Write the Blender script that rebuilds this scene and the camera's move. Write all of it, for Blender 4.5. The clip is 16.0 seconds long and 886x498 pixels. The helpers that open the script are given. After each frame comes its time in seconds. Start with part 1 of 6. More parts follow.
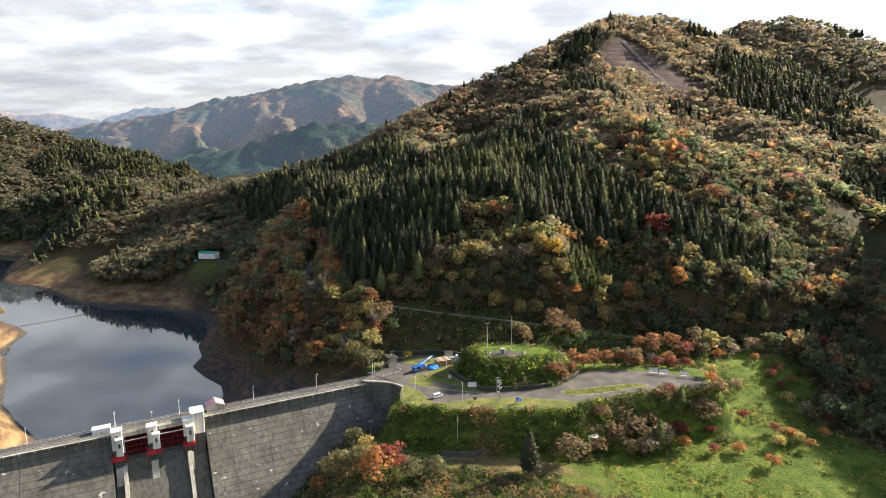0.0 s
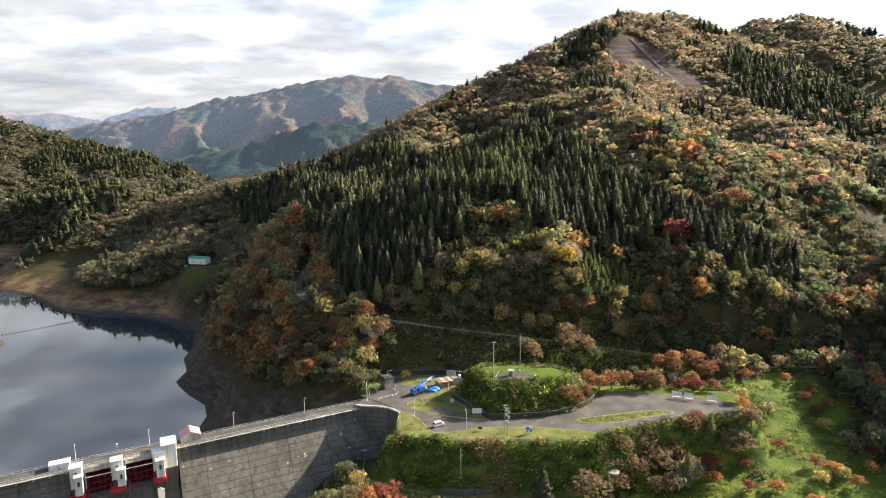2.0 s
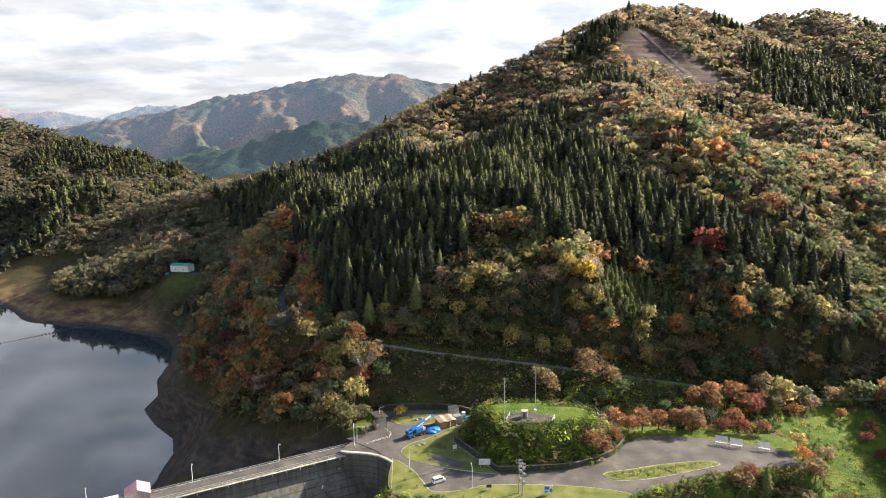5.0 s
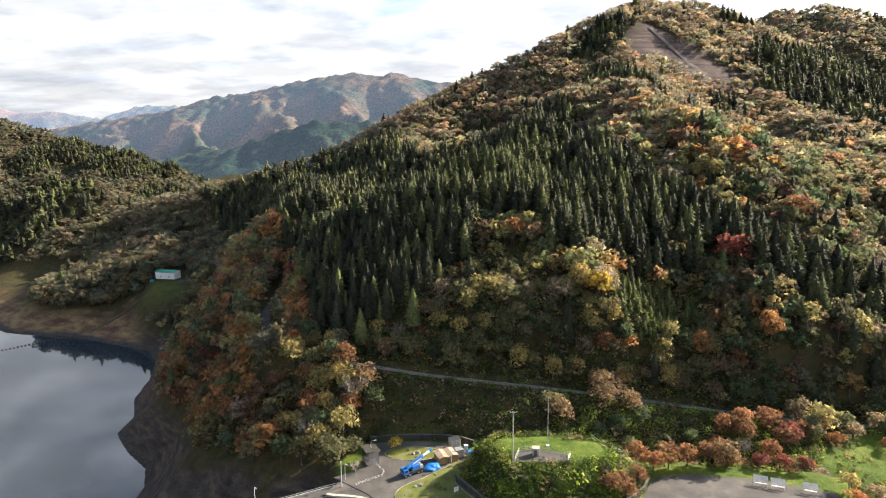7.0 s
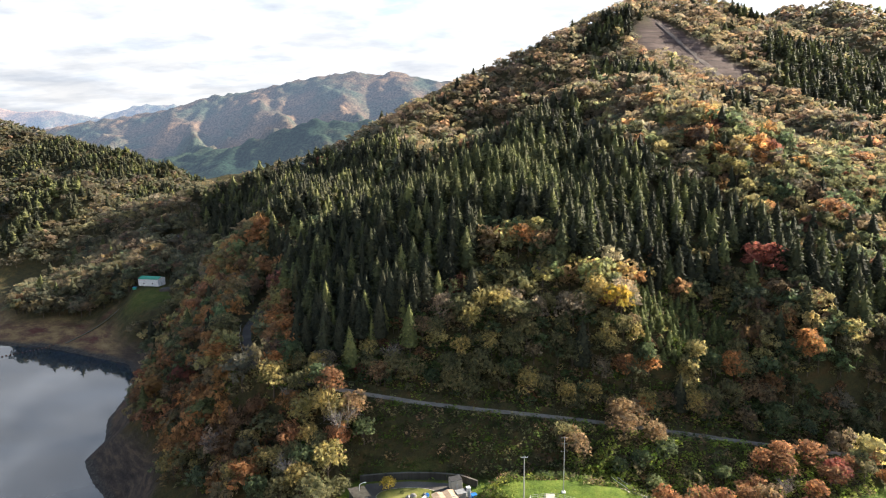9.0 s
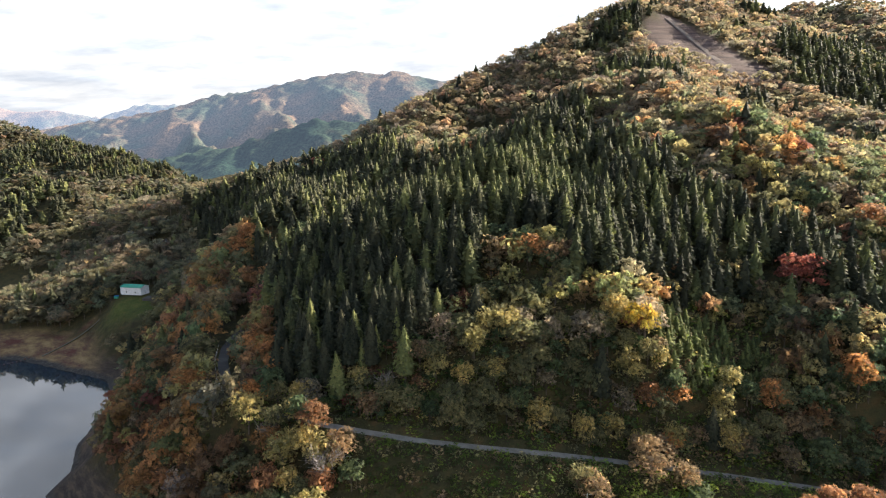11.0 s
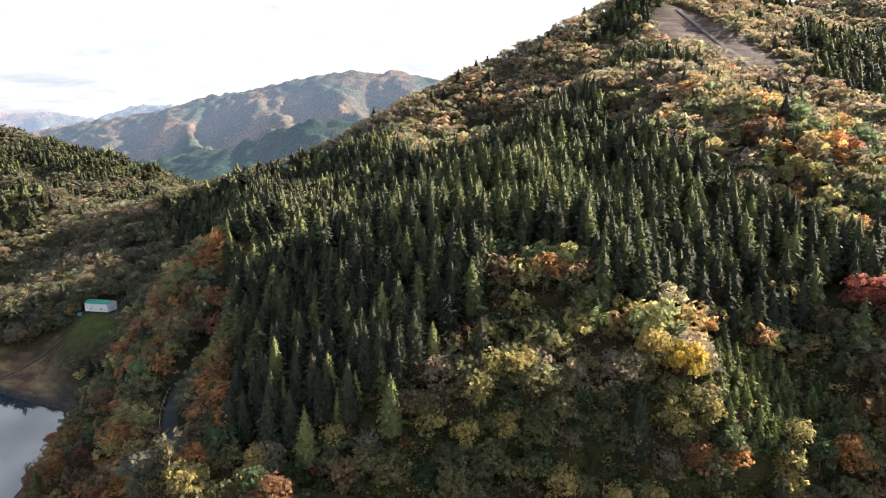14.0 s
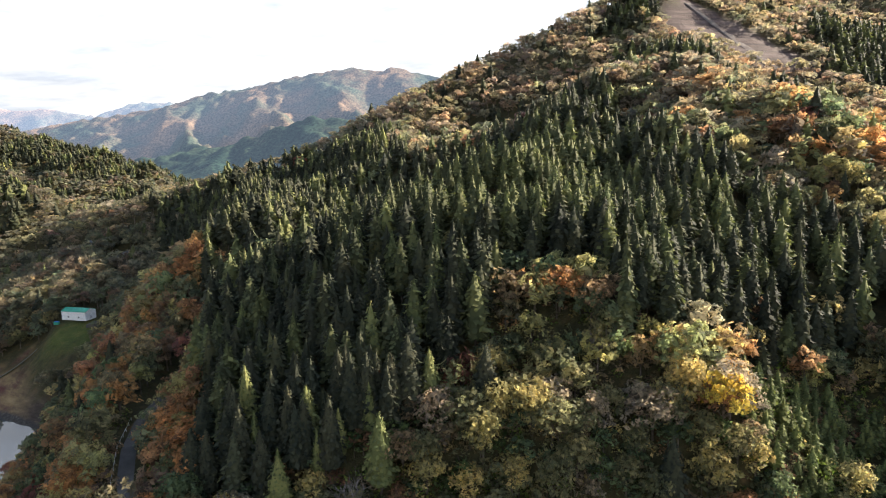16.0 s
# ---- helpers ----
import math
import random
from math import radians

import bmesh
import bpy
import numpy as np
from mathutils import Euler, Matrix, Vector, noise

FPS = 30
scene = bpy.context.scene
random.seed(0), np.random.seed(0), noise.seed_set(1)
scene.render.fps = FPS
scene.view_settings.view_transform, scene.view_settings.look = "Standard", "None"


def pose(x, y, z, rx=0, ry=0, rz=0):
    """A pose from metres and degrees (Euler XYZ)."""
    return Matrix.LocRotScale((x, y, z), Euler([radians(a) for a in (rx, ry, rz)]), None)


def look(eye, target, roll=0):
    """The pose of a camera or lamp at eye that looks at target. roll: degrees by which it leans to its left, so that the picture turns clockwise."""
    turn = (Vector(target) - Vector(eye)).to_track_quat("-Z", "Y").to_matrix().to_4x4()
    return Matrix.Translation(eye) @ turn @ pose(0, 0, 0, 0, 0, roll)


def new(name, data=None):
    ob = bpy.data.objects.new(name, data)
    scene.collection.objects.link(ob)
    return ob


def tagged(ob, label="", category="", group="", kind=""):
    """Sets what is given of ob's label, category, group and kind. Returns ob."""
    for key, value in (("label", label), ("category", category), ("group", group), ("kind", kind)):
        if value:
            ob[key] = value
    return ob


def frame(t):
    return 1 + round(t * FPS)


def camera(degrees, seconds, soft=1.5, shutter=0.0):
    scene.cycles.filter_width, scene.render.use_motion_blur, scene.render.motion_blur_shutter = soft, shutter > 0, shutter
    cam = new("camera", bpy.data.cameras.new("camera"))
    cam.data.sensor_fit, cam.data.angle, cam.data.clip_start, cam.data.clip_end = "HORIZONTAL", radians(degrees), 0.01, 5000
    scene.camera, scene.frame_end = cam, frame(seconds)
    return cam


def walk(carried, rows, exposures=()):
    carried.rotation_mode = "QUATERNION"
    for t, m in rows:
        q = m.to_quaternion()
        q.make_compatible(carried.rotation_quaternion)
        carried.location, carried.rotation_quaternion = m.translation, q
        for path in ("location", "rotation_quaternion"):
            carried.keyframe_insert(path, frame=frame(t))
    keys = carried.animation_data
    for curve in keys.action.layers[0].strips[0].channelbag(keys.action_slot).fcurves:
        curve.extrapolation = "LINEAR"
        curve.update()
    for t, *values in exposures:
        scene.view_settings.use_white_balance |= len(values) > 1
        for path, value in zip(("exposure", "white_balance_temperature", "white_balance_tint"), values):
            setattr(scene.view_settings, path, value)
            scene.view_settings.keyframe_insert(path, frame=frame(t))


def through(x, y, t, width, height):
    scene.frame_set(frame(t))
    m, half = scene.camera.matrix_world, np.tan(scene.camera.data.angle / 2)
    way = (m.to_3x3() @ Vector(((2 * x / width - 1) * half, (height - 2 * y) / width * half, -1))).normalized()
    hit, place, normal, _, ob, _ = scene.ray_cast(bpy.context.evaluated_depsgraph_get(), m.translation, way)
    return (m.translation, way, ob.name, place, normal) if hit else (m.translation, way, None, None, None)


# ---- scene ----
cam = camera(73.0, 16.0, soft=1.1)
PATH = [
    (0, (-0.005, -0.049, 124.948), (-0.008, 1.924, 124.623), -0.8),
    (0.5, (0.049, 6.245, 124.907), (0.044, 8.218, 124.583), -0.8),
    (1, (0.079, 12.556, 124.85), (0.072, 14.53, 124.526), -0.8),
    (1.5, (0.057, 18.853, 124.817), (0.049, 20.827, 124.493), -0.7),
    (2, (0.064, 25.132, 124.824), (0.054, 27.106, 124.501), -0.7),
    (2.5, (0.082, 31.437, 124.818), (0.071, 33.411, 124.494), -0.7),
    (3, (0.091, 37.759, 124.812), (0.078, 39.732, 124.487), -0.7),
    (3.5, (0.088, 44.029, 124.802), (0.074, 46.002, 124.477), -0.7),
    (4, (0.066, 50.288, 124.795), (0.052, 52.261, 124.469), -0.7),
    (4.2, (0.075, 52.796, 124.798), (0.059, 54.77, 124.473), -0.6),
    (6.5, (0.384, 81.698, 124.969), (0.365, 83.671, 124.642), -0.6),
    (7, (0.435, 87.972, 124.976), (0.415, 89.945, 124.649), -0.7),
    (7.5, (0.457, 94.232, 124.992), (0.435, 96.205, 124.664), -0.7),
    (8, (0.486, 100.523, 124.983), (0.464, 102.496, 124.656), -0.7),
    (8.5, (0.538, 106.823, 124.978), (0.517, 108.796, 124.649), -0.7),
    (9, (0.606, 113.114, 124.991), (0.584, 115.086, 124.662), -0.7),
    (11.3, (0.961, 141.881, 125.173), (0.933, 143.854, 124.844), -0.7),
    (11.5, (0.971, 144.386, 125.181), (0.948, 146.358, 124.853), -0.8),
    (12, (0.985, 150.702, 125.219), (0.961, 152.674, 124.891), -0.8),
    (12.5, (1.031, 157.044, 125.246), (1.005, 159.016, 124.918), -0.8),
    (13, (1.087, 163.354, 125.269), (1.06, 165.327, 124.941), -0.8),
    (13.5, (1.218, 169.654, 125.291), (1.191, 171.626, 124.961), -0.9),
    (14, (1.334, 175.852, 125.332), (1.307, 177.825, 125.002), -0.9),
    (14.5, (1.453, 181.849, 125.351), (1.426, 183.821, 125.02), -0.9),
    (15, (1.544, 187.464, 125.371), (1.517, 189.436, 125.039), -0.9),
    (15.5, (1.58, 192.675, 125.361), (1.553, 194.647, 125.027), -0.9),
    (16, (1.595, 197.576, 125.362), (1.566, 199.548, 125.026), -0.9),
]
walk(cam, [(t, look(eye, target, roll)) for t, eye, target, roll in PATH], [(0, 1.58), (4, 1.64), (8, 1.8), (12, 1.98), (16, 2.05)])

# ---- sky and sun ----
SUN_WAY = Vector((0.79, 0.42, 0.46)).normalized()   # towards the sun
world = bpy.data.worlds.new("sky")
scene.world = world
world.use_nodes = True
wt = world.node_tree
wt.nodes.clear()


def wnode(kind, **values):
    n = wt.nodes.new(kind)
    for k, v in values.items():
        n.inputs[k].default_value = v
    return n


def wmath(op, a, b=0.0):
    n = wt.nodes.new("ShaderNodeMath")
    n.operation = op
    for i, v in enumerate((a, b)):
        if isinstance(v, (int, float)):
            n.inputs[i].default_value = v
        else:
            wt.links.new(v, n.inputs[i])
    return n.outputs[0]


sky = wt.nodes.new("ShaderNodeTexSky")
sky.sky_type, sky.sun_disc = "NISHITA", False
sky.sun_elevation = math.asin(SUN_WAY.z)
sky.sun_rotation = math.atan2(SUN_WAY.x, SUN_WAY.y)
sky.air_density, sky.dust_density = 1.0, 1.0
coord = wt.nodes.new("ShaderNodeTexCoord")
split = wt.nodes.new("ShaderNodeSeparateXYZ")
wt.links.new(coord.outputs["Generated"], split.inputs[0])
up = wmath("MAXIMUM", split.outputs["Z"], 0.0)
lift = wmath("ADD", up, 0.16)
flat = wt.nodes.new("ShaderNodeCombineXYZ")
wt.links.new(wmath("DIVIDE", split.outputs["X"], lift), flat.inputs[0])
wt.links.new(wmath("MULTIPLY", wmath("DIVIDE", split.outputs["Y"], lift), 1.7), flat.inputs[1])
clouds = wnode("ShaderNodeTexNoise", Scale=1.3, Detail=7.0, Roughness=0.52, Distortion=0.25)
wt.links.new(flat.outputs[0], clouds.inputs["Vector"])
# a sheet of broken cloud, thicker towards the horizon and towards the sun
toward = wt.nodes.new("ShaderNodeVectorMath")
toward.operation = "DOT_PRODUCT"
wt.links.new(coord.outputs["Generated"], toward.inputs[0])
toward.inputs[1].default_value = SUN_WAY
glow = wmath("POWER", wmath("MAXIMUM", toward.outputs["Value"], 0.0), 3.0)
low = wmath("SUBTRACT", 1.0, wmath("MULTIPLY", up, 2.3))
body = wmath("ADD", clouds.outputs["Fac"], wmath("MULTIPLY", wmath("MAXIMUM", low, -0.5), 0.32))
body = wmath("ADD", body, wmath("MULTIPLY", glow, 0.12))
cover = wt.nodes.new("ShaderNodeMapRange")
cover.interpolation_type = "SMOOTHSTEP"
cover.inputs["From Min"].default_value, cover.inputs["From Max"].default_value = 0.40, 0.60
wt.links.new(body, cover.inputs["Value"])
shade = wnode("ShaderNodeTexNoise", Scale=1.7, Detail=6.0, Roughness=0.58)
wt.links.new(flat.outputs[0], shade.inputs["Vector"])
tone = wt.nodes.new("ShaderNodeValToRGB")
tone.color_ramp.elements[0].position, tone.color_ramp.elements[0].color = 0.34, (0.70, 0.74, 0.80, 1)
tone.color_ramp.elements[1].position, tone.color_ramp.elements[1].color = 0.57, (1.02, 1.01, 1.0, 1)
wt.links.new(shade.outputs["Fac"], tone.inputs[0])
SKY_BLUE, SKY_CLOUD = 0.07, 0.34
blue = wnode("ShaderNodeBackground", Strength=SKY_BLUE)
wt.links.new(sky.outputs[0], blue.inputs["Color"])
white = wnode("ShaderNodeBackground")
veil = wt.nodes.new("ShaderNodeMix")
veil.data_type, veil.blend_type = "RGBA", "MULTIPLY"
wt.links.new(wmath("MINIMUM", wmath("MULTIPLY", up, 1.3), 1.0), veil.inputs[0])
wt.links.new(tone.outputs[0], veil.inputs[6])
veil.inputs[7].default_value = (0.80, 0.92, 1.12, 1)   # blue shines through overhead
wt.links.new(veil.outputs[2], white.inputs["Color"])
billow_at = wt.nodes.new("ShaderNodeVectorMath")
billow_at.operation = "MULTIPLY"
billow_at.inputs[1].default_value = (1.0, 0.55, 1.0)
wt.links.new(flat.outputs[0], billow_at.inputs[0])
billow = wnode("ShaderNodeTexNoise", Scale=2.6, Detail=4.0, Roughness=0.5)   # heaped clouds overhead, bright and grey by turns
wt.links.new(billow_at.outputs[0], billow.inputs["Vector"])
heap_ = wt.nodes.new("ShaderNodeMapRange")
heap_.interpolation_type = "SMOOTHSTEP"
for socket, value in (("From Min", 0.36), ("From Max", 0.68), ("To Min", 0.6), ("To Max", 3.2)):
    heap_.inputs[socket].default_value = value
wt.links.new(billow.outputs["Fac"], heap_.inputs["Value"])
bright = wmath("ADD", wmath("ADD", wmath("MULTIPLY", glow, 0.5), 0.74), wmath("MULTIPLY", up, heap_.outputs[0]))
wt.links.new(wmath("MULTIPLY", bright, SKY_CLOUD), white.inputs["Strength"])
both = wt.nodes.new("ShaderNodeMixShader")
wt.links.new(cover.outputs[0], both.inputs[0])
wt.links.new(blue.outputs[0], both.inputs[1])
wt.links.new(white.outputs[0], both.inputs[2])
wt.links.new(both.outputs[0], wt.nodes.new("ShaderNodeOutputWorld").inputs[0])

sun = new("sun", bpy.data.lights.new("sun", "SUN"))
sun.data.energy, sun.data.angle, sun.data.color = 5.0, radians(1.0), (1.0, 0.885, 0.735)
sun.matrix_world = look(SUN_WAY * 500, (0, 0, 0))

# ---- materials ----
class Mat:
    """A small builder of node materials."""

    def __init__(self, name, rough=0.8, spec=0.3, metal=0.0):
        self.m = bpy.data.materials.new(name)
        self.m.use_nodes = True
        self.t = self.m.node_tree
        self.p = self.t.nodes["Principled BSDF"]
        self.p.inputs["Roughness"].default_value = rough
        self.p.inputs["Specular IOR Level"].default_value = spec
        self.p.inputs["Metallic"].default_value = metal
        self.where = self.t.nodes.new("ShaderNodeNewGeometry").outputs["Position"]

    def link(self, a, b):
        self.t.links.new(a, b)

    def noise(self, scale, detail=4.0, rough=0.55, stretch=None, distort=0.0):
        n = self.t.nodes.new("ShaderNodeTexNoise")
        n.inputs["Scale"].default_value, n.inputs["Detail"].default_value = scale, detail
        n.inputs["Roughness"].default_value, n.inputs["Distortion"].default_value = rough, distort
        if stretch:
            k = self.t.nodes.new("ShaderNodeVectorMath")
            k.operation = "MULTIPLY"
            self.link(self.where, k.inputs[0])
            k.inputs[1].default_value = stretch
            self.link(k.outputs[0], n.inputs["Vector"])
        else:
            self.link(self.where, n.inputs["Vector"])
        return n.outputs["Fac"]

    def ramp(self, fac, *stops):
        r = self.t.nodes.new("ShaderNodeValToRGB")
        while len(r.color_ramp.elements) < len(stops):
            r.color_ramp.elements.new(0.5)
        for e, (at, c) in zip(r.color_ramp.elements, stops):
            e.position, e.color = at, (*c, 1) if len(c) == 3 else c
        self.link(fac, r.inputs[0])
        return r.outputs[0]

    def mix(self, fac, a, b, how="MIX"):
        n = self.t.nodes.new("ShaderNodeMix")
        n.data_type, n.blend_type = "RGBA", how
        for socket, v in ((n.inputs[0], fac), (n.inputs[6], a), (n.inputs[7], b)):
            if isinstance(v, (int, float)):
                socket.default_value = v
            elif isinstance(v, tuple):
                socket.default_value = (*v, 1) if len(v) == 3 else v
            else:
                self.link(v, socket)
        return n.outputs[2]

    def attr(self, name):
        n = self.t.nodes.new("ShaderNodeAttribute")
        n.attribute_name = name
        return n

    def math(self, op, a, b=0.0):
        n = self.t.nodes.new("ShaderNodeMath")
        n.operation = op
        for i, v in enumerate((a, b)):
            if isinstance(v, (int, float)):
                n.inputs[i].default_value = v
            else:
                self.link(v, n.inputs[i])
        return n.outputs[0]

    def base(self, c):
        if isinstance(c, tuple):
            self.p.inputs["Base Color"].default_value = (*c, 1)
        else:
            self.link(c, self.p.inputs["Base Color"])
        return self

    def bump(self, fac, strength=0.3, distance=0.05):
        n = self.t.nodes.new("ShaderNodeBump")
        n.inputs["Strength"].default_value, n.inputs["Distance"].default_value = strength, distance
        self.link(fac, n.inputs["Height"])
        self.link(n.outputs[0], self.p.inputs["Normal"])
        return self


def worn(name, c, c2, scale=1.0, rough=0.8, spec=0.3, metal=0.0, bump=0.02, fine=12.0):
    """A plain surface with grain and patches at two scales."""
    m = Mat(name, rough, spec, metal)
    big = m.ramp(m.noise(scale, 5), (0.35, c), (0.68, c2))
    grain = m.ramp(m.noise(scale * fine, 3), (0.3, (0.8, 0.8, 0.8)), (0.7, (1.12, 1.12, 1.12)))
    m.base(m.mix(1.0, big, grain, "MULTIPLY"))
    m.bump(m.noise(scale * fine, 4), 0.3, bump)
    return m.m


def foliage(name, through=0.45, lace=0.0, spread=0.55, glow_through=(1.65, 1.7, 1.6), gloss=0.14):
    """Leaf sprays; lace: gaps per metre between the leaves of a spray."""
    m = Mat(name, 0.75, gloss)
    tint = m.attr("tint").outputs["Color"]
    geo = m.t.nodes.new("ShaderNodeNewGeometry")
    info = m.t.nodes.new("ShaderNodeObjectInfo")
    leaf = m.ramp(geo.outputs["Random Per Island"], (0.0, (1 - spread, 1 - spread, 1 - 0.9 * spread)), (0.5, (1.0, 1.0, 0.95)), (1.0, (1 + 1.3 * spread, 1 + spread, 1 + 0.6 * spread)))
    tree = m.ramp(info.outputs["Random"], (0.0, (0.8, 0.85, 0.85)), (1.0, (1.2, 1.12, 1.05)))
    patch = m.ramp(m.noise(0.22, 3), (0.35, (0.8, 0.84, 0.85)), (0.65, (1.18, 1.12, 1.05)))
    c = m.mix(1.0, m.mix(1.0, m.mix(1.0, tint, leaf, "MULTIPLY"), tree, "MULTIPLY"), patch, "MULTIPLY")
    m.base(c)
    t = m.t.nodes.new("ShaderNodeBsdfTranslucent")
    m.link(m.mix(1.0, c, glow_through, "MULTIPLY"), t.inputs["Color"])   # a leaf lets more light through than it throws back
    mixer = m.t.nodes.new("ShaderNodeMixShader")
    mixer.inputs[0].default_value = through
    m.link(m.p.outputs[0], mixer.inputs[1])
    m.link(t.outputs[0], mixer.inputs[2])
    last = mixer.outputs[0]
    if lace:
        gap = m.t.nodes.new("ShaderNodeBsdfTransparent")
        lacy = m.t.nodes.new("ShaderNodeMixShader")
        m.link(m.math("LESS_THAN", m.noise(lace, 1.5, 0.6), 0.47), lacy.inputs[0])
        m.link(last, lacy.inputs[1])
        m.link(gap.outputs[0], lacy.inputs[2])
        last = lacy.outputs[0]
    m.link(last, m.t.nodes["Material Output"].inputs[0])
    return m.m


def ground_material():
    """Forest litter, grass, bare bank and felled slope, laid out by the attribute 'lay' (red bare, green grass, blue felled)."""
    m = Mat("ground", 0.95, 0.15)
    lay = m.t.nodes.new("ShaderNodeSeparateColor")
    m.link(m.attr("lay").outputs["Color"], lay.inputs[0])
    litter = m.ramp(m.noise(0.25, 8, 0.65), (0.3, (0.030, 0.026, 0.015)), (0.5, (0.055, 0.05, 0.02)), (0.72, (0.10, 0.06, 0.025)))
    grass = m.ramp(m.noise(0.16, 8, 0.65), (0.3, (0.045, 0.075, 0.012)), (0.47, (0.08, 0.125, 0.016)), (0.60, (0.125, 0.16, 0.025)), (0.74, (0.22, 0.175, 0.055)))
    bare = m.ramp(m.noise(0.12, 7, 0.6, (1, 1, 6)), (0.3, (0.03, 0.026, 0.023)), (0.5, (0.065, 0.051, 0.04)), (0.7, (0.13, 0.095, 0.065)))
    mud = m.ramp(m.noise(0.05, 9, 0.68, (1, 1, 5)), (0.36, (0.10, 0.04, 0.03)), (0.45, (0.14, 0.085, 0.05)), (0.55, (0.24, 0.16, 0.075)), (0.68, (0.34, 0.24, 0.115)))
    felled = m.ramp(m.noise(0.03, 8, 0.7, (0.6, 0.6, 9)), (0.3, (0.04, 0.027, 0.024)), (0.5, (0.085, 0.056, 0.047)), (0.7, (0.16, 0.118, 0.1)))
    c = m.mix(lay.outputs[1], litter, grass)
    level = m.t.nodes.new("ShaderNodeSeparateXYZ")
    m.link(m.where, level.inputs[0])
    edge = m.math("ADD", level.outputs[2], m.math("MULTIPLY", m.noise(0.08, 4), 3.0))
    wet = m.ramp(m.math("MULTIPLY", edge, 0.1), (0.26, (1, 1, 1)), (0.36, (0, 0, 0)))   # gravel left by the falling lake
    gravel = m.ramp(m.noise(0.7, 6, 0.7), (0.35, (0.03, 0.027, 0.024)), (0.55, (0.07, 0.062, 0.053)), (0.75, (0.16, 0.145, 0.125)))
    shore = m.mix(wet, m.mix(m.attr("mud").outputs["Fac"], bare, mud), gravel)
    c = m.mix(lay.outputs[0], c, shore)
    berm = m.math("FRACT", m.math("MULTIPLY", m.math("ADD", level.outputs[2], m.math("MULTIPLY", m.noise(0.02, 3), 9.0)), 0.12))
    felled = m.mix(m.math("MULTIPLY", m.math("LESS_THAN", berm, 0.22), 0.6), felled, (0.04, 0.028, 0.025))   # rows of brash along the slope
    c = m.mix(lay.outputs[2], c, felled)
    grain = m.ramp(m.noise(2.2, 6, 0.7), (0.3, (0.6, 0.6, 0.6)), (0.7, (1.3, 1.3, 1.3)))
    m.base(m.mix(1.0, c, grain, "MULTIPLY"))
    m.bump(m.noise(0.9, 8, 0.7), 0.8, 0.8)
    return m.m


def concrete_material(name, light=1.0, lines=True):
    """Weathered mass concrete: lift lines, damp streaks, pale scabs."""
    m = Mat(name, 0.9, 0.2)
    k = light
    c = m.ramp(m.noise(0.11, 3, 0.5), (0.3, (0.135 * k, 0.127 * k, 0.106 * k)), (0.52, (0.175 * k, 0.165 * k, 0.14 * k)), (0.72, (0.225 * k, 0.212 * k, 0.182 * k)))
    streak = m.ramp(m.noise(0.8, 5, 0.6, (1, 1, 0.045)), (0.34, (0.55, 0.55, 0.55)), (0.55, (1, 1, 1)), (0.75, (1.12, 1.1, 1.06)))
    c = m.mix(0.85, c, streak, "MULTIPLY")
    grain = m.ramp(m.noise(2.5, 6, 0.7), (0.3, (0.9, 0.9, 0.9)), (0.7, (1.08, 1.08, 1.08)))
    c = m.mix(1.0, c, grain, "MULTIPLY")
    if lines:
        lift = m.t.nodes.new('ShaderNodeSeparateXYZ')
        m.link(m.where, lift.inputs[0])
        wob = m.math('ADD', lift.outputs[2], m.math('MULTIPLY', m.noise(0.6, 2), 0.12))
        seam = m.math('LESS_THAN', m.math('FRACT', m.math('MULTIPLY', wob, 0.5)), 0.11)
        worn_seam = m.math('MULTIPLY', seam, m.ramp(m.noise(0.25, 4, 0.6), (0.3, (0.15, 0.15, 0.15)), (0.5, (1, 1, 1))))
        c = m.mix(m.math('MULTIPLY', worn_seam, 0.85), c, (0.055, 0.052, 0.045))
        damp = m.ramp(m.noise(0.09, 5, 0.65, (1, 1, 0.5)), (0.40, (0.78, 0.78, 0.78)), (0.60, (1, 1, 1)))
        c = m.mix(1.0, c, damp, 'MULTIPLY')
        scab = m.ramp(m.noise(0.33, 3, 0.5, (1, 1, 2.2), 0.6), (0.70, (0, 0, 0)), (0.715, (1, 1, 1)))
        c = m.mix(scab, c, (0.5, 0.48, 0.44))
    m.base(c)
    m.bump(m.noise(1.5, 6, 0.6), 0.2, 0.08)
    return m.m


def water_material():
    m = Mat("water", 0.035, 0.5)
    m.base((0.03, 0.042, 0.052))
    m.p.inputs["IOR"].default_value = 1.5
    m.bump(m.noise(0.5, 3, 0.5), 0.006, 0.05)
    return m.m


def asphalt_material():
    m = Mat("asphalt", 0.9, 0.25)
    c = m.ramp(m.noise(0.16, 6, 0.6), (0.3, (0.062, 0.057, 0.052)), (0.5, (0.092, 0.083, 0.074)), (0.7, (0.14, 0.125, 0.107)))
    grain = m.ramp(m.noise(5, 4, 0.7), (0.3, (0.8, 0.8, 0.8)), (0.7, (1.15, 1.15, 1.15)))
    m.base(m.mix(1.0, c, grain, "MULTIPLY"))
    return m.m


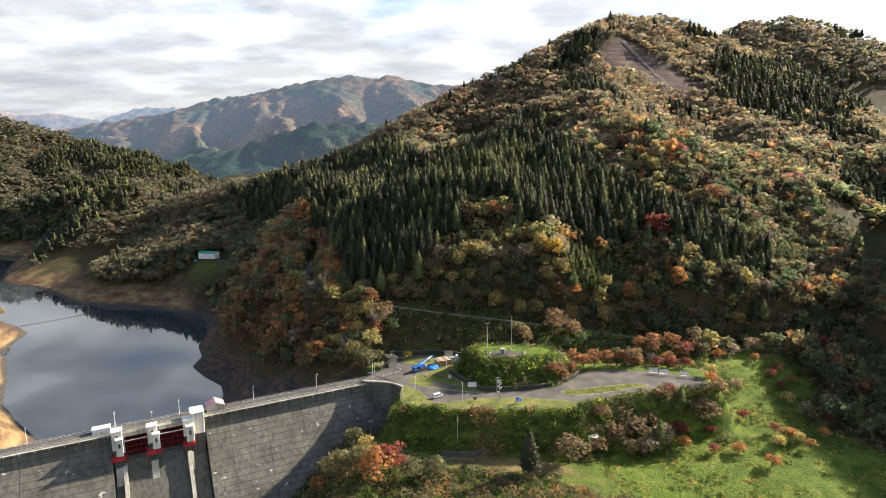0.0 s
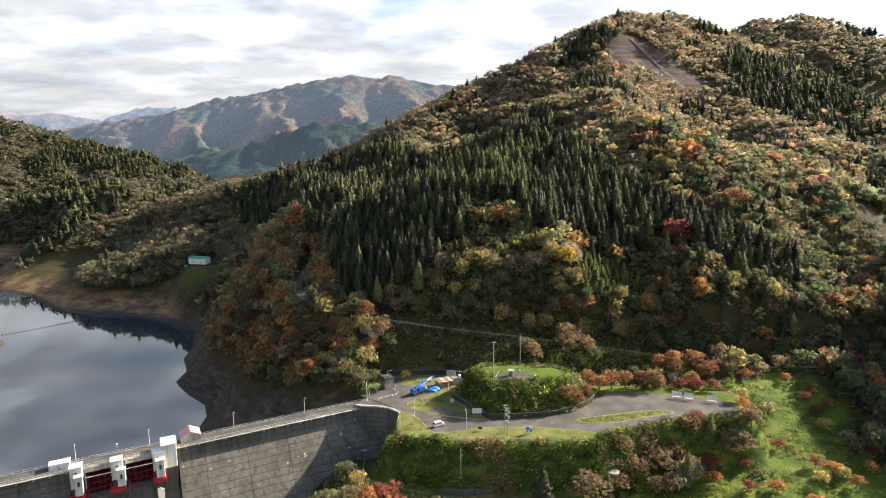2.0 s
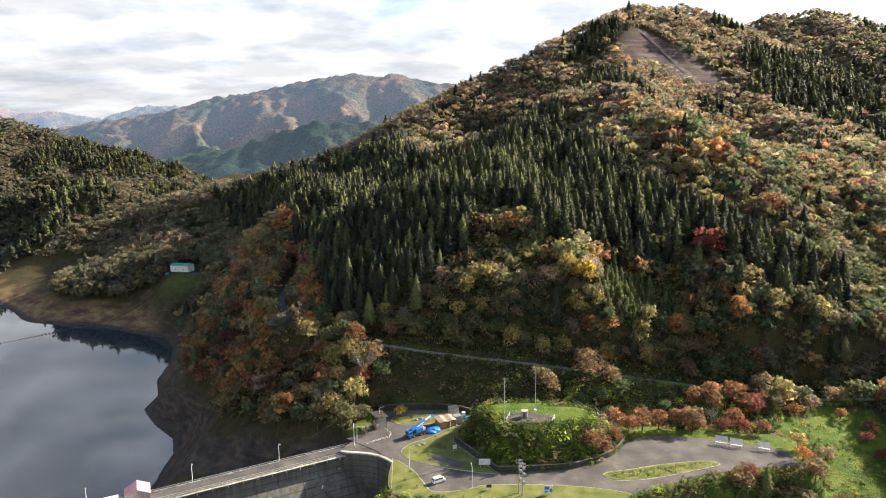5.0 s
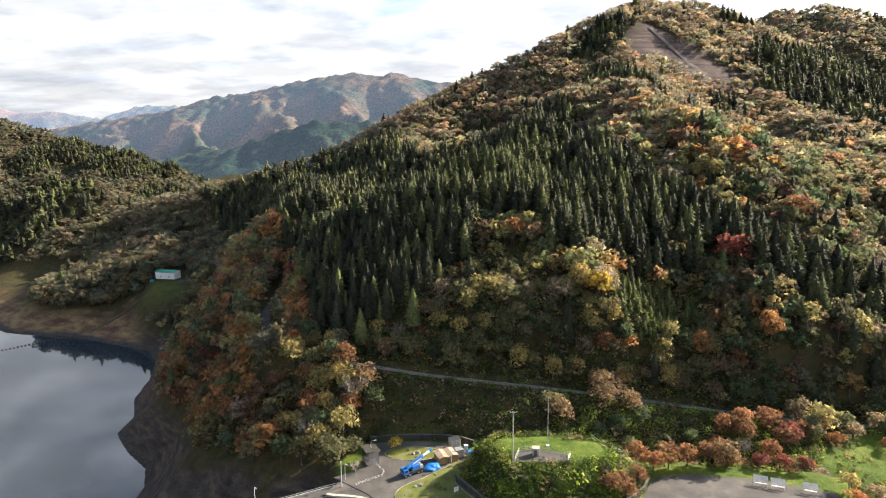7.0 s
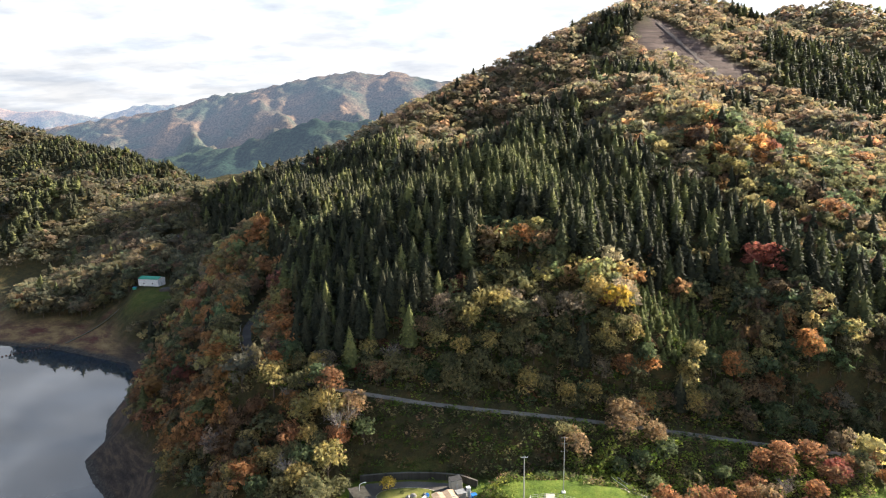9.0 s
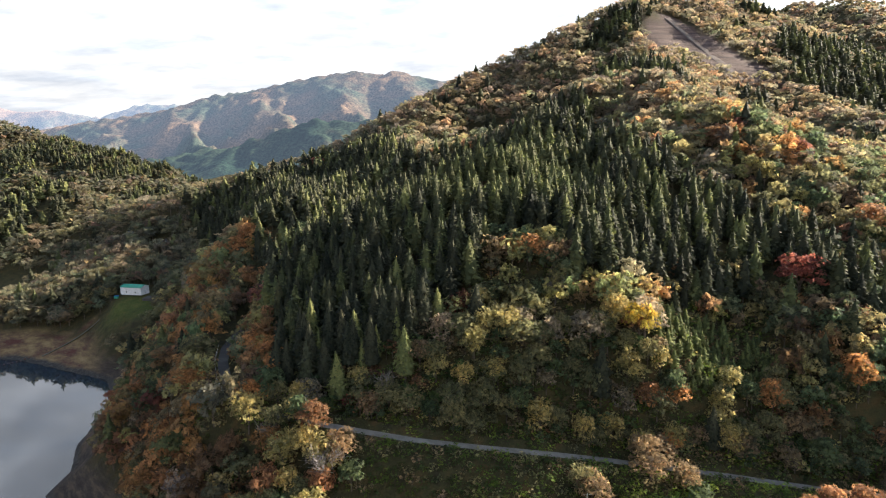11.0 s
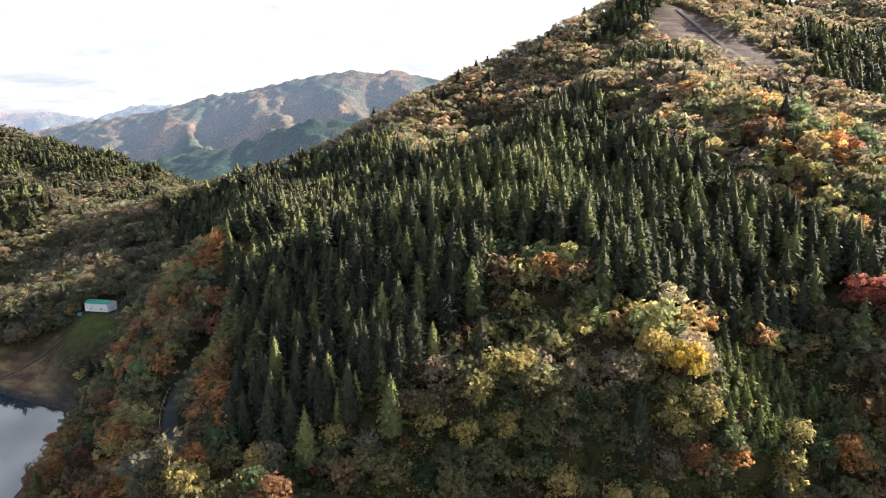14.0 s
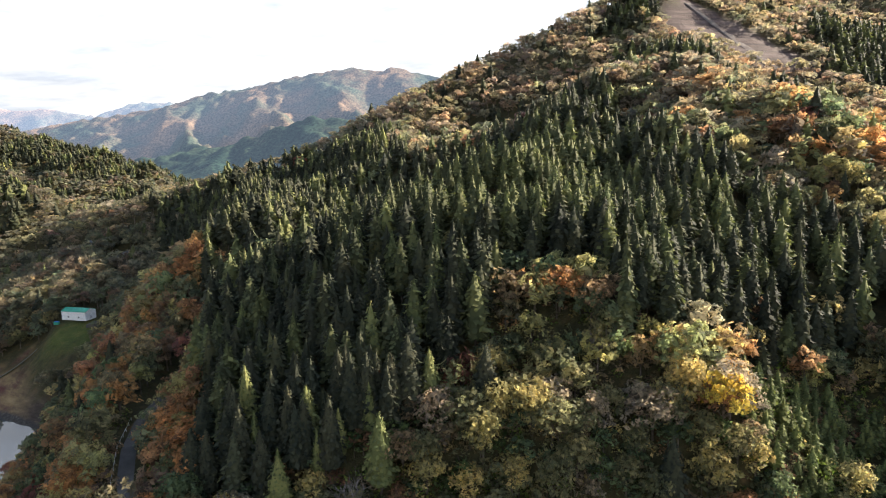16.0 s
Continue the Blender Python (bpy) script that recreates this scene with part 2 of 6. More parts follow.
M_GROUND = ground_material()
M_LEAF = foliage("leaves", spread=0.32)
M_NEEDLE = foliage("needles", 0.16, 0, 0.3, (2.0, 2.2, 1.6), 0.06)
M_LEAF_MIDDLE = foliage("leaf_clumps", 0.5, 1.3, 0.38)
M_LEAF_NEAR = foliage("leaf_sprays", 0.5, 2.4, 0.5)
M_NEEDLE_NEAR = foliage("needle_sprays", 0.16, 0, 0.4, (2.0, 2.2, 1.6), 0.06)
M_BARK = worn("bark", (0.075, 0.058, 0.042), (0.16, 0.13, 0.10), 0.8, 0.95, 0.1, 0, 0.05)
M_PALE_BARK = worn("pale_bark", (0.20, 0.17, 0.145), (0.36, 0.32, 0.28), 0.8, 0.95, 0.1, 0, 0.03)
M_DAM = concrete_material("dam_concrete", 0.88)
M_CONCRETE = concrete_material("pale_concrete", 2.5, False)
M_WALL = concrete_material("retaining_concrete", 0.75, False)
M_WATER = water_material()
M_ASPHALT = asphalt_material()
M_PALE_ROAD = worn("pale_road", (0.17, 0.152, 0.125), (0.27, 0.245, 0.205), 0.3, 0.9, 0.2, 0, 0.01)
M_TRACK = worn("earth_track", (0.085, 0.066, 0.057), (0.17, 0.14, 0.122), 0.09, 0.95, 0.1, 0, 0.05)
M_CLIFF = worn("cliff_rock", (0.05, 0.055, 0.068), (0.17, 0.175, 0.19), 0.22, 0.9, 0.2, 0, 0.3)
M_LAWN = worn("lawn", (0.10, 0.115, 0.03), (0.19, 0.185, 0.06), 0.25, 0.95, 0.1, 0, 0.05, 14)
M_WHITE = worn("white_paint", (0.62, 0.62, 0.6), (0.78, 0.78, 0.76), 0.8, 0.6, 0.3, 0, 0.005)
M_RED = worn("red_paint", (0.36, 0.018, 0.022), (0.5, 0.04, 0.045), 0.6, 0.5, 0.4, 0, 0.005)
M_DARK_RED = worn("dark_red_paint", (0.13, 0.012, 0.014), (0.2, 0.022, 0.024), 0.6, 0.6, 0.3, 0, 0.005)
M_PINK = worn("faded_red_roof", (0.55, 0.24, 0.25), (0.66, 0.36, 0.36), 0.6, 0.6, 0.3, 0, 0.005)
M_STEEL = worn("galvanised_steel", (0.42, 0.43, 0.43), (0.58, 0.58, 0.57), 0.8, 0.45, 0.5, 0.6, 0.004)
M_DARK = worn("dark_metal", (0.03, 0.03, 0.032), (0.06, 0.06, 0.06), 0.8, 0.6, 0.4, 0.0, 0.004)
M_BLUE = worn("blue_paint", (0.02, 0.13, 0.42), (0.035, 0.2, 0.56), 0.9, 0.4, 0.5, 0, 0.004)
M_SHEET = worn("blue_sheet", (0.01, 0.16, 0.55), (0.03, 0.26, 0.72), 0.9, 0.5, 0.4, 0, 0.03)
M_GREEN_ROOF = worn("green_roof", (0.02, 0.22, 0.13), (0.04, 0.32, 0.2), 0.5, 0.5, 0.4, 0.1, 0.005)
M_WOOD = worn("boards", (0.28, 0.17, 0.07), (0.42, 0.27, 0.12), 0.8, 0.85, 0.2, 0, 0.01)
M_TAN_ROOF = worn("rusty_sheet_roof", (0.3, 0.22, 0.15), (0.45, 0.35, 0.25), 0.7, 0.7, 0.3, 0.1, 0.005)
M_GLASS = worn("dark_glass", (0.015, 0.02, 0.025), (0.03, 0.035, 0.04), 0.5, 0.12, 0.6, 0, 0.0)
M_RUBBER = worn("rubber", (0.02, 0.02, 0.02), (0.035, 0.035, 0.035), 1.0, 0.9, 0.2, 0, 0.004)
M_STONE = worn("stone", (0.16, 0.15, 0.135), (0.3, 0.29, 0.27), 0.6, 0.9, 0.2, 0, 0.05)

# ---- the lie of the land ----
WATER, DECK = 0.0, 26.4
CREST = [(-420, 770, 40), (-319, 715, 66), (-225, 690, 88), (-137, 695, 109), (-93, 705, 128), (-60, 720, 138), (-15, 740, 171), (43, 800, 205), (138, 847, 250), (228, 912, 298), (286, 964, 319), (365, 986, 314), (440, 997, 290)]
SPUR_MIDDLE = [(240, 800, 222), (190, 700, 196), (145, 598, 177), (135, 519, 154), (105, 460, 126), (85, 415, 100), (66, 376, 86), (56, 345, 74), (54, 325, 62), (53, 308, 50), (55, 292, 34)]
SPUR_LEFT = [(145, 598, 171), (95, 560, 158), (50, 500, 131), (46, 455, 115), (20, 408, 107), (-5, 370, 87), (-22, 352, 79), (-32, 334, 66), (-36, 316, 44), (-42, 295, 38), (-54, 282, 28)]
SPUR_LAKE = [(60, 540, 137), (-14, 527, 116), (-53, 498, 101), (-68, 455, 95), (-82, 425, 72), (-92, 395, 49)]
FACE_RIGHT = [(105, 460, 124), (145, 464, 135), (176, 468, 129), (216, 478, 115), (276, 510, 117), (400, 515, 114), (620, 530, 130)]
SPUR_RIGHT = [(276, 510, 110), (310, 600, 132), (340, 720, 160), (360, 830, 190)]
RIDGE_BACK = [(462, 1090, 276), (517, 1178, 306), (626, 1255, 364), (705, 1255, 367), (763, 1255, 348), (823, 1255, 309), (904, 1255, 276), (1210, 1255, 252)]
SPUR_RED = [(150, 440, 104), (131, 350, 70), (108, 315, 45)]
SPUR_CEDAR = [(-640, 815, 74), (-560, 795, 80), (-466, 770, 89), (-400, 762, 82), (-340, 765, 64), (-300, 790, 42)]
SPUR_WEST = [(-1800, 1500, 300), (-1263, 1400, 238), (-1010, 1400, 203), (-860, 1385, 160), (-711, 1360, 128), (-645, 1380, 96), (-560, 1380, 50)]
BANK_WEST = [(-290, 100, 90), (-250, 190, 52), (-262, 255, 34), (-300, 330, 26), (-330, 405, 14)]
SPUR_STORE = [(-225, 610, 49), (-207, 525, 35), (-192, 500, 20)]
HILL_WEST = [(-900, 100, 140), (-820, 500, 120), (-860, 800, 110)]
RIDGE_MIDDLE = [(-1500, 2550, 20), (-1079, 2600, 45), (-928, 2600, 115), (-754, 2600, 184), (-534, 2600, 250), (-390, 2600, 242), (-246, 2650, 245), (100, 2700, 290), (900, 2600, 360)]
RIDGE_FAR = [(-2700, 3700, 230), (-2329, 3800, 290), (-1973, 3800, 338), (-1688, 3800, 385), (-1402, 3800, 459), (-1156, 3800, 482), (-874, 3800, 545),
             (-559, 3800, 590), (-421, 3800, 566), (-317, 3800, 582), (-144, 3800, 538), (-6, 3800, 518), (134, 3800, 522), (700, 3800, 600), (2400, 3600, 500)]
RIDGE_LAST = [(-4400, 4500, 540), (-3450, 4500, 502), (-3110, 4500, 432), (-2850, 4500, 420), (-2500, 4500, 372), (-2200, 4500, 462), (-1950, 4500, 460), (-1500, 4500, 380), (800, 4500, 400)]
# mostly out of view: its height is set to shade the garden
EAST_HILL = [(420, 450, 125), (330, 350, 105), (285, 290, 84), (265, 240, 66), (275, 170, 60), (320, 60, 70)]
FLANK = [(-14, 527, 114), (-30, 600, 125), (-45, 660, 132), (-60, 720, 138)]
FLANK_LOW = [(-68, 455, 90), (-105, 550, 88), (-140, 630, 94), (-185, 690, 96)]
NOSE = [(-20, 318, 60), (0, 318, 63), (20, 316, 64), (40, 318, 58)]
SHOULDER = [(20, 408, 117), (-10, 395, 99), (-49, 376, 84), (-66, 368, 66)]
FRONT = [(-22, 350, 89), (0, 348, 82), (28, 347, 80), (50, 345, 79), (66, 350, 68)]
BENCH = [(-5, 366, 100), (15, 364, 98), (36, 362, 95), (60, 378, 92), (88, 412, 111)]
SPUR_EAST = [(216, 478, 112), (240, 462, 114), (242, 412, 84), (250, 380, 62), (215, 320, 34)]
RIDGES = [(CREST, 0.62, 14), (SPUR_MIDDLE, 0.85, 16), (SPUR_LEFT, 0.85, 16), (SPUR_LAKE, 0.7, 15), (FACE_RIGHT, 0.76, 20), (SPUR_RIGHT, 0.6, 20),
          (EAST_HILL, 0.85, 12), (FLANK, 0.6, 14), (FLANK_LOW, 0.85, 14), (NOSE, 1.1, 6), (SHOULDER, 0.8, 14), (FRONT, 1.35, 8), (BENCH, 1.1, 12), (SPUR_EAST, 0.7, 14),
          (RIDGE_BACK, 0.55, 20), (SPUR_RED, 0.8, 14), (SPUR_CEDAR, 0.52, 15), (SPUR_WEST, 0.45, 20), (BANK_WEST, 0.5, 15), (SPUR_STORE, 0.32, 12), (HILL_WEST, 0.4, 20),
          (RIDGE_MIDDLE, 0.42, 20), (RIDGE_FAR, 0.4, 30), (RIDGE_LAST, 0.4, 30)]
LAKE = [(-108, 225), (-112, 262), (-114, 282), (-116, 297), (-122, 310), (-136, 323), (-150, 340), (-152, 359), (-162, 378), (-168, 407), (-178, 434), (-193, 455), (-223, 468),
        (-270, 489), (-300, 491), (-322, 499), (-344, 521), (-384, 554), (-441, 581), (-480, 640), (-512, 695), (-527, 737), (-600, 760), (-690, 740),
        (-700, 600), (-560, 490), (-420, 462), (-340, 441), (-317, 428), (-299, 413), (-292, 387), (-287, 370), (-272, 354), (-248, 321), (-228, 290),
        (-207, 270), (-182, 249), (-172, 234), (-165, 200)]
TERRACE = [(-36, 263), (-25.5, 255), (-18.4, 243), (-17, 223), (2, 217.5), (48, 216.5), (58, 223), (76, 231.5), (95, 235.5), (112, 236.5), (118, 256), (92, 261), (60, 266), (22, 277), (-12, 280), (-27, 279)]


def inside(poly, x, y):
    """Signed distance to a closed outline, negative within it."""
    best, within = np.full(x.shape, 1e9), np.zeros(x.shape, bool)
    for (ax, ay), (bx, by) in zip(poly, poly[1:] + poly[:1]):
        ex, ey = bx - ax, by - ay
        k = np.clip(((x - ax) * ex + (y - ay) * ey) / (ex * ex + ey * ey), 0, 1)
        best = np.minimum(best, np.hypot(x - ax - k * ex, y - ay - k * ey))
        if ay != by:
            within ^= ((ay > y) != (by > y)) & (x < ax + (y - ay) * ex / (by - ay))
    return np.where(within, -best, best)


def ridge(nodes, slope, r, x, y):
    best = np.full(x.shape, -1e9)
    for (ax, ay, az), (bx, by, bz) in zip(nodes, nodes[1:]):
        ex, ey = bx - ax, by - ay
        k = np.clip(((x - ax) * ex + (y - ay) * ey) / (ex * ex + ey * ey), 0, 1)
        d = np.hypot(x - ax - k * ex, y - ay - k * ey)
        best = np.maximum(best, az + k * (bz - az) - slope * (np.sqrt(d * d + r * r) - r))
    return best


def waves(x, y, size, seed):
    """Smooth uneven ground: a few crossed sine waves."""
    rng = np.random.RandomState(seed)
    total = np.zeros(x.shape)
    for k in range(7):
        a, p, q = rng.uniform(0, 6.283, 3)
        w = 6.283 / size * rng.uniform(0.6, 1.7)
        total += np.sin((x * np.cos(a) + y * np.sin(a)) * w + p + 1.3 * np.sin((y * np.cos(a) - x * np.sin(a)) * w * 0.6 + q))
    return total / 4.0


def step(a, b, v):
    k = np.clip((v - a) / (b - a), 0, 1)
    return k * k * (3 - 2 * k)


UPPER_ROAD = [(-86, 385), (-84, 372), (-82, 358), (-81, 345), (-77, 331), (-71, 318), (-64, 307), (-55, 300), (-40, 297.5), (-24, 296.5), (-10, 295.5), (11, 297), (28, 298.4), (43, 299.5), (79, 300.3), (115, 300), (142, 302), (153, 303.5), (210, 306)]


def line_distance(line, x, y):
    d = np.full(x.shape, 1e9)
    for (ax, ay), (bx, by) in zip(line, line[1:]):
        ex, ey = bx - ax, by - ay
        k = np.clip(((x - ax) * ex + (y - ay) * ey) / (ex * ex + ey * ey), 0, 1)
        d = np.minimum(d, np.hypot(x - ax - k * ex, y - ay - k * ey))
    return d


def road_level(x):
    return np.maximum(44 - 0.155 * (x + 10), 18.5)


def spurs(x, y):
    """Side ridges that run down from the far crests, some hundred metres apart: negative between them."""
    a = (x + 0.55 * y + 70 * waves(x, y, 700, 13)) / 430
    b = (x + 0.3 * y + 50 * waves(x, y, 400, 14)) / 170
    away = np.minimum(np.abs(y - 3800) / 700, np.minimum(np.abs(y - 2620) / 420, np.abs(y - 4500) / 500))
    return -(np.abs(np.sin(a * 3.14159)) ** 0.8 + 0.35 * np.abs(np.sin(b * 3.14159))) * step(0.03, 0.9, away)


def height(x, y):
    """The height of the ground at arrays of places."""
    x, y = np.asarray(x, float), np.asarray(y, float)
    tops = np.stack([ridge(n, s, r, x, y) for n, s, r in RIDGES])
    top = tops.max(0)
    soft = 4.0
    h = top + soft * np.log(np.exp((tops - top) / soft).sum(0))
    far = step(900, 1500, y)
    h = h + waves(x, y, 95, 3) * (4.5 + 8 * far) * step(20, 70, h) + (waves(x, y, 420, 5) * 3 + waves(x, y, 900, 7) * 5 + spurs(x, y) * 95) * step(1700, 2400, y) * step(20, 200, h)
    # the valley floor and the garden below the terrace
    floor = 13 - 6 * step(25, 80, x) + 0.07 * (y - 208) * step(-12, 25, x) + 0.03 * np.clip(x - 80, 0, 200)
    floor = np.clip(floor, -2, 30) - 5 * np.exp(-(((x - 178) * 0.8 + (y - 232) * 0.5) / 9) ** 2)
    floor = np.where(y > 420, np.minimum(12 + 0.01 * (y - 420), 60), floor)
    floor = floor - 6 * np.exp(-((x + 31) / 8) ** 2 - ((y - 241) / 9) ** 2)
    gorge = np.clip(-0.8 * (x + 34), 0, 60) * ((x + 24) * 0.465 - (y - 256.5) * 0.885 > -1)
    floor = floor - gorge
    h = np.where(gorge > 0, np.minimum(h, floor), h)
    h = np.where(y < 300, np.minimum(h, floor + np.maximum(0, y - 240) * 0.9 + np.maximum(0, x - 184) * 0.85 + 500 * step(-150, -200, x)), h)
    # the slope from the hillside road down to the terrace and the garden
    below = road_level(x) + 0.3 - (0.95 - 0.75 * step(70, 120, x)) * np.maximum(0, 293.5 - y)
    h = np.where((y < 297 + 3.5 * step(95, 140, x)) & (x < 215), np.minimum(h, below + 60 * step(-28, -50, x)), h)
    m = np.maximum(h, floor)
    h = m + 3 * np.log1p(np.exp(-np.abs(h - floor) / 3))
    # the bank of the lake, bare up to its full level
    d = inside(LAKE, x, y)
    mud = step(440, 480, y) * step(-195, -235, x)
    bank = (0.62 - 0.35 * mud) * d * (1 + np.maximum(d, 0) / 55) - 0.2
    bank = np.where(d < 0, np.maximum(0.45 * d, -9), bank)
    upstream = (x + 23) * -0.472 + (y - 257) * 0.881 > -2
    near = upstream | (y > 262)
    h = np.where(near, np.where(d < 0, bank, np.minimum(h, bank + 0.5)), h)
    h = np.where(near & (d > 0), np.maximum(h, np.minimum(0.16 * d + 0.3, 7)), h)
    # the bench of the hillside road
    d = line_distance(UPPER_ROAD, x, y)
    bed = road_level(x)
    h = bed + (h - bed) * step(2.6, np.where(y > 298, 17.0, 9.0), d)
    # the terrace with its roads and lawns, cut into the slope
    d = inside(TERRACE, x, y)
    k = np.clip(d, 0, None)
    front = step(262, 240, y)
    width = np.where((x < -14) & (y < 257), 1.5 + 7 * step(244, 232, y), 9 * front + 5 * (1 - front))
    cut = step(0, 1, (k - 1.0) / width)
    h = DECK + (h - DECK) * np.where(d < 1.0, 0, cut)
    # the knoll with its flat grassed top
    d = inside(KNOLL, x, y)
    return h + 10.6 * step(0.5, -8.5, d)


KNOLL = [(4, 256), (9, 247), (15.5, 236.5), (33, 237), (46, 240.5), (55, 248), (59, 256), (48, 266), (30, 271), (14, 270), (5, 264)]
# ---- builders ----
def part(name, bm, material, parent=None, label=""):
    """Links a bmesh as one mesh object, under a thing or a part."""
    me = bpy.data.meshes.new(name)
    bm.normal_update()
    bm.to_mesh(me)
    bm.free()
    for m in material if isinstance(material, (list, tuple)) else (material,):
        me.materials.append(m)
    ob = new(name, me)
    if parent:
        ob.parent = parent
    return tagged(ob, label)


def thing(name, label, category, m=None, group="", kind=""):
    """An empty at a thing's base."""
    ob = tagged(new(name), label, category, group, kind)
    ob.empty_display_size = 0.3
    if m is not None:
        ob.matrix_world = m
    return ob


def box(bm, x0, y0, z0, x1, y1, z1, bevel=0.0):
    r = bmesh.ops.create_cube(bm, size=1.0, matrix=Matrix.Translation(((x0 + x1) / 2, (y0 + y1) / 2, (z0 + z1) / 2)) @ Matrix.Diagonal((x1 - x0, y1 - y0, z1 - z0, 1)))
    if bevel:
        edges = list({e for v in r["verts"] for e in v.link_edges})
        bmesh.ops.bevel(bm, geom=edges, offset=bevel, segments=1, affect="EDGES")
    return bm


def boxed(*args, **kw):
    return box(bmesh.new(), *args, **kw)


def tube(bm, a, b, r0, r1=None, sides=8):
    """A tapered round bar from a to b."""
    a, b = Vector(a), Vector(b)
    d = b - a
    m = Matrix.Translation((a + b) / 2) @ d.to_track_quat("Z", "Y").to_matrix().to_4x4()
    bmesh.ops.create_cone(bm, cap_ends=True, segments=sides, radius1=r0, radius2=r0 if r1 is None else r1, depth=d.length, matrix=m)
    return bm


def prism(bm, outline, z0, z1):
    """An upright prism over a plan outline (counter-clockwise)."""
    lo = [bm.verts.new((x, y, z0)) for x, y in outline]
    hi = [bm.verts.new((x, y, z1)) for x, y in outline]
    n = len(outline)
    bm.faces.new(hi)
    bm.faces.new(lo[::-1])
    for i in range(n):
        j = (i + 1) % n
        bm.faces.new((lo[i], lo[j], hi[j], hi[i]))
    return bm


def extrude_profile(bm, profile, a, b):
    """A closed profile (across, up), drawn from plan point a to b; across is to the right of the way."""
    a, b = Vector((*a, 0)), Vector((*b, 0))
    d = (b - a).normalized()
    right = Vector((d.y, -d.x, 0))
    rings = [[bm.verts.new(p + right * u + Vector((0, 0, v))) for u, v in profile] for p in (a, b)]
    n = len(profile)
    for i in range(n):
        j = (i + 1) % n
        bm.faces.new((rings[0][i], rings[0][j], rings[1][j], rings[1][i]))
    bm.faces.new(rings[0][::-1])
    bm.faces.new(rings[1])
    bmesh.ops.recalc_face_normals(bm, faces=bm.faces[:])
    return bm


def mesh_of(name, verts, tris, materials, index=None, tint=None):
    """A large triangle mesh from arrays."""
    me = bpy.data.meshes.new(name)
    verts, tris = np.asarray(verts, np.float32), np.asarray(tris, np.int32)
    me.vertices.add(len(verts))
    me.vertices.foreach_set("co", verts.ravel())
    me.loops.add(tris.size)
    me.loops.foreach_set("vertex_index", tris.ravel())
    me.polygons.add(len(tris))
    me.polygons.foreach_set("loop_start", np.arange(0, tris.size, 3, dtype=np.int32))
    for m in materials:
        me.materials.append(m)
    if index is not None:
        me.polygons.foreach_set("material_index", np.asarray(index, np.int32))
    me.update(calc_edges=True)
    if tint is not None:
        a = me.attributes.new("tint", "FLOAT_COLOR", "POINT")
        a.data.foreach_set("color", np.asarray(np.c_[tint, np.ones(len(tint))], np.float32).ravel())
    return me


def ground_at(x, y):
    return float(height(np.array([x]), np.array([y]))[0])

# ---- ground, water and far mountains ----
def graded(lo, hi, fine_lo, fine_hi, d, growth, most):
    """Coordinates that are close together in one stretch and widen away from it."""
    mid = list(np.arange(fine_lo, fine_hi + 0.1, d))
    up_, w, v = [], d, mid[-1]
    while v < hi:
        w = min(w * growth, most)
        v += w
        up_.append(min(v, hi))
    down, w, v = [], d, mid[0]
    while v > lo:
        w = min(w * growth, most)
        v -= w
        down.append(max(v, lo))
    return np.array(down[::-1] + mid + up_)


SCAR = [(203, 823), (240, 868), (266, 885), (273, 837), (303, 793), (327, 743), (306, 720), (258, 725), (240, 752), (206, 757)]
GARDEN = [(58, 205), (66, 224), (84, 233), (116, 238), (122, 256), (118, 266), (134, 286), (150, 294), (172, 294), (172, 262), (160, 245), (153, 233), (160, 222), (168, 210), (168, 190), (160, 150), (70, 150)]


def sheet(name, xs, ys, materials, bury=0.0):
    X, Y = np.meshgrid(xs, ys)
    x, y = X.ravel(), Y.ravel()
    z = height(x, y) - bury
    nx, ny = len(xs), len(ys)
    i = (np.arange(ny - 1)[:, None] * nx + np.arange(nx - 1)[None]).ravel()
    tris = np.concatenate([np.c_[i, i + 1, i + nx + 1], np.c_[i, i + nx + 1, i + nx]])
    me = mesh_of(name, np.c_[x, y, z], tris, materials)
    me.polygons.foreach_set("use_smooth", np.ones(len(tris), bool))
    return me, x, y, z


me, x, y, z = sheet("ground", graded(-2600, 2600, -200, 230, 3.2, 1.07, 60), graded(-500, 2150, 188, 430, 3.2, 1.055, 30), [M_GROUND])
d_lake = inside(LAKE, x, y)
mud = np.maximum(step(1.2, 0.7, np.hypot((x - 22) / 26, (y - 203 + 0.12 * (x - 10)) / 5.5)) * 0.9, np.maximum(step(430, 470, y) * step(-190, -225, x), step(-150, -170, x) * step(420, 380, y)))
full = np.maximum(9.5, np.where(x < -34, np.interp(y, [262, 286, 331, 382, 448], [25, 17, 14, 11, 8]), 0))
bare = np.where((d_lake < 90) & ((y > 258) | (x < -150)), step(full + 3 * waves(x, y, 40, 9), full - 3.5, z - 2 * mud), 0)
grass = step(3, -4, inside(GARDEN, x, y) + 5 * waves(x, y, 30, 4)) + step(2, 0, inside(TERRACE, x, y)) + 0.4 * step(18, 8, np.hypot((x + 196) * 0.6, y - 502))
grass = np.maximum(grass, 0.75 * step(228, 216, y) * step(-50, -30, x) * step(130, 60, x))
felled = step(4, -4, inside(SCAR, x, y) + 7 * waves(x, y, 50, 6))
bare = np.maximum(bare, 0.75 * step(1.2, 0.7, np.hypot((x - 22) / 26, (y - 203 + 0.12 * (x - 10)) / 5.5)))
lay = me.attributes.new("lay", "FLOAT_COLOR", "POINT")
lay.data.foreach_set("color", np.c_[bare, np.clip(grass, 0, 1), felled, np.ones(len(x))].astype(np.float32).ravel())
flag = me.attributes.new("mud", "FLOAT", "POINT")
flag.data.foreach_set("value", mud.astype(np.float32))
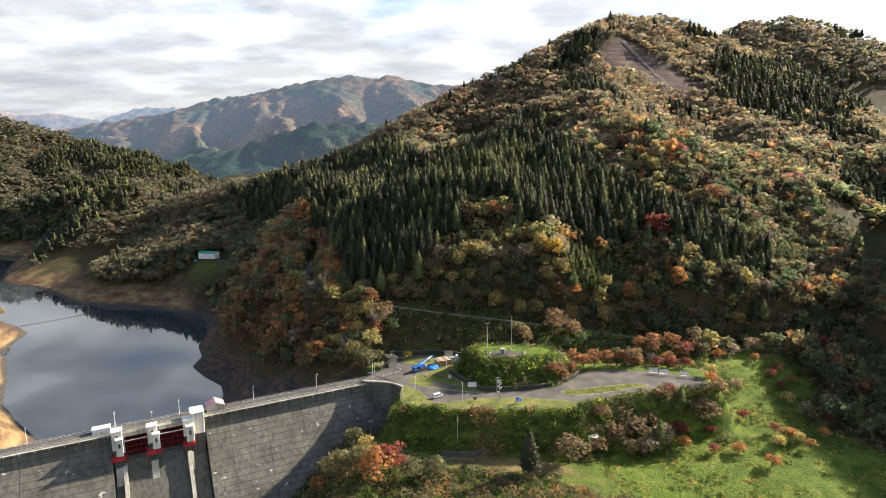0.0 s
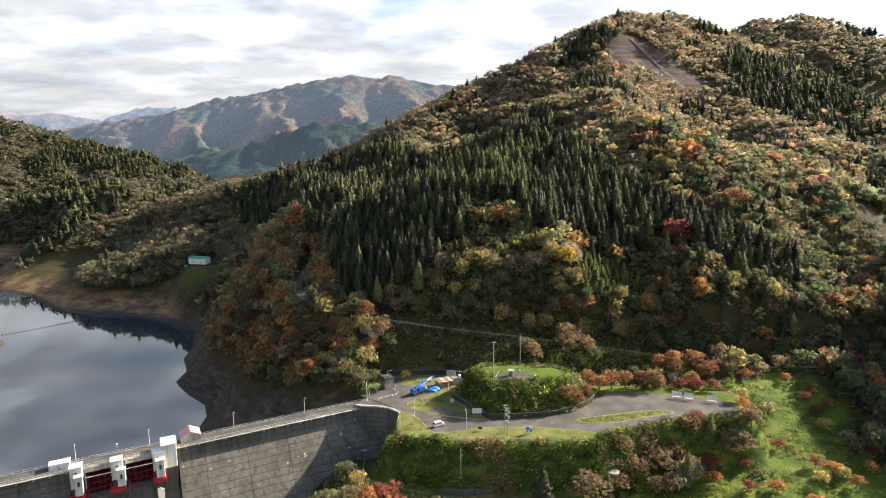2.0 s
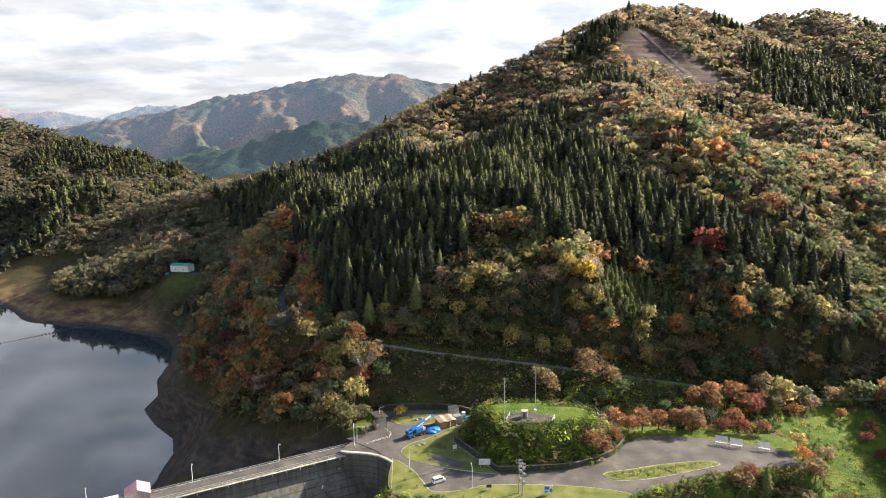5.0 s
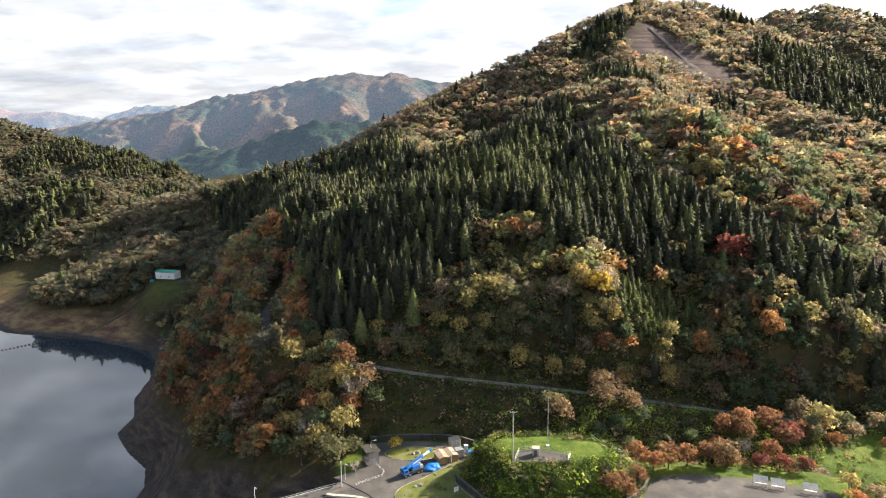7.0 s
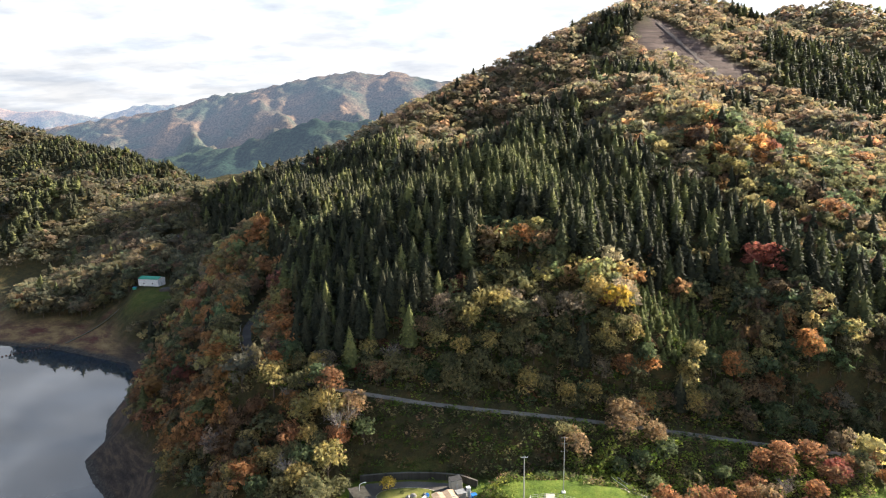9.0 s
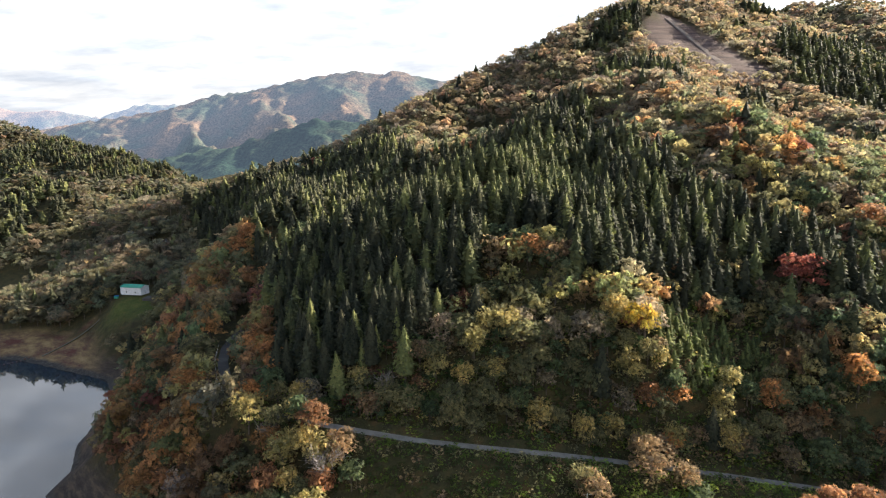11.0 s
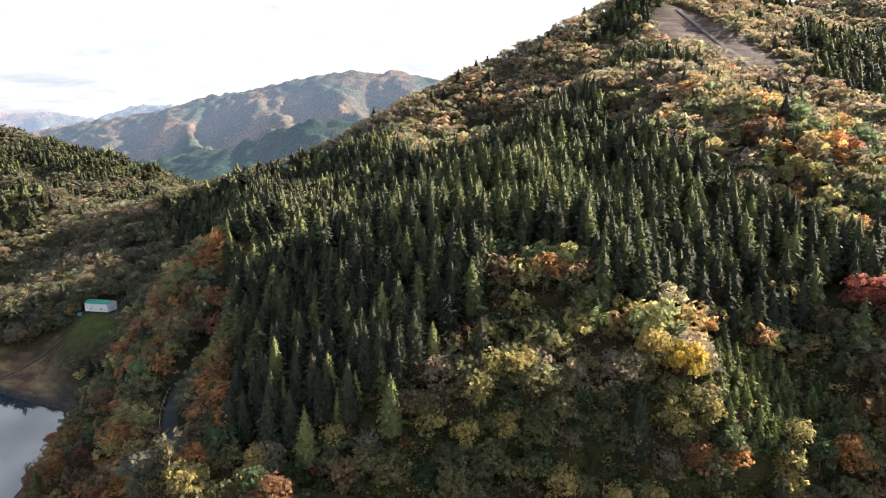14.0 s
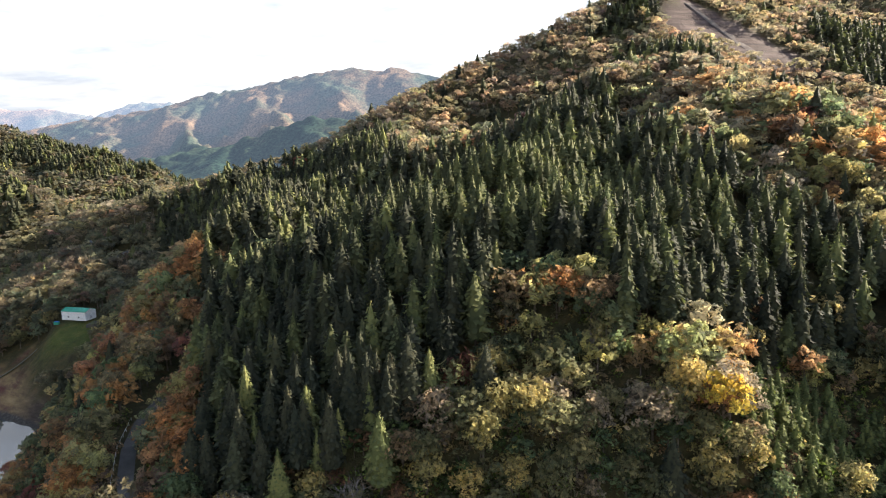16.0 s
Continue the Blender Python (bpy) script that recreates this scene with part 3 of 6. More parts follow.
tagged(new("ground", me), "hilly ground of leaf litter, rough grass and bare lake banks", "ground", kind="structure")


def distance_material():
    """Autumn woods on hills some kilometres away; haze is put in as a blue glow."""
    m = Mat("distant_woods", 1.0, 0.0)
    broad = m.ramp(m.noise(0.0035, 6, 0.6), (0.36, (0.05, 0.065, 0.05)), (0.5, (0.10, 0.075, 0.055)), (0.66, (0.185, 0.115, 0.072)))
    green = m.ramp(m.noise(0.006, 6, 0.6), (0.42, (0.018, 0.034, 0.026)), (0.6, (0.034, 0.05, 0.034)), (0.74, (0.11, 0.09, 0.06)))
    c = m.mix(m.attr("near").outputs["Fac"], broad, green)
    fine = m.ramp(m.noise(0.09, 3, 0.7), (0.36, (0.35, 0.38, 0.42)), (0.64, (1.6, 1.55, 1.45)))
    m.base(m.mix(1.0, c, fine, "MULTIPLY"))
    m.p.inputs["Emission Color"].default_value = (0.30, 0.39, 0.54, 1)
    haze_glow = m.attr("haze_glow").outputs["Fac"]
    m.link(haze_glow, m.p.inputs["Emission Strength"])
    m.bump(m.noise(0.06, 4, 0.65), 0.3, 4.0)
    return m.m


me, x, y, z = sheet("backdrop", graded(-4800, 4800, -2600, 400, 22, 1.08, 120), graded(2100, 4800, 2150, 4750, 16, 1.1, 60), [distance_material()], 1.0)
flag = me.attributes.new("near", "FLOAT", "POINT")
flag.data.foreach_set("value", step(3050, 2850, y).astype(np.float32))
# painted haze: the glow gets stronger from range to range
haze_glow = me.attributes.new("haze_glow", "FLOAT", "POINT")
haze_glow.data.foreach_set("value", (0.06 + 0.06 * step(2700, 3600, y) + 0.17 * step(3950, 4300, y)).astype(np.float32))
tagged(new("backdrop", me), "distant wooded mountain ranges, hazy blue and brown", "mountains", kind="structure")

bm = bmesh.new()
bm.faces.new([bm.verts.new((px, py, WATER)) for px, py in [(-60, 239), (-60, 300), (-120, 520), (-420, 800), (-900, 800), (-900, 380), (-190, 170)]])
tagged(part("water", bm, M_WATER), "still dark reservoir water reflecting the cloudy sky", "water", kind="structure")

# ---- trees ----
def cards(centres, normals, length, width, rng, droop=0.0):
    """Small bent leaf sprays, two triangles each, roughly facing along the normals."""
    n = len(centres)
    a = rng.normal(size=(n, 3))
    a -= normals * (a * normals).sum(1, keepdims=True)
    a /= np.linalg.norm(a, axis=1, keepdims=True) + 1e-9
    a[:, 2] -= droop
    b = np.cross(normals, a)
    L, Wd = length[:, None], width[:, None]
    v = np.stack([centres - a * L * 0.5, centres + b * Wd * 0.5 - normals * L * 0.12, centres + a * L * 0.5 - normals * L * 0.2, centres - b * Wd * 0.5 - normals * L * 0.12], 1)
    i = np.arange(n)[:, None] * 4
    return v.reshape(-1, 3), np.concatenate([i + [[0, 1, 2]], i + [[0, 2, 3]]])


def stick(a, b, r0, r1, sides=5):
    """A tapered bar as arrays."""
    a, b = np.asarray(a, float), np.asarray(b, float)
    d = (b - a) / np.linalg.norm(b - a)
    s = np.cross(d, [0.3, 0.9, 0.1])
    s /= np.linalg.norm(s)
    t = np.cross(d, s)
    k = np.arange(sides) / sides * 2 * math.pi
    ring = np.cos(k)[:, None] * s + np.sin(k)[:, None] * t
    v = np.concatenate([a + ring * r0, b + ring * r1])
    i = np.arange(sides)
    j = (i + 1) % sides
    return v, np.concatenate([np.c_[i, j, j + sides], np.c_[i, j + sides, i + sides]])


def joined(pieces):
    vs, ts, n = [], [], 0
    for v, t in pieces:
        vs.append(v)
        ts.append(t + n)
        n += len(v)
    return np.concatenate(vs), np.concatenate(ts)


def broadleaf(seed, sprays, lobes=7, limbs=5, sides=5):
    """A tree one metre high and about one wide: (wood, leaves), each as arrays."""
    rng = np.random.RandomState(seed)
    wood = [stick((0, 0, -0.06), (rng.uniform(-0.02, 0.02), 0, 0.42), 0.026, 0.014, sides)]
    centres, normals = [], []
    for k in range(lobes):
        a = k * 2.4 + rng.uniform(-0.4, 0.4)
        up_ = (k + 0.5) / lobes
        r = 0.27 * math.sqrt(max(0.0, 1 - up_ * 0.85)) * rng.uniform(0.75, 1.2)
        c = np.array([math.cos(a) * r, math.sin(a) * r, 0.40 + 0.44 * up_ + rng.uniform(-0.04, 0.04)])
        size = np.array([0.21, 0.21, 0.165]) * rng.uniform(0.75, 1.2)
        if k < limbs:
            wood.append(stick((0, 0, 0.2 + 0.18 * up_), c * [0.8, 0.8, 0.97], 0.011, 0.004, max(3, sides - 2)))
        n = max(3, sprays // lobes)
        d = rng.normal(size=(n, 3))
        d[:, 2] = np.abs(d[:, 2]) * 1.0 - 0.25
        d /= np.linalg.norm(d, axis=1, keepdims=True)
        depth = rng.uniform(0.62, 1.1, (n, 1))
        centres.append(c + d * size * depth)
        q = d / size + rng.normal(size=(n, 3)) * 2.2
        q[:, 2] += 1.5
        normals.append(q / np.linalg.norm(q, axis=1, keepdims=True))
    centres, normals = np.concatenate(centres), np.concatenate(normals)
    s = rng.uniform(0.8, 1.3, len(centres)) * 2.2 * 0.28 / math.sqrt(sprays / lobes)
    return joined(wood), cards(centres, normals, s * 1.15, s * 0.85, rng, 0.25)


def cedar(seed, sprays, sides=5):
    """A narrow conifer one metre high: (wood, needles), each as arrays."""
    rng = np.random.RandomState(seed)
    wood = stick((0, 0, -0.06), (0, 0, 0.93), 0.017, 0.003, sides)
    inner = joined([stick((0, 0, 0.17), (0, 0, 0.55), 0.14, 0.1, max(4, sides)), stick((0, 0, 0.55), (0, 0, 0.93), 0.1, 0.006, max(4, sides))])   # the dense inside of the crown
    k = (np.arange(sprays) + 0.5) / sprays
    z = 0.13 + 0.85 * (1 - np.sqrt(1 - k)) * 0.86 + 0.85 * k * 0.14
    a = np.arange(sprays) * 2.39996 + rng.uniform(-0.5, 0.5, sprays)
    u = (z - 0.13) / 0.85
    lump = 1 + 0.12 * np.sin(a * 3 + z * 31 + seed) + 0.1 * np.sin(a * 2 - z * 57)
    r = (0.19 * (1 - u ** 1.6) ** 0.95 * np.minimum(1, 0.6 + 3.2 * u) + 0.004) * lump * rng.uniform(0.72, 1.1, sprays)
    out = np.c_[np.cos(a), np.sin(a), np.zeros(sprays)]
    centres = out * (r * 0.80)[:, None] + np.c_[np.zeros(sprays), np.zeros(sprays), z]
    normals = out * 0.75 + [0, 0, 0.62] + rng.normal(size=(sprays, 3)) * 0.28
    normals /= np.linalg.norm(normals, axis=1, keepdims=True)
    size = (0.26 * np.sqrt(np.maximum(r, 0.008) * 1.0) * rng.uniform(0.8, 1.25, sprays)) * math.sqrt(150 / sprays) * 0.78
    # sprays lie along the branch, out and down
    L, Wd = size[:, None] * 1.0, size[:, None] * 0.95
    along = out * 0.85 + [0, 0, -0.25] + rng.normal(size=(sprays, 3)) * 0.35
    side = np.cross(normals, along)
    side /= np.linalg.norm(side, axis=1, keepdims=True) + 1e-9
    v = np.stack([centres - along * L * 0.5 + [0, 0, 0.01], centres + side * Wd * 0.5, centres + along * L * 0.55, centres - side * Wd * 0.5], 1).reshape(-1, 3)
    i = np.arange(sprays)[:, None] * 4
    return wood, joined([inner, (v, np.concatenate([i + [[0, 1, 2]], i + [[0, 2, 3]]]))])


def bare_tree(seed, twigs=260):
    """A leafless tree one metre high: wood alone."""
    rng = np.random.RandomState(seed)
    out = [stick((0, 0, -0.05), (0, 0, 0.4), 0.022, 0.014, 5)]
    for k in range(9):
        a, up_ = k * 2.4, 0.25 + 0.03 * k
        tip = np.array([math.cos(a) * 0.3 * rng.uniform(0.6, 1.1), math.sin(a) * 0.3 * rng.uniform(0.6, 1.1), up_ + rng.uniform(0.25, 0.5)])
        out.append(stick((0, 0, up_), tip, 0.010, 0.004, 4))
        for j in range(twigs // 9):
            f = rng.uniform(0.35, 1)
            root = np.array([0, 0, up_]) * (1 - f) + tip * f
            d = rng.normal(size=3) * 0.12 + [math.cos(a) * 0.05, math.sin(a) * 0.05, 0.13]
            out.append(stick(root, root + d, 0.0042, 0.0016, 3))
    return joined(out)


OLIVE, GREEN, BROWN, ORANGE, YELLOW, RUST, RED, GOLD, GREY = ((0.155, 0.15, 0.085), (0.105, 0.135, 0.075), (0.195, 0.145, 0.095), (0.32, 0.17, 0.08), (0.30, 0.255, 0.12),
                                                             (0.215, 0.12, 0.072), (0.19, 0.07, 0.06), (0.44, 0.34, 0.08), (0.225, 0.19, 0.15))
CEDAR, CEDAR_LIGHT = (0.037, 0.041, 0.030), (0.112, 0.125, 0.056)


def scatter(rng, x0, x1, y0, y1, gap):
    xs, ys = np.arange(x0, x1, gap), np.arange(y0, y1, gap)
    X, Y = np.meshgrid(xs, ys)
    X = X + (np.arange(len(ys))[:, None] % 2) * gap * 0.5
    x = (X + rng.uniform(-0.42, 0.42, X.shape) * gap).ravel()
    y = (Y + rng.uniform(-0.42, 0.42, Y.shape) * gap).ravel()
    return x, y


CEDAR_WOODS = [
    [(-235, 662), (-205, 672), (-169, 680), (-143, 686), (-106, 686), (-68, 677), (-46, 637), (-15, 510), (21, 520), (45, 540), (66, 560), (88, 545), (96, 505), (91, 440), (100, 415), (120, 402), (140, 390), (148, 370), (166, 359), (193, 348),
     (180, 329), (152, 329), (138, 334), (115, 350), (103, 352), (89, 348), (81, 341), (68, 345), (57, 338), (51, 336), (41, 334), (39, 338), (34, 346), (22, 348), (12, 345), (9, 333), (5, 327), (-4, 321), (-9, 316),
     (-11, 311), (-16, 309), (-21, 308), (-25, 305), (-32, 304), (-39, 303), (-45, 308), (-56, 324), (-63, 341), (-80, 390), (-96, 437), (-190, 590)],
    [(65, 316), (66, 329), (72, 335), (86, 343), (98, 341), (107, 337), (109, 328), (96, 318), (76, 312)],
    [(-581, 829), (-761, 1148), (-729, 1218), (-395, 755), (-363, 730), (-372, 684), (-521, 792)],
    [(-555, 1371), (-585, 1289)],
    [(-800, 1290), (-640, 1230), (-560, 1330), (-620, 1420), (-800, 1400)],
    [(400, 893), (439, 880), (628, 1033), (700, 960), (651, 901), (520, 770), (435, 672), (381, 690), (357, 708), (330, 715), (345, 800)],
    [(195, 884), (253, 848), (195, 796), (159, 795), (129, 790)],
    [(120, 700), (170, 690), (205, 755), (160, 760)],
]
BROAD_GAPS = [[(10, 336), (16, 350), (34, 352), (41, 336), (36, 326), (12, 326)], [(-40, 588), (0, 572), (20, 610), (-30, 640)]]


def is_cedar(x, y, rng):
    c = np.zeros(x.shape, bool)
    for poly in CEDAR_WOODS:
        c |= inside(poly, x, y) + 4 * waves(x, y, 30, 8) < 0
    for poly in BROAD_GAPS:
        c &= inside(poly, x, y) > 0
    stray = (waves(x, y, 160, 12) > np.where(x < -330, 0.35, 0.75)) & (y > 430) | (rng.uniform(size=x.shape) < 0.04)
    return (c & (rng.uniform(size=x.shape) < 0.96)) | stray


def wooded(x, y, z):
    """Where trees stand."""
    ok = (inside(LAKE, x, y) > 4) & ((z > 6.5) | (x > -30)) & (inside(TERRACE, x, y) > 2.5) & (inside(GARDEN, x, y) > 2) & (inside(SCAR, x, y) > -2)
    ok &= ~((inside(LAKE, x, y) < 75) & (y > 440) & (x < -200) & (z < 11))
    ok &= (line_distance(UPPER_ROAD, x, y) > np.where((x < -30) & (y < 304), 2.6, 4.0)) & (np.hypot(x + 283, y - 647) > 12) & (np.hypot(x + 236, y - 613) > 13)
    ok &= (z > np.interp(y, [262, 286, 331, 382, 448], [25, 17, 14, 11, 6.5])) | (x > -34) | (x < -200) | (y > 450)
    ok &= (np.hypot(x + 205, y - 512) > 17) & ((y > 262) | (x > np.interp(y, [170, 190, 210, 222, 233, 245, 262], [164, 170, 171, 164, 158, 164, 174])) | ((x < -28) & (x > -112) & ((x + 23) * -0.472 + (y - 257) * 0.881 > 6))) & ~((x > -240) & (x < -176) & (y > 476) & (y < 514))
    ok &= ~((y < 297) & (x > -26) & (x < 125))
    return ok


def leaf_tint(x, y, z, rng):
    """The leaf colours of broadleaved trees: they gather in patches, redder up the slopes."""
    n = len(x)
    pal = np.array([OLIVE, GREEN, BROWN, ORANGE, YELLOW, RUST, RED, GREY])
    lakeside = step(-40, -80, x) * step(480, 400, y)
    up_ = step(110, 170, z) * step(-300, -200, x)
    w = np.stack([0.34 - 0.18 * lakeside - 0.14 * up_, 0.22 - 0.12 * lakeside - 0.14 * up_, 0.16 + 0.12 * up_ + 0.12 * lakeside, 0.06 + 0.28 * lakeside + 0.05 * up_, 0.11 + 0.16 * lakeside,
                  0.05 + 0.10 * lakeside + 0.05 * up_, 0.008 + 0 * x, 0.05 + 0.03 * up_], 1)
    patch = np.stack([waves(x, y, 36, 20 + k) for k in range(8)], 1)
    west = np.maximum(step(-300, -420, x), step(-110, -180, x) * step(430, 470, y))[:, None]
    w = w * (1 - 0.75 * west * np.array([0, 0, 0.6, 1, 0.6, 1, 1, 0.5]))
    heart = (step(-38, -18, x) * step(75, 58, x) * step(440, 400, y))[:, None]
    w = w * (1 - heart * np.array([-0.2, -0.7, 0.6, 0.65, -0.3, 0.75, 0.3, 0.3]))
    # yellower, paler leaf mix low in front, in place of missing light
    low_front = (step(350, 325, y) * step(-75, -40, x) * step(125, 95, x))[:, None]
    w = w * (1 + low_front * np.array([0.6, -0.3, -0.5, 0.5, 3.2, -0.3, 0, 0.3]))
    w = np.clip(w, 0.004, None) * np.exp(1.1 * patch)
    w /= w.sum(1, keepdims=True)
    pick = (w.cumsum(1) < rng.uniform(size=(n, 1))).sum(1).clip(0, 7)
    c = pal[pick]
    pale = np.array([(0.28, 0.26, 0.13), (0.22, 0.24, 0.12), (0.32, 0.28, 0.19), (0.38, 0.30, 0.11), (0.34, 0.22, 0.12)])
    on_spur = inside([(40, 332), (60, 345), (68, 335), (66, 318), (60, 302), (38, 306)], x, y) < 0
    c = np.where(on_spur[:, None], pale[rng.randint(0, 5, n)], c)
    # haze put into the leaf colour: greyer the further up the valley
    haze_grey = 0.08 + 0.55 * step(380, 640, y)[:, None]
    c = c * (1 - haze_grey) + haze_grey * np.array((0.17, 0.155, 0.128))
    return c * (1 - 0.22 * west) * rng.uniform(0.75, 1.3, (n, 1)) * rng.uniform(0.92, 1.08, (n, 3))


# cedars on the sunny crest; the sunlight is put into a lighter tint
SUNLIT_STAND = [(-17, 384), (-5, 394), (12, 410), (37, 481), (54, 480), (66, 450), (66, 418), (52, 380), (30, 365), (11, 360), (-4, 362)]


def cedar_tint(x, y, rng):
    k = rng.uniform(0, 1, (len(x), 1)) ** 3
    k = np.maximum(k, (0.5 + 0.5 * k) * step(12, -6, inside(SUNLIT_STAND, x, y))[:, None])
    return (np.array(CEDAR) * (1 - k) + np.array(CEDAR_LIGHT) * k) * rng.uniform(0.8, 1.25, (len(x), 1))


def planted(name, label, templates, x, y, z, high, wide, tint, rng, leaf):
    """Many trees in one mesh."""
    pick, turn = rng.randint(0, len(templates), len(x)), rng.uniform(0, 6.283, len(x))
    V, T, I, C, n = [], [], [], [], 0
    for k, (wood, leaves) in enumerate(templates):
        at = np.where(pick == k)[0]
        if not len(at):
            continue
        tv, tt = joined([wood, leaves])
        is_leaf = np.r_[np.zeros(len(wood[1]), int), np.ones(len(leaves[1]), int)]
        c, s = np.cos(turn[at])[:, None], np.sin(turn[at])[:, None]
        vx = (tv[:, 0] * c - tv[:, 1] * s) * wide[at][:, None] + x[at][:, None]
        vy = (tv[:, 0] * s + tv[:, 1] * c) * wide[at][:, None] + y[at][:, None]
        vz = tv[:, 2] * high[at][:, None] + z[at][:, None]
        V.append(np.stack([vx, vy, vz], 2).reshape(-1, 3))
        T.append((tt[None] + (np.arange(len(at)) * len(tv))[:, None, None]).reshape(-1, 3) + n)
        I.append(np.tile(is_leaf, len(at)))
        C.append(np.repeat(tint[at], len(tv), 0))
        n += len(at) * len(tv)
    if n:
        me = mesh_of(name, np.concatenate(V), np.concatenate(T), [M_BARK, leaf], np.concatenate(I), np.concatenate(C))
        tagged(new(name, me), label, "forest", kind="stuff")


rng = np.random.RandomState(11)
BELTS = [  # name, stretch of the plan, spacing, sprays of a broadleaved tree and of a cedar
    ("near", (-190, 255, 178, 420), 5.5, 140, 190),
    ("middle", (-330, 400, 420, 640), 6.4, 58, 72),
    ("upper", (-420, 600, 640, 960), 8.8, 29, 30),
    ("back", (-900, 1150, 960, 1400), 13, 16, 16),
    ("west", (-820, -420, 560, 960), 8.8, 20, 22),
    ("valley", (-1400, -420, 960, 1700), 11, 9, 9),
    ("right", (290, 560, 262, 640), 9.5, 24, 24),
    # trees on the unseen hill that shades the garden
    ("bank", (255, 330, 120, 262), 8, 40, 40),
]
NEAR_STRETCH = (-58, 112, 262, 322)   # here each tree stands by itself
singles = []
for name, (x0, x1, y0, y1), gap, sprays, needles in BELTS:
    x, y = scatter(rng, x0, x1, y0, y1, gap)
    z = height(x, y)
    keep = wooded(x, y, z) & (inside(CEDAR_WOODS[1], x, y) > -1)
    x, y, z = x[keep], y[keep], z[keep]
    ced = is_cedar(x, y, rng)
    thin = ~ced | (rng.uniform(size=x.shape) > 0.2)
    x, y, z, ced = x[thin], y[thin], z[thin], ced[thin]
    young = ced & (inside(CEDAR_WOODS[1], x, y) < 4)
    high = np.where(ced, rng.uniform(14.5, 19.5, len(x)) * np.where(y < 380, 1.13, 1), rng.uniform(8, 13.5, len(x))) * np.where(young, 0.58, 1)
    wide = high * np.where(ced, rng.uniform(0.9, 1.15, len(x)) * np.where(young, 1.15, 1), rng.uniform(0.85, 1.25, len(x)))
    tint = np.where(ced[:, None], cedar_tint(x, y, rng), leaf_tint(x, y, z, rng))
    grow = gap / 5.4
    wide = wide * min(grow, 1.7) ** 0.5 * np.where(ced, 1, 1.0 if name == "near" else 1.14)
    alone = (x > NEAR_STRETCH[0]) & (x < NEAR_STRETCH[1]) & (y < NEAR_STRETCH[3]) & (name == "near")
    singles += [(x[i], y[i], z[i], high[i], wide[i], ced[i], tint[i]) for i in np.where(alone)[0]]
    close = name == "near"
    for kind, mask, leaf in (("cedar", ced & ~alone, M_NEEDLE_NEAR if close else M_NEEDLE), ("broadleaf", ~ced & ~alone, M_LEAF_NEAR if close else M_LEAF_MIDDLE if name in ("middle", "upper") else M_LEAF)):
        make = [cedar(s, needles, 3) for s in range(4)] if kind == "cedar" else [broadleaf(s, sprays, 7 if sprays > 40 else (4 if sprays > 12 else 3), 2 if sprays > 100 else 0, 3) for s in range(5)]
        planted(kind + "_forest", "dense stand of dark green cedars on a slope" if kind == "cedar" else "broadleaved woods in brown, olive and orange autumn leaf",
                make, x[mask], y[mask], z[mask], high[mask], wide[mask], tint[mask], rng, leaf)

# small trees along the uphill side of the hillside road
x, y = scatter(rng, -42, 172, 300, 318, 4.0)
keep = (line_distance(UPPER_ROAD, x, y) > 4.2) & (inside(CEDAR_WOODS[1], x, y) > 0)
x, y = x[keep], y[keep]
high = rng.uniform(4, 8.5, len(x))
verge = np.array([OLIVE, GREEN, (0.08, 0.11, 0.045), BROWN, YELLOW, RUST])[rng.choice(6, len(x), p=(0.28, 0.24, 0.22, 0.12, 0.08, 0.06))] * rng.uniform(0.75, 1.25, (len(x), 1))
planted("broadleaf_thicket", "young broadleaved trees in olive and brown leaf above the road", [broadleaf(s, 170, 6, 1, 3) for s in range(30, 34)], x, y, height(x, y), high, high * rng.uniform(1.0, 1.4, len(x)), verge, rng, M_LEAF_NEAR)

# cedars that stand close between the others on the front of the spur
x, y = scatter(rng, -62, 60, 303, 380, 6.0)
keep = (inside(CEDAR_WOODS[0], x, y) < -1) & (inside(BROAD_GAPS[0], x, y) > 1)
x, y = x[keep], y[keep]
high = rng.uniform(13, 20, len(x))
planted("cedar_forest", "dense stand of dark green cedars on a slope", [cedar(s, 260, 3) for s in range(24, 28)], x, y, height(x, y), high, high * rng.uniform(0.95, 1.2, len(x)), cedar_tint(x, y, rng), rng, M_NEEDLE_NEAR)

# a plantation of young cedars in close rows
x, y = scatter(rng, 60, 155, 312, 352, 2.9)
keep = inside(CEDAR_WOODS[1], x, y) < 0
x, y = x[keep], y[keep]
high = rng.uniform(4.5, 8.5, len(x))
planted("young_cedars", "close plantation of young bright green cedars", [cedar(s, 110, 3) for s in range(20, 24)], x, y, height(x, y), high, high * 1.2, np.array((0.085, 0.105, 0.045)) * rng.uniform(0.7, 1.3, (len(x), 1)), rng, M_NEEDLE_NEAR)


# ---- the trees that stand nearest, one by one ----
def tree_parts(wood, leaves, tint, leaf):
    me_wood = mesh_of("trunk", wood[0], wood[1], [M_BARK])
    me_leaf = mesh_of("crown", leaves[0], leaves[1], [leaf], None, np.tile(tint, (len(leaves[0]), 1)))
    return me_wood, me_leaf


def stand(name, meshes, x, y, z, high, wide, turn, label, category="tree", group=""):
    """One tree or shrub: an empty at its foot with trunk and crown under it."""
    ob = thing(name, label, category, Matrix.LocRotScale((x, y, z), Euler((0, 0, turn)), (wide, wide, high)), group)
    for part_name, me in zip(("trunk", "crown"), meshes):
        new(part_name, me).parent = ob
    return ob


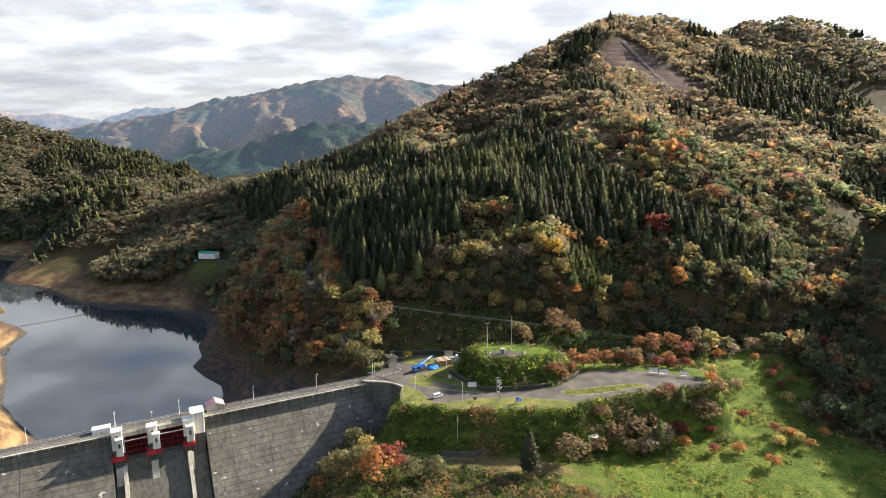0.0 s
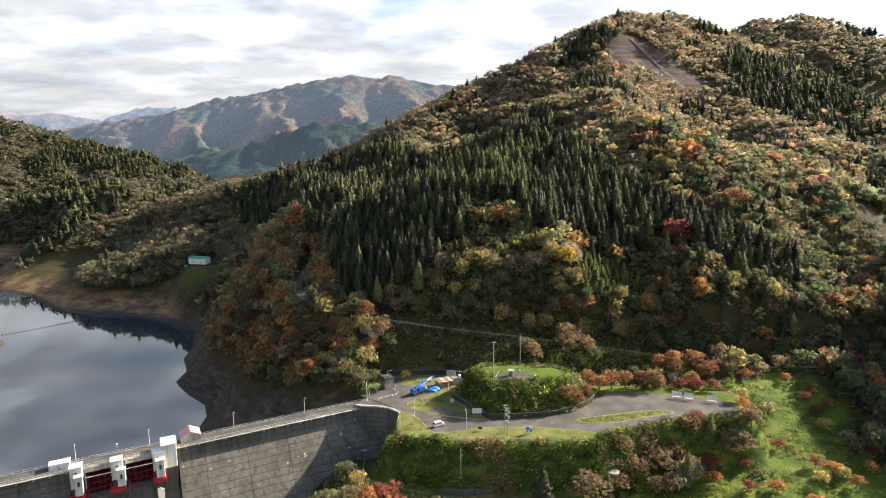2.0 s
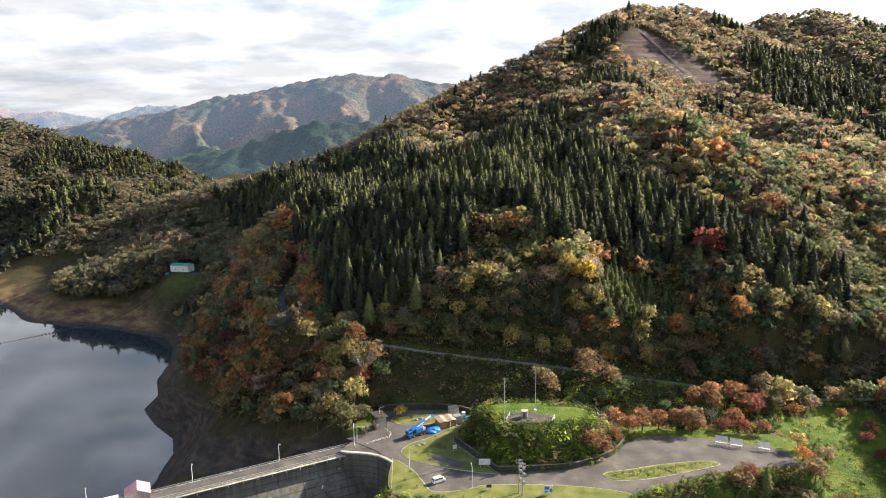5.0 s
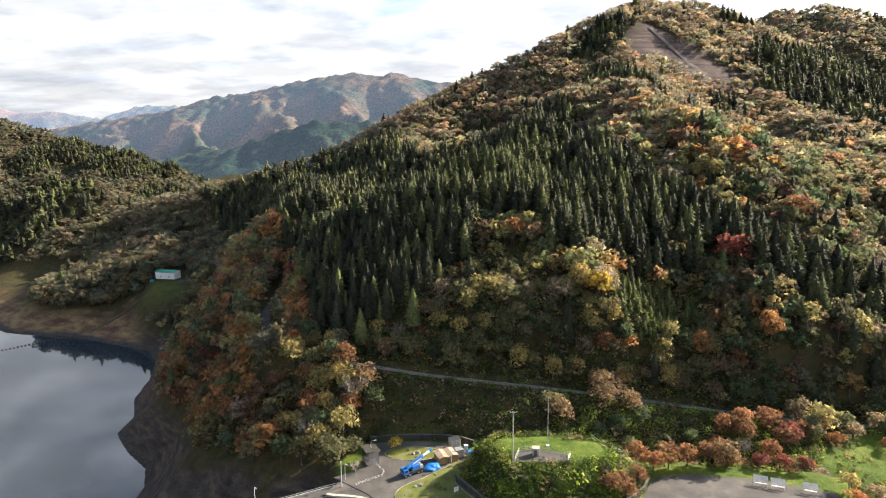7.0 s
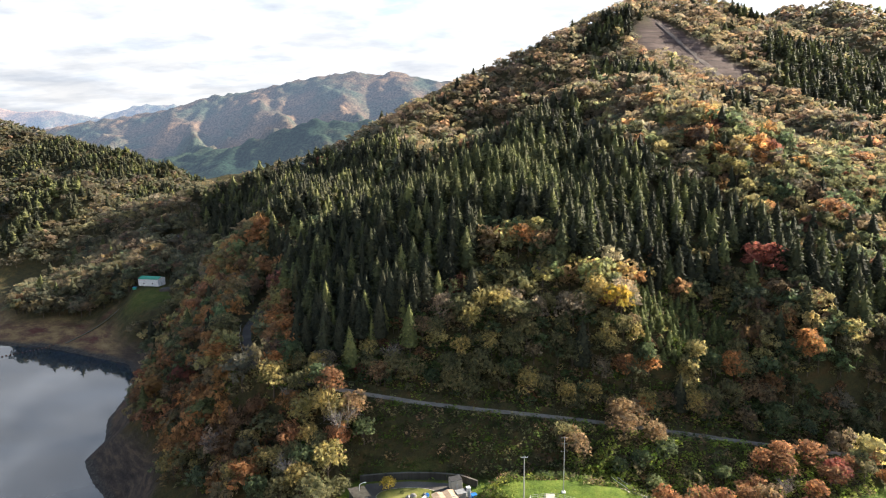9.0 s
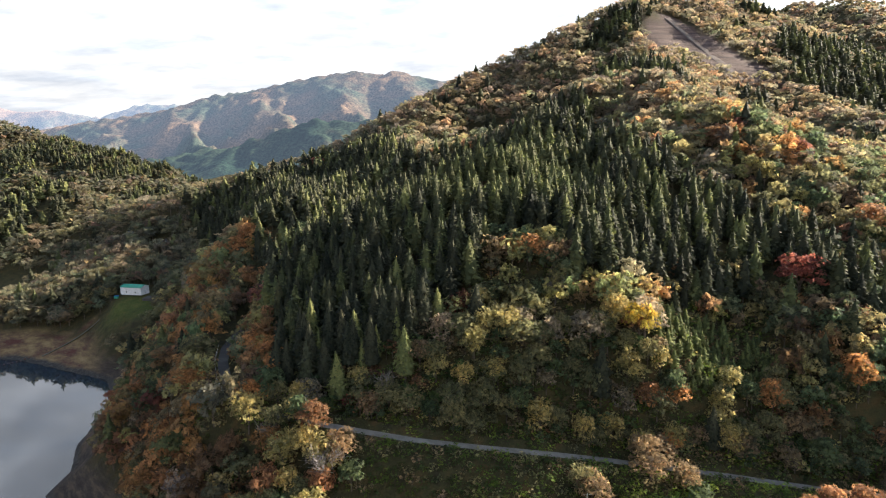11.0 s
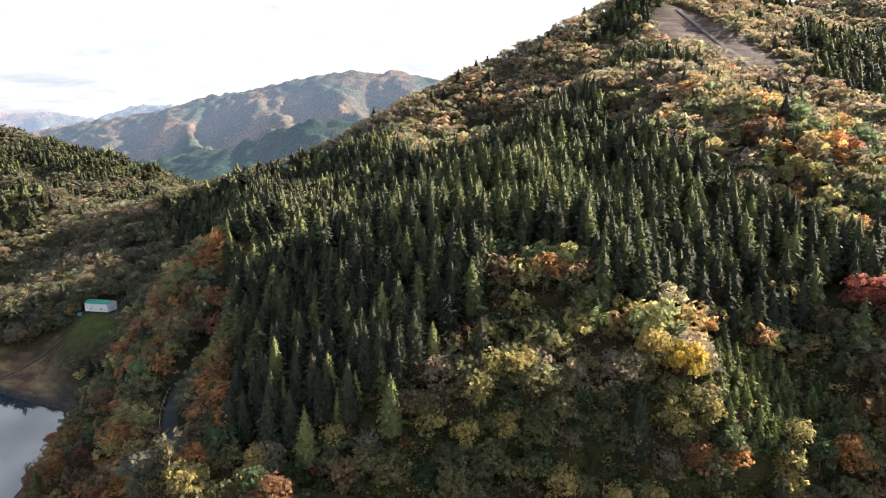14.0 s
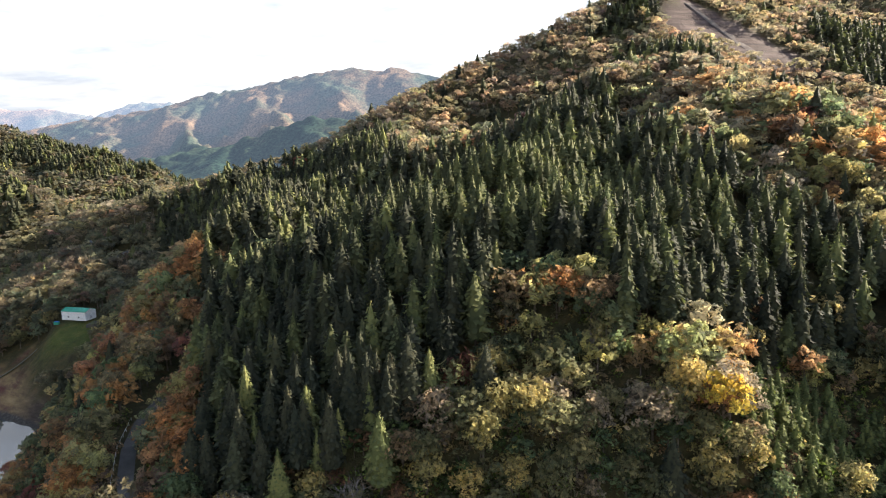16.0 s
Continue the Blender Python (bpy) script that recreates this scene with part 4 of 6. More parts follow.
KINDS = {"olive": OLIVE, "green": GREEN, "brown": BROWN, "orange": ORANGE, "yellow": YELLOW, "rust": RUST, "red": RED, "grey-brown": GREY, "golden": GOLD}
LEAFY = {k: [tree_parts(*broadleaf(40 + 3 * i + j, 600, 11, 7, 5), c, M_LEAF_NEAR) for j in range(2)] for i, (k, c) in enumerate(KINDS.items())}
CEDARS = [tree_parts(*cedar(70 + j, 560, 6), c, M_NEEDLE_NEAR) for j, c in enumerate((CEDAR, CEDAR_LIGHT, CEDAR, CEDAR_LIGHT))]
BARE = [mesh_of("crown", *bare_tree(90 + j), [M_PALE_BARK]) for j in range(2)]
for x, y, z, high, wide, ced, tint in singles:
    turn = rng.uniform(0, 6.28)
    if ced:
        stand("cedar_tree", CEDARS[rng.randint(4)], x, y, z, high, wide, turn, "tall narrow dark green cedar on the hillside", group="cedars on the hillside")
    else:
        hue = tint / tint.sum()
        kind = min(list(KINDS)[:8], key=lambda k: np.abs(np.array(KINDS[k]) / sum(KINDS[k]) - hue).sum() + (0.02 if k == "grey-brown" else 0))
        stand("broadleaf_tree", LEAFY[kind][rng.randint(2)], x, y, z, high, wide, turn, "broadleaved hillside tree in " + kind + " autumn leaf", group="broadleaved trees on the hillside")

# ---- the dam ----
RIGHT_END, ALONG, OUT = Vector((-24, 256.5, 0)), Vector((-0.885, -0.465, 0)), Vector((0.465, -0.885, 0))
DAM = Matrix((( -0.885, 0.465, 0, -24), (-0.465, -0.885, 0, 256.5), (0, 0, 1, 0), (0, 0, 0, 1)))   # x along from the right end, y downstream
ROAD = 25.3
dam = thing("dam", "grey weathered concrete gravity dam with a two-gate spillway", "dam", DAM, kind="structure")
FACE = 0.75
M_HOUSE = concrete_material('painted_concrete', 4.0, False)
M_STAIN = concrete_material('black_stained_concrete', 0.5, False)
M_CHUTE = concrete_material('wet_concrete', 0.62, False)


def dam_part(name, bm, material, label="", parent=None):
    ob = part(name, bm, material, parent or dam, label)
    return ob


def slab(bm, s0, s1, profile):
    """A profile (downstream, up) drawn along the dam from s0 to s1."""
    rings = [[bm.verts.new((s, u, v)) for u, v in profile] for s in (s0, s1)]
    n = len(profile)
    for i in range(n):
        j = (i + 1) % n
        bm.faces.new((rings[0][i], rings[0][j], rings[1][j], rings[1][i]))
    bm.faces.new(rings[0][::-1])
    bm.faces.new(rings[1])
    bmesh.ops.recalc_face_normals(bm, faces=bm.faces[:])
    return bm


def face_out(z):
    return 2.9 if z > 21 else 2.9 + (21 - z) * FACE


# monoliths between contraction joints, a little apart
joints = [0, 14, 28, 42.5, 57, 71, 79.6]
joints += [111.2, 125, 139, 153, 167, 181, 196]
for a, b in zip(joints, joints[1:]):
    if a == 79.6:
        continue
    deep = -60
    dam_part("block", slab(bmesh.new(), a + 0.06, b - 0.06, [(-2.9, deep), (-2.9, ROAD), (2.9, ROAD), (2.9, 21), (face_out(deep), deep)]), M_DAM)
dam_part("core", slab(bmesh.new(), 1, 195, [(-2.6, -60), (-2.6, 14), (2.5, 14), (face_out(-60) - 10, -60)]), M_DAM)
# spillway: ogee crest and chute between the piers
dam_part("spillway", slab(bmesh.new(), 80, 111, [(-2.9, -60), (-2.9, 13.6), (-1.0, 15.6), (1.5, 15.9), (4.0, 14.6), (6.5, 11.6), (9.5, 7.2), (face_out(-60) - 1.5, -60)]), M_CHUTE, "dark wet concrete spillway chute")
for s in (85.4, 106.9):
    dam_part("chute_wall", slab(bmesh.new(), s, s + 1.3, [(2.0, 14), (7.5, 14.5), (9.5, 11), (face_out(-60) + 2.2, -60), (face_out(-60) - 4, -60)]), M_CONCRETE, "pale concrete training wall")
# road and parapets along the crest
dam_part("roadway", slab(bmesh.new(), -8, 196, [(-2.5, ROAD), (-2.5, ROAD + 0.06), (2.5, ROAD + 0.06), (2.5, ROAD)]), M_ASPHALT)
for u, nm in ((-2.9, "upstream_parapet"), (2.5, "downstream_parapet")):
    bm = slab(bmesh.new(), 0, 196, [(u, ROAD), (u, ROAD + 0.45), (u + 0.4, ROAD + 0.45), (u + 0.4, ROAD)])
    dam_part(nm, bm, M_CONCRETE, "pale concrete parapet")
    bm = bmesh.new()
    for k in range(66):
        box(bm, 1 + k * 3.0, u + 0.1, ROAD + 0.45, 1.18 + k * 3.0, u + 0.3, ROAD + 0.95)
    box(bm, 0.5, u + 0.13, ROAD + 0.9, 196, u + 0.27, ROAD + 1.02)
    dam_part("handrail", bm, M_STEEL, "grey steel handrail")
bm = bmesh.new()
for k in range(44):
    box(bm, 2 + k * 4.4, 2.9, ROAD - 0.9, 2.35 + k * 4.4, 3.5, ROAD + 0.1)
dam_part("corbels", bm, M_CONCRETE)
dam_part("cornice", slab(bmesh.new(), -1, 196, [(2.9, ROAD - 0.25), (2.9, ROAD + 0.05), (3.6, ROAD + 0.05), (3.6, ROAD - 0.1)]), M_CONCRETE)


def hoist(s0, s1, out, top, low, small):
    """A pier with its white hoist houses."""
    pier = dam_part("pier", boxed(s0 + 0.25, -2.5, 4, s1 - 0.25, out, 20.6), M_STAIN, "dark stained concrete pier")
    dam_part("pier_nose", slab(bmesh.new(), s0 + 0.5, s1 - 0.5, [(out - 0.5, 14), (out + 0.6, 14), (out + 3.2, 3), (out + 3.2, -6), (out - 4, -6)]), M_CONCRETE)
    house = dam_part("hoist_house", boxed(s0, 3.2, 20.2, s1, out - 0.4, top, bevel=0.12), M_HOUSE, "white-painted hoist house")
    house2 = dam_part("lower_house", boxed(small[0], out - 0.4, 18.8, small[1], out + 1.6, low, bevel=0.12), M_HOUSE)
    for h, a, b, o, z in ((house, s0, s1, out - 0.4, top), (house2, small[0], small[1], out + 1.6, low)):
        dam_part("roof_rim", boxed(a - 0.18, (3.0 if h is house else out - 0.4), z, b + 0.18, o + 0.18, z + 0.3, bevel=0.05), M_WHITE, "", h)
        dam_part("slot_window", boxed((a + b) / 2 - 0.35, o, z - 3.0, (a + b) / 2 + 0.35, o + 0.05, z - 1.4), M_DARK, "dark slot window", h)
    arm = dam_part("gate_arm_beam", boxed(s0 - 0.5, out - 0.8, 17.0, s1 + 0.5, out + 1.6, 18.4, bevel=0.1), M_RED, "red steel trunnion beam")
    bm = bmesh.new()
    for k in range(6):
        x0 = s0 - 0.5 + k * (s1 - s0 + 0.9) / 5
        box(bm, x0, out + 1.4, 18.4, x0 + 0.08, out + 1.48, 19.4)
    box(bm, s0 - 0.5, out + 1.4, 19.3, s1 + 0.5, out + 1.48, 19.4)
    dam_part("guard_rail", bm, M_RED, "", arm)


hoist(107.6, 111.0, 7.0, 27.4, 25.0, (107.5, 109.8))
hoist(96.2, 99.6, 7.0, 26.8, 24.4, (95.6, 98.0))
hoist(84.2, 87.4, 7.0, 26.6, 24.6, (84.0, 86.6))
tower = dam_part("gate_tower", boxed(80.2, 0.6, 11.0, 84.3, 6.2, 20.4, bevel=0.1), M_STAIN, "dark stained tower base")
dam_part("tower_top", boxed(80.0, 0.2, 20.4, 84.5, 6.4, 28.5, bevel=0.12), M_HOUSE, "white tower head", tower)
dam_part("tower_rim", boxed(79.8, 0.0, 28.5, 84.7, 6.6, 28.85, bevel=0.05), M_WHITE, "", tower)
# radial gates
for a, b in ((86.6, 95.6), (99.4, 107.3)):
    bm = bmesh.new()
    cols, rows = 12, 10
    for i in range(rows + 1):
        k = i / rows
        z, u = 15.8 + 7.4 * k, 2.4 - 2.2 * math.sin(k * 1.9) ** 1.0
        for j in range(cols + 1):
            bm.verts.new((a + 0.1 + (b - a - 0.2) * j / cols, u, z))
    bm.verts.ensure_lookup_table()
    for i in range(rows):
        for j in range(cols):
            p = i * (cols + 1) + j
            bm.faces.new([bm.verts[q] for q in (p, p + 1, p + cols + 2, p + cols + 1)])
    bmesh.ops.solidify(bm, geom=bm.faces[:], thickness=0.2)
    gate = dam_part("gate", bm, M_DARK_RED, "dark red steel radial gate")
    for k in range(5):
        x0 = a + 0.8 + k * (b - a - 1.7) / 4
        dam_part("rib", boxed(x0, 1.2, 16.0, x0 + 0.22, 3.2, 22.4), M_DARK_RED, "", gate)
    for z in (17.4, 19.4, 21.4):
        dam_part("girder", boxed(a + 0.2, 2.5, z, b - 0.2, 3.1, z + 0.35), M_DARK_RED, "", gate)
    for x0 in (a + 0.6, b - 0.9):
        dam_part("strut", slab(bmesh.new(), x0, x0 + 0.35, [(2.8, 17.2), (2.8, 17.8), (7.6, 16.2), (7.6, 15.5)]), M_RED, "", gate)
    dam_part("gate_pipe", tube(bmesh.new(), (a, 4.6, 22.6), (b, 4.6, 22.6), 0.16), M_WHITE, "white pipe across the bay")
    dam_part("bridge_girder", boxed(a, 2.6, 23.6, b, 3.2, 25.6), M_CONCRETE)
    dam_part("bay_lip", boxed(a, 0.4, 24.2, b, 2.6, 25.6), M_DAM)
# curved wing wall at the right abutment
wing = [(-36, 247.5), (-33.2, 246.9), (-30.5, 246.6), (-27.6, 246.2), (-25, 245.4), (-22.6, 244.2), (-20.4, 242.6), (-18.4, 240.4)]
bm = bmesh.new()
for (ax, ay), (bx, by) in zip(wing, wing[1:]):
    prism(bm, [(ax, ay), (bx, by), (bx + 0.3, by + 0.6), (ax + 0.1, ay + 0.6)], 9.0, 26.2)
bmesh.ops.recalc_face_normals(bm, faces=bm.faces[:])
dam_part("wing_wall", bm, M_DAM, "curved concrete wing wall").matrix_local = DAM.inverted()
bm = bmesh.new()
for (ax, ay), (bx, by) in zip(wing, wing[1:]):
    prism(bm, [(ax, ay - 0.25), (bx, by - 0.25), (bx + 0.3, by + 0.7), (ax + 0.1, ay + 0.7)], 26.2, 26.75)
bmesh.ops.recalc_face_normals(bm, faces=bm.faces[:])
dam_part("wing_coping", bm, M_CONCRETE).matrix_local = DAM.inverted()
prism_plan = [(-37, 247.9), (-25, 246.0), (-18.6, 241.0), (-17.5, 243), (-17, 256), (-30, 262)]
dam_part("abutment_slab", prism(bmesh.new(), prism_plan, 23.5, 26.32), M_ASPHALT).matrix_local = DAM.inverted()


def street_lamp(m, high, reach, label):
    lamp = thing("street_lamp", label, "street lamp", m, "street lamps")
    part("base_plate", boxed(-0.2, -0.2, 0, 0.2, 0.2, 0.12), M_STEEL, lamp)
    part("pole", tube(bmesh.new(), (0, 0, 0.1), (0, 0, high - 0.5), 0.11, 0.07), M_WHITE, lamp)
    bm = bmesh.new()
    tube(bm, (0, 0, high - 0.52), (reach * 0.35, 0, high - 0.1), 0.06)
    tube(bm, (reach * 0.33, 0, high - 0.11), (reach, 0, high), 0.055)
    part("arm", bm, M_WHITE, lamp)
    part("lantern", boxed(reach - 0.15, -0.16, high - 0.08, reach + 0.6, 0.16, high + 0.1, bevel=0.04), M_STEEL, lamp)
    return lamp


LAMP_LABEL = "slender white street lamp standing on the dam crest"
for s in (137, 109.8, 87.9, 60, 33.8, 7.2):
    street_lamp(DAM @ Matrix.Translation((s, -3.1, ROAD + 0.1)) @ pose(0, 0, 0, 0, 0, 100), 6.4, 1.1, LAMP_LABEL)


def gabled(name, label, category, m, size, wall, roof, eave, ridge_h, details=True, group=""):
    """A small building with a pitched roof; its long side along x."""
    L, Wd = size
    ob = thing(name, label, category, m, group)
    part("walls", boxed(-L / 2, -Wd / 2, -0.4, L / 2, Wd / 2, eave), wall, ob)
    bm = bmesh.new()
    for y0, y1 in ((-Wd / 2 - 0.25, 0), (Wd / 2 + 0.25, 0)):
        q = [bm.verts.new(p) for p in ((-L / 2 - 0.3, y0, eave - 0.05), (L / 2 + 0.3, y0, eave - 0.05), (L / 2 + 0.3, y1, ridge_h), (-L / 2 - 0.3, y1, ridge_h))]
        bm.faces.new(q if y0 < 0 else q[::-1])
    bmesh.ops.remove_doubles(bm, verts=bm.verts[:], dist=0.001)
    bmesh.ops.solidify(bm, geom=bm.faces[:], thickness=0.16)
    part("roof", bm, roof, ob)
    for x0 in (-L / 2, L / 2 - 0.12):
        bm = bmesh.new()
        v = [bm.verts.new((x0 + dx, yy, zz)) for dx in (0, 0.12) for yy, zz in ((-Wd / 2, eave), (Wd / 2, eave), (0, ridge_h - 0.1))]
        bm.faces.new(v[:3]), bm.faces.new(v[3:][::-1])
        for i in range(3):
            bm.faces.new((v[i], v[3 + i], v[3 + (i + 1) % 3], v[(i + 1) % 3]))
        bmesh.ops.recalc_face_normals(bm, faces=bm.faces[:])
        part("gable", bm, wall, ob)
    if details:
        door = part("door", boxed(L / 2 + 0.003, -0.6, 0, L / 2 + 0.06, 0.4, 2.0), M_STEEL, ob, "grey steel door")
        part("handle", boxed(L / 2 + 0.06, 0.2, 0.95, L / 2 + 0.12, 0.32, 1.05), M_DARK, door)
        for k in (-1, 1):
            w = part("window", boxed(k * L * 0.22 - 0.5, -Wd / 2 - 0.05, 1.0, k * L * 0.22 + 0.5, -Wd / 2 - 0.003, 1.9), M_STEEL, ob)
            part("pane", boxed(k * L * 0.22 - 0.42, -Wd / 2 - 0.06, 1.08, k * L * 0.22 + 0.42, -Wd / 2 - 0.051, 1.82), M_GLASS, w)
    return ob


gabled("gauge_house", "small grey house with a faded red gabled roof", "shed", DAM @ pose(75.0, -2.4, ROAD - 0.5, 0, 0, 90), (5.4, 6.4), M_CONCRETE, M_PINK, 2.6, 4.3)
part("gauge_house_pad", boxed(-3.6, -3.2, -14, 3.6, -0.6, -0.35), M_DAM, dam).matrix_local = pose(75.0, -2.4, ROAD - 0.1)
cabin = thing("crest_cabin", "white flat-roofed box cabin on the dam crest", "cabin", DAM @ pose(114.2, -1.2, ROAD - 1.2))
part("walls", boxed(-2.9, -1.6, 0, 2.9, 1.6, 3.0, bevel=0.05), M_WHITE, cabin)
part("roof", boxed(-3.0, -1.7, 3.0, 3.0, 1.7, 3.25, bevel=0.04), M_WHITE, cabin)
part("door", boxed(-0.5, 1.6, 0.1, 0.5, 1.66, 2.1), M_STEEL, cabin)
part("cabin_pad", boxed(-3.2, -2.0, -12, 3.2, 1.4, -0.003), M_DAM, dam).matrix_local = pose(114.2, -3.0, ROAD - 1.2)
mast = thing("weather_mast", "thin steel instrument mast on the middle pier", "mast", DAM @ pose(97.5, 1.5, 27.3))
part("pole", tube(bmesh.new(), (0, 0, 0), (0, 0, 3.2), 0.06), M_STEEL, mast)
part("sensor", boxed(-0.25, -0.25, 2.9, 0.25, 0.25, 3.4, bevel=0.05), M_WHITE, mast)
part("cross_arm", boxed(-0.7, -0.03, 2.3, 0.7, 0.03, 2.36), M_STEEL, mast)

# ---- the terrace at the end of the dam ----
def flat_piece(name, outline, z0, z1, material, label, category, kind="structure"):
    bm = prism(bmesh.new(), outline, z0, z1)
    bmesh.ops.recalc_face_normals(bm, faces=bm.faces[:])
    return tagged(part(name, bm, material), label, category, kind=kind)


def smooth_outline(points, n=4):
    """Rounds a closed outline."""
    out, k = [], len(points)
    for i in range(k):
        p0, p1, p2, p3 = (Vector(points[(i + j) % k]) for j in (-1, 0, 1, 2))
        for s in range(n):
            t = s / n
            out.append(tuple(0.5 * ((2 * p1) + (p2 - p0) * t + (2 * p0 - 5 * p1 + 4 * p2 - p3) * t * t + (3 * p1 - p0 - 3 * p2 + p3) * t ** 3)))
    return out


def grown(points, by):
    c = Vector((sum(p[0] for p in points) / len(points), sum(p[1] for p in points) / len(points)))
    area = sum(a[0] * b[1] - b[0] * a[1] for a, b in zip(points, points[1:] + points[:1]))
    out = []
    for i, p in enumerate(points):
        a, b = Vector(points[i - 1]), Vector(points[(i + 1) % len(points)])
        d = (b - a).normalized()
        nrm = Vector((d.y, -d.x)) * (1 if area > 0 else -1)
        out.append(tuple(Vector(p) + nrm * by))
    return out


PAVED = [(-35.5, 257), (-24, 248), (-19, 242), (-17, 222.6), (2, 217.7), (48, 216.8), (58, 223.5), (76, 232), (95, 236), (111, 237.2), (110.5, 247), (92, 254.5), (72, 257.5), (61, 255.5), (55.5, 246),
         (45, 238.4), (33, 235), (15, 234), (2, 254), (6, 264), (8, 272), (2, 278), (-12, 279.3), (-25, 278), (-28, 268), (-28, 262)]
flat_piece("road", PAVED, 26.1, 26.46, M_ASPHALT, "worn grey asphalt road and car park", "road")
LAWNS = {"verge": [(-18, 241), (-16.4, 223.4), (2, 218.4), (30, 217.5), (49.5, 217.4), (51.5, 222.4), (34, 226.5), (12, 227), (7.5, 225.6), (2.5, 224.0), (-5, 223.8), (-8.3, 229.5), (-11, 235.0), (-14.5, 239)],
         "lawn": [(-15.8, 247.7), (-14.2, 243.6), (-8, 240.1), (2, 236.2), (13.8, 233.4), (14.3, 234.6), (1.5, 253.6), (5.2, 262), (2.5, 265.5), (-1.5, 262.2), (-8, 256.2), (-13.5, 252.0)],
         "round_lawn": [(-12 + 9.2 * math.cos(a * 0.5236), 271.3 + 4.3 * math.sin(a * 0.5236)) for a in range(12)],
         "island": [(47.2, 231.9), (51, 229.2), (62, 230.6), (75, 234.6), (85, 238.3), (80, 240.2), (66, 238.0), (55, 235.0), (49, 233.8)]}
for name, outline in LAWNS.items():
    rounded = smooth_outline(outline)
    flat_piece("kerb", grown(rounded, 0.22), 26.3, 26.58, M_CONCRETE, "pale concrete kerb round a lawn", "kerb")
    flat_piece("lawn", rounded, 26.3, 26.64, M_LAWN, "short yellow-green autumn lawn" if name != "island" else "rough grassed traffic island", "lawn")
flat_piece("parking_bay", [(-7.2, 241.4), (2.9, 236.6), (5.8, 239.0), (-4.6, 245.9)], 26.4, 26.69, M_ASPHALT, "flat dark patch in the lawn", "parking bay")


def road_strip(name, line, width, lift, label, skirt=(2.5, -2.2, 2.0), top=None, edge=None):
    """A road draped along the slope."""
    pts = []
    for (ax, ay), (bx, by) in zip(line, line[1:]):
        n = max(2, int(math.hypot(bx - ax, by - ay) / 3))
        pts += [(ax + (bx - ax) * k / n, ay + (by - ay) * k / n) for k in range(n)]
    pts.append(line[-1])
    pts = np.array(pts)
    z = height(pts[:, 0], pts[:, 1])
    for _ in range(10):
        z[1:-1] = (z[:-2] + z[1:-1] * 2 + z[2:]) / 4
    d = np.gradient(pts, axis=0)
    d /= np.linalg.norm(d, axis=1, keepdims=True)
    nrm = np.c_[-d[:, 1], d[:, 0]]
    bm = bmesh.new()
    rows = []
    for p, q, h in zip(pts, nrm, z):
        rows.append([bm.verts.new((p[0] + q[0] * u, p[1] + q[1] * u, h + w)) for u, w in ((-width / 2 - skirt[0], skirt[1]), (-width / 2, lift), (width / 2, lift), (width / 2 + skirt[0], skirt[2]))])
    for a, b in zip(rows, rows[1:]):
        for i in range(3):
            f = bm.faces.new((a[i], b[i], b[i + 1], a[i + 1]))
            f.material_index = 1 if i != 1 else 0
    bmesh.ops.recalc_face_normals(bm, faces=bm.faces[:])
    if sum(f.normal.z for f in bm.faces) < 0:
        bmesh.ops.reverse_faces(bm, faces=bm.faces[:])
    return tagged(part(name, bm, [top or M_ASPHALT, edge or M_GROUND]), label, "road", kind="structure")


road_strip("hill_road", UPPER_ROAD[8:], 3.0, 0.35, "narrow pale grey road cut across the hillside", top=M_PALE_ROAD)
road_strip("lake_road", UPPER_ROAD[:9], 3.4, 0.33, "narrow dark asphalt road round the spur above the lake")


road_strip("logging_track", [(249, 855), (258, 826), (266, 791), (270, 750), (275, 725)], 6.0, 0.3, "pale earth track down the felled slope", (1.5, -0.3, -0.1), M_TRACK, M_TRACK)
for name, corner, size, turn, label in (("rock_face", (-283, 650), (20, 15), 0.5, "bare blue-grey rock face on the wooded slope"), ("rock_face", (-236, 617), (24, 17), 0.6, "bare dark grey rock face on the wooded slope")):
    bm = bmesh.new()
    nu, nv = 22, 16
    for j in range(nv + 1):
        for i in range(nu + 1):
            u, v = (i / nu - 0.5) * size[0] * (1 - 0.35 * j / nv), (j / nv - 0.5) * size[1]
            px, py = corner[0] + u * math.cos(turn) - v * math.sin(turn), corner[1] + u * math.sin(turn) + v * math.cos(turn)
            rim = min(1.0, 4 * min(i / nu, 1 - i / nu, j / nv, 1 - j / nv))
            bm.verts.new((px, py, ground_at(px, py) - 0.8 + rim * (2.4 + 1.6 * noise.noise(Vector((px * 0.25, py * 0.25, 3))) + 0.7 * noise.noise(Vector((px * 0.9, py * 0.9, 7))))))
    bm.verts.ensure_lookup_table()
    for j in range(nv):
        for i in range(nu):
            a = j * (nu + 1) + i
            bm.faces.new([bm.verts[k] for k in (a, a + 1, a + nu + 2, a + nu + 1)])
    tagged(part(name, bm, M_CLIFF), label, "rock", kind="structure")


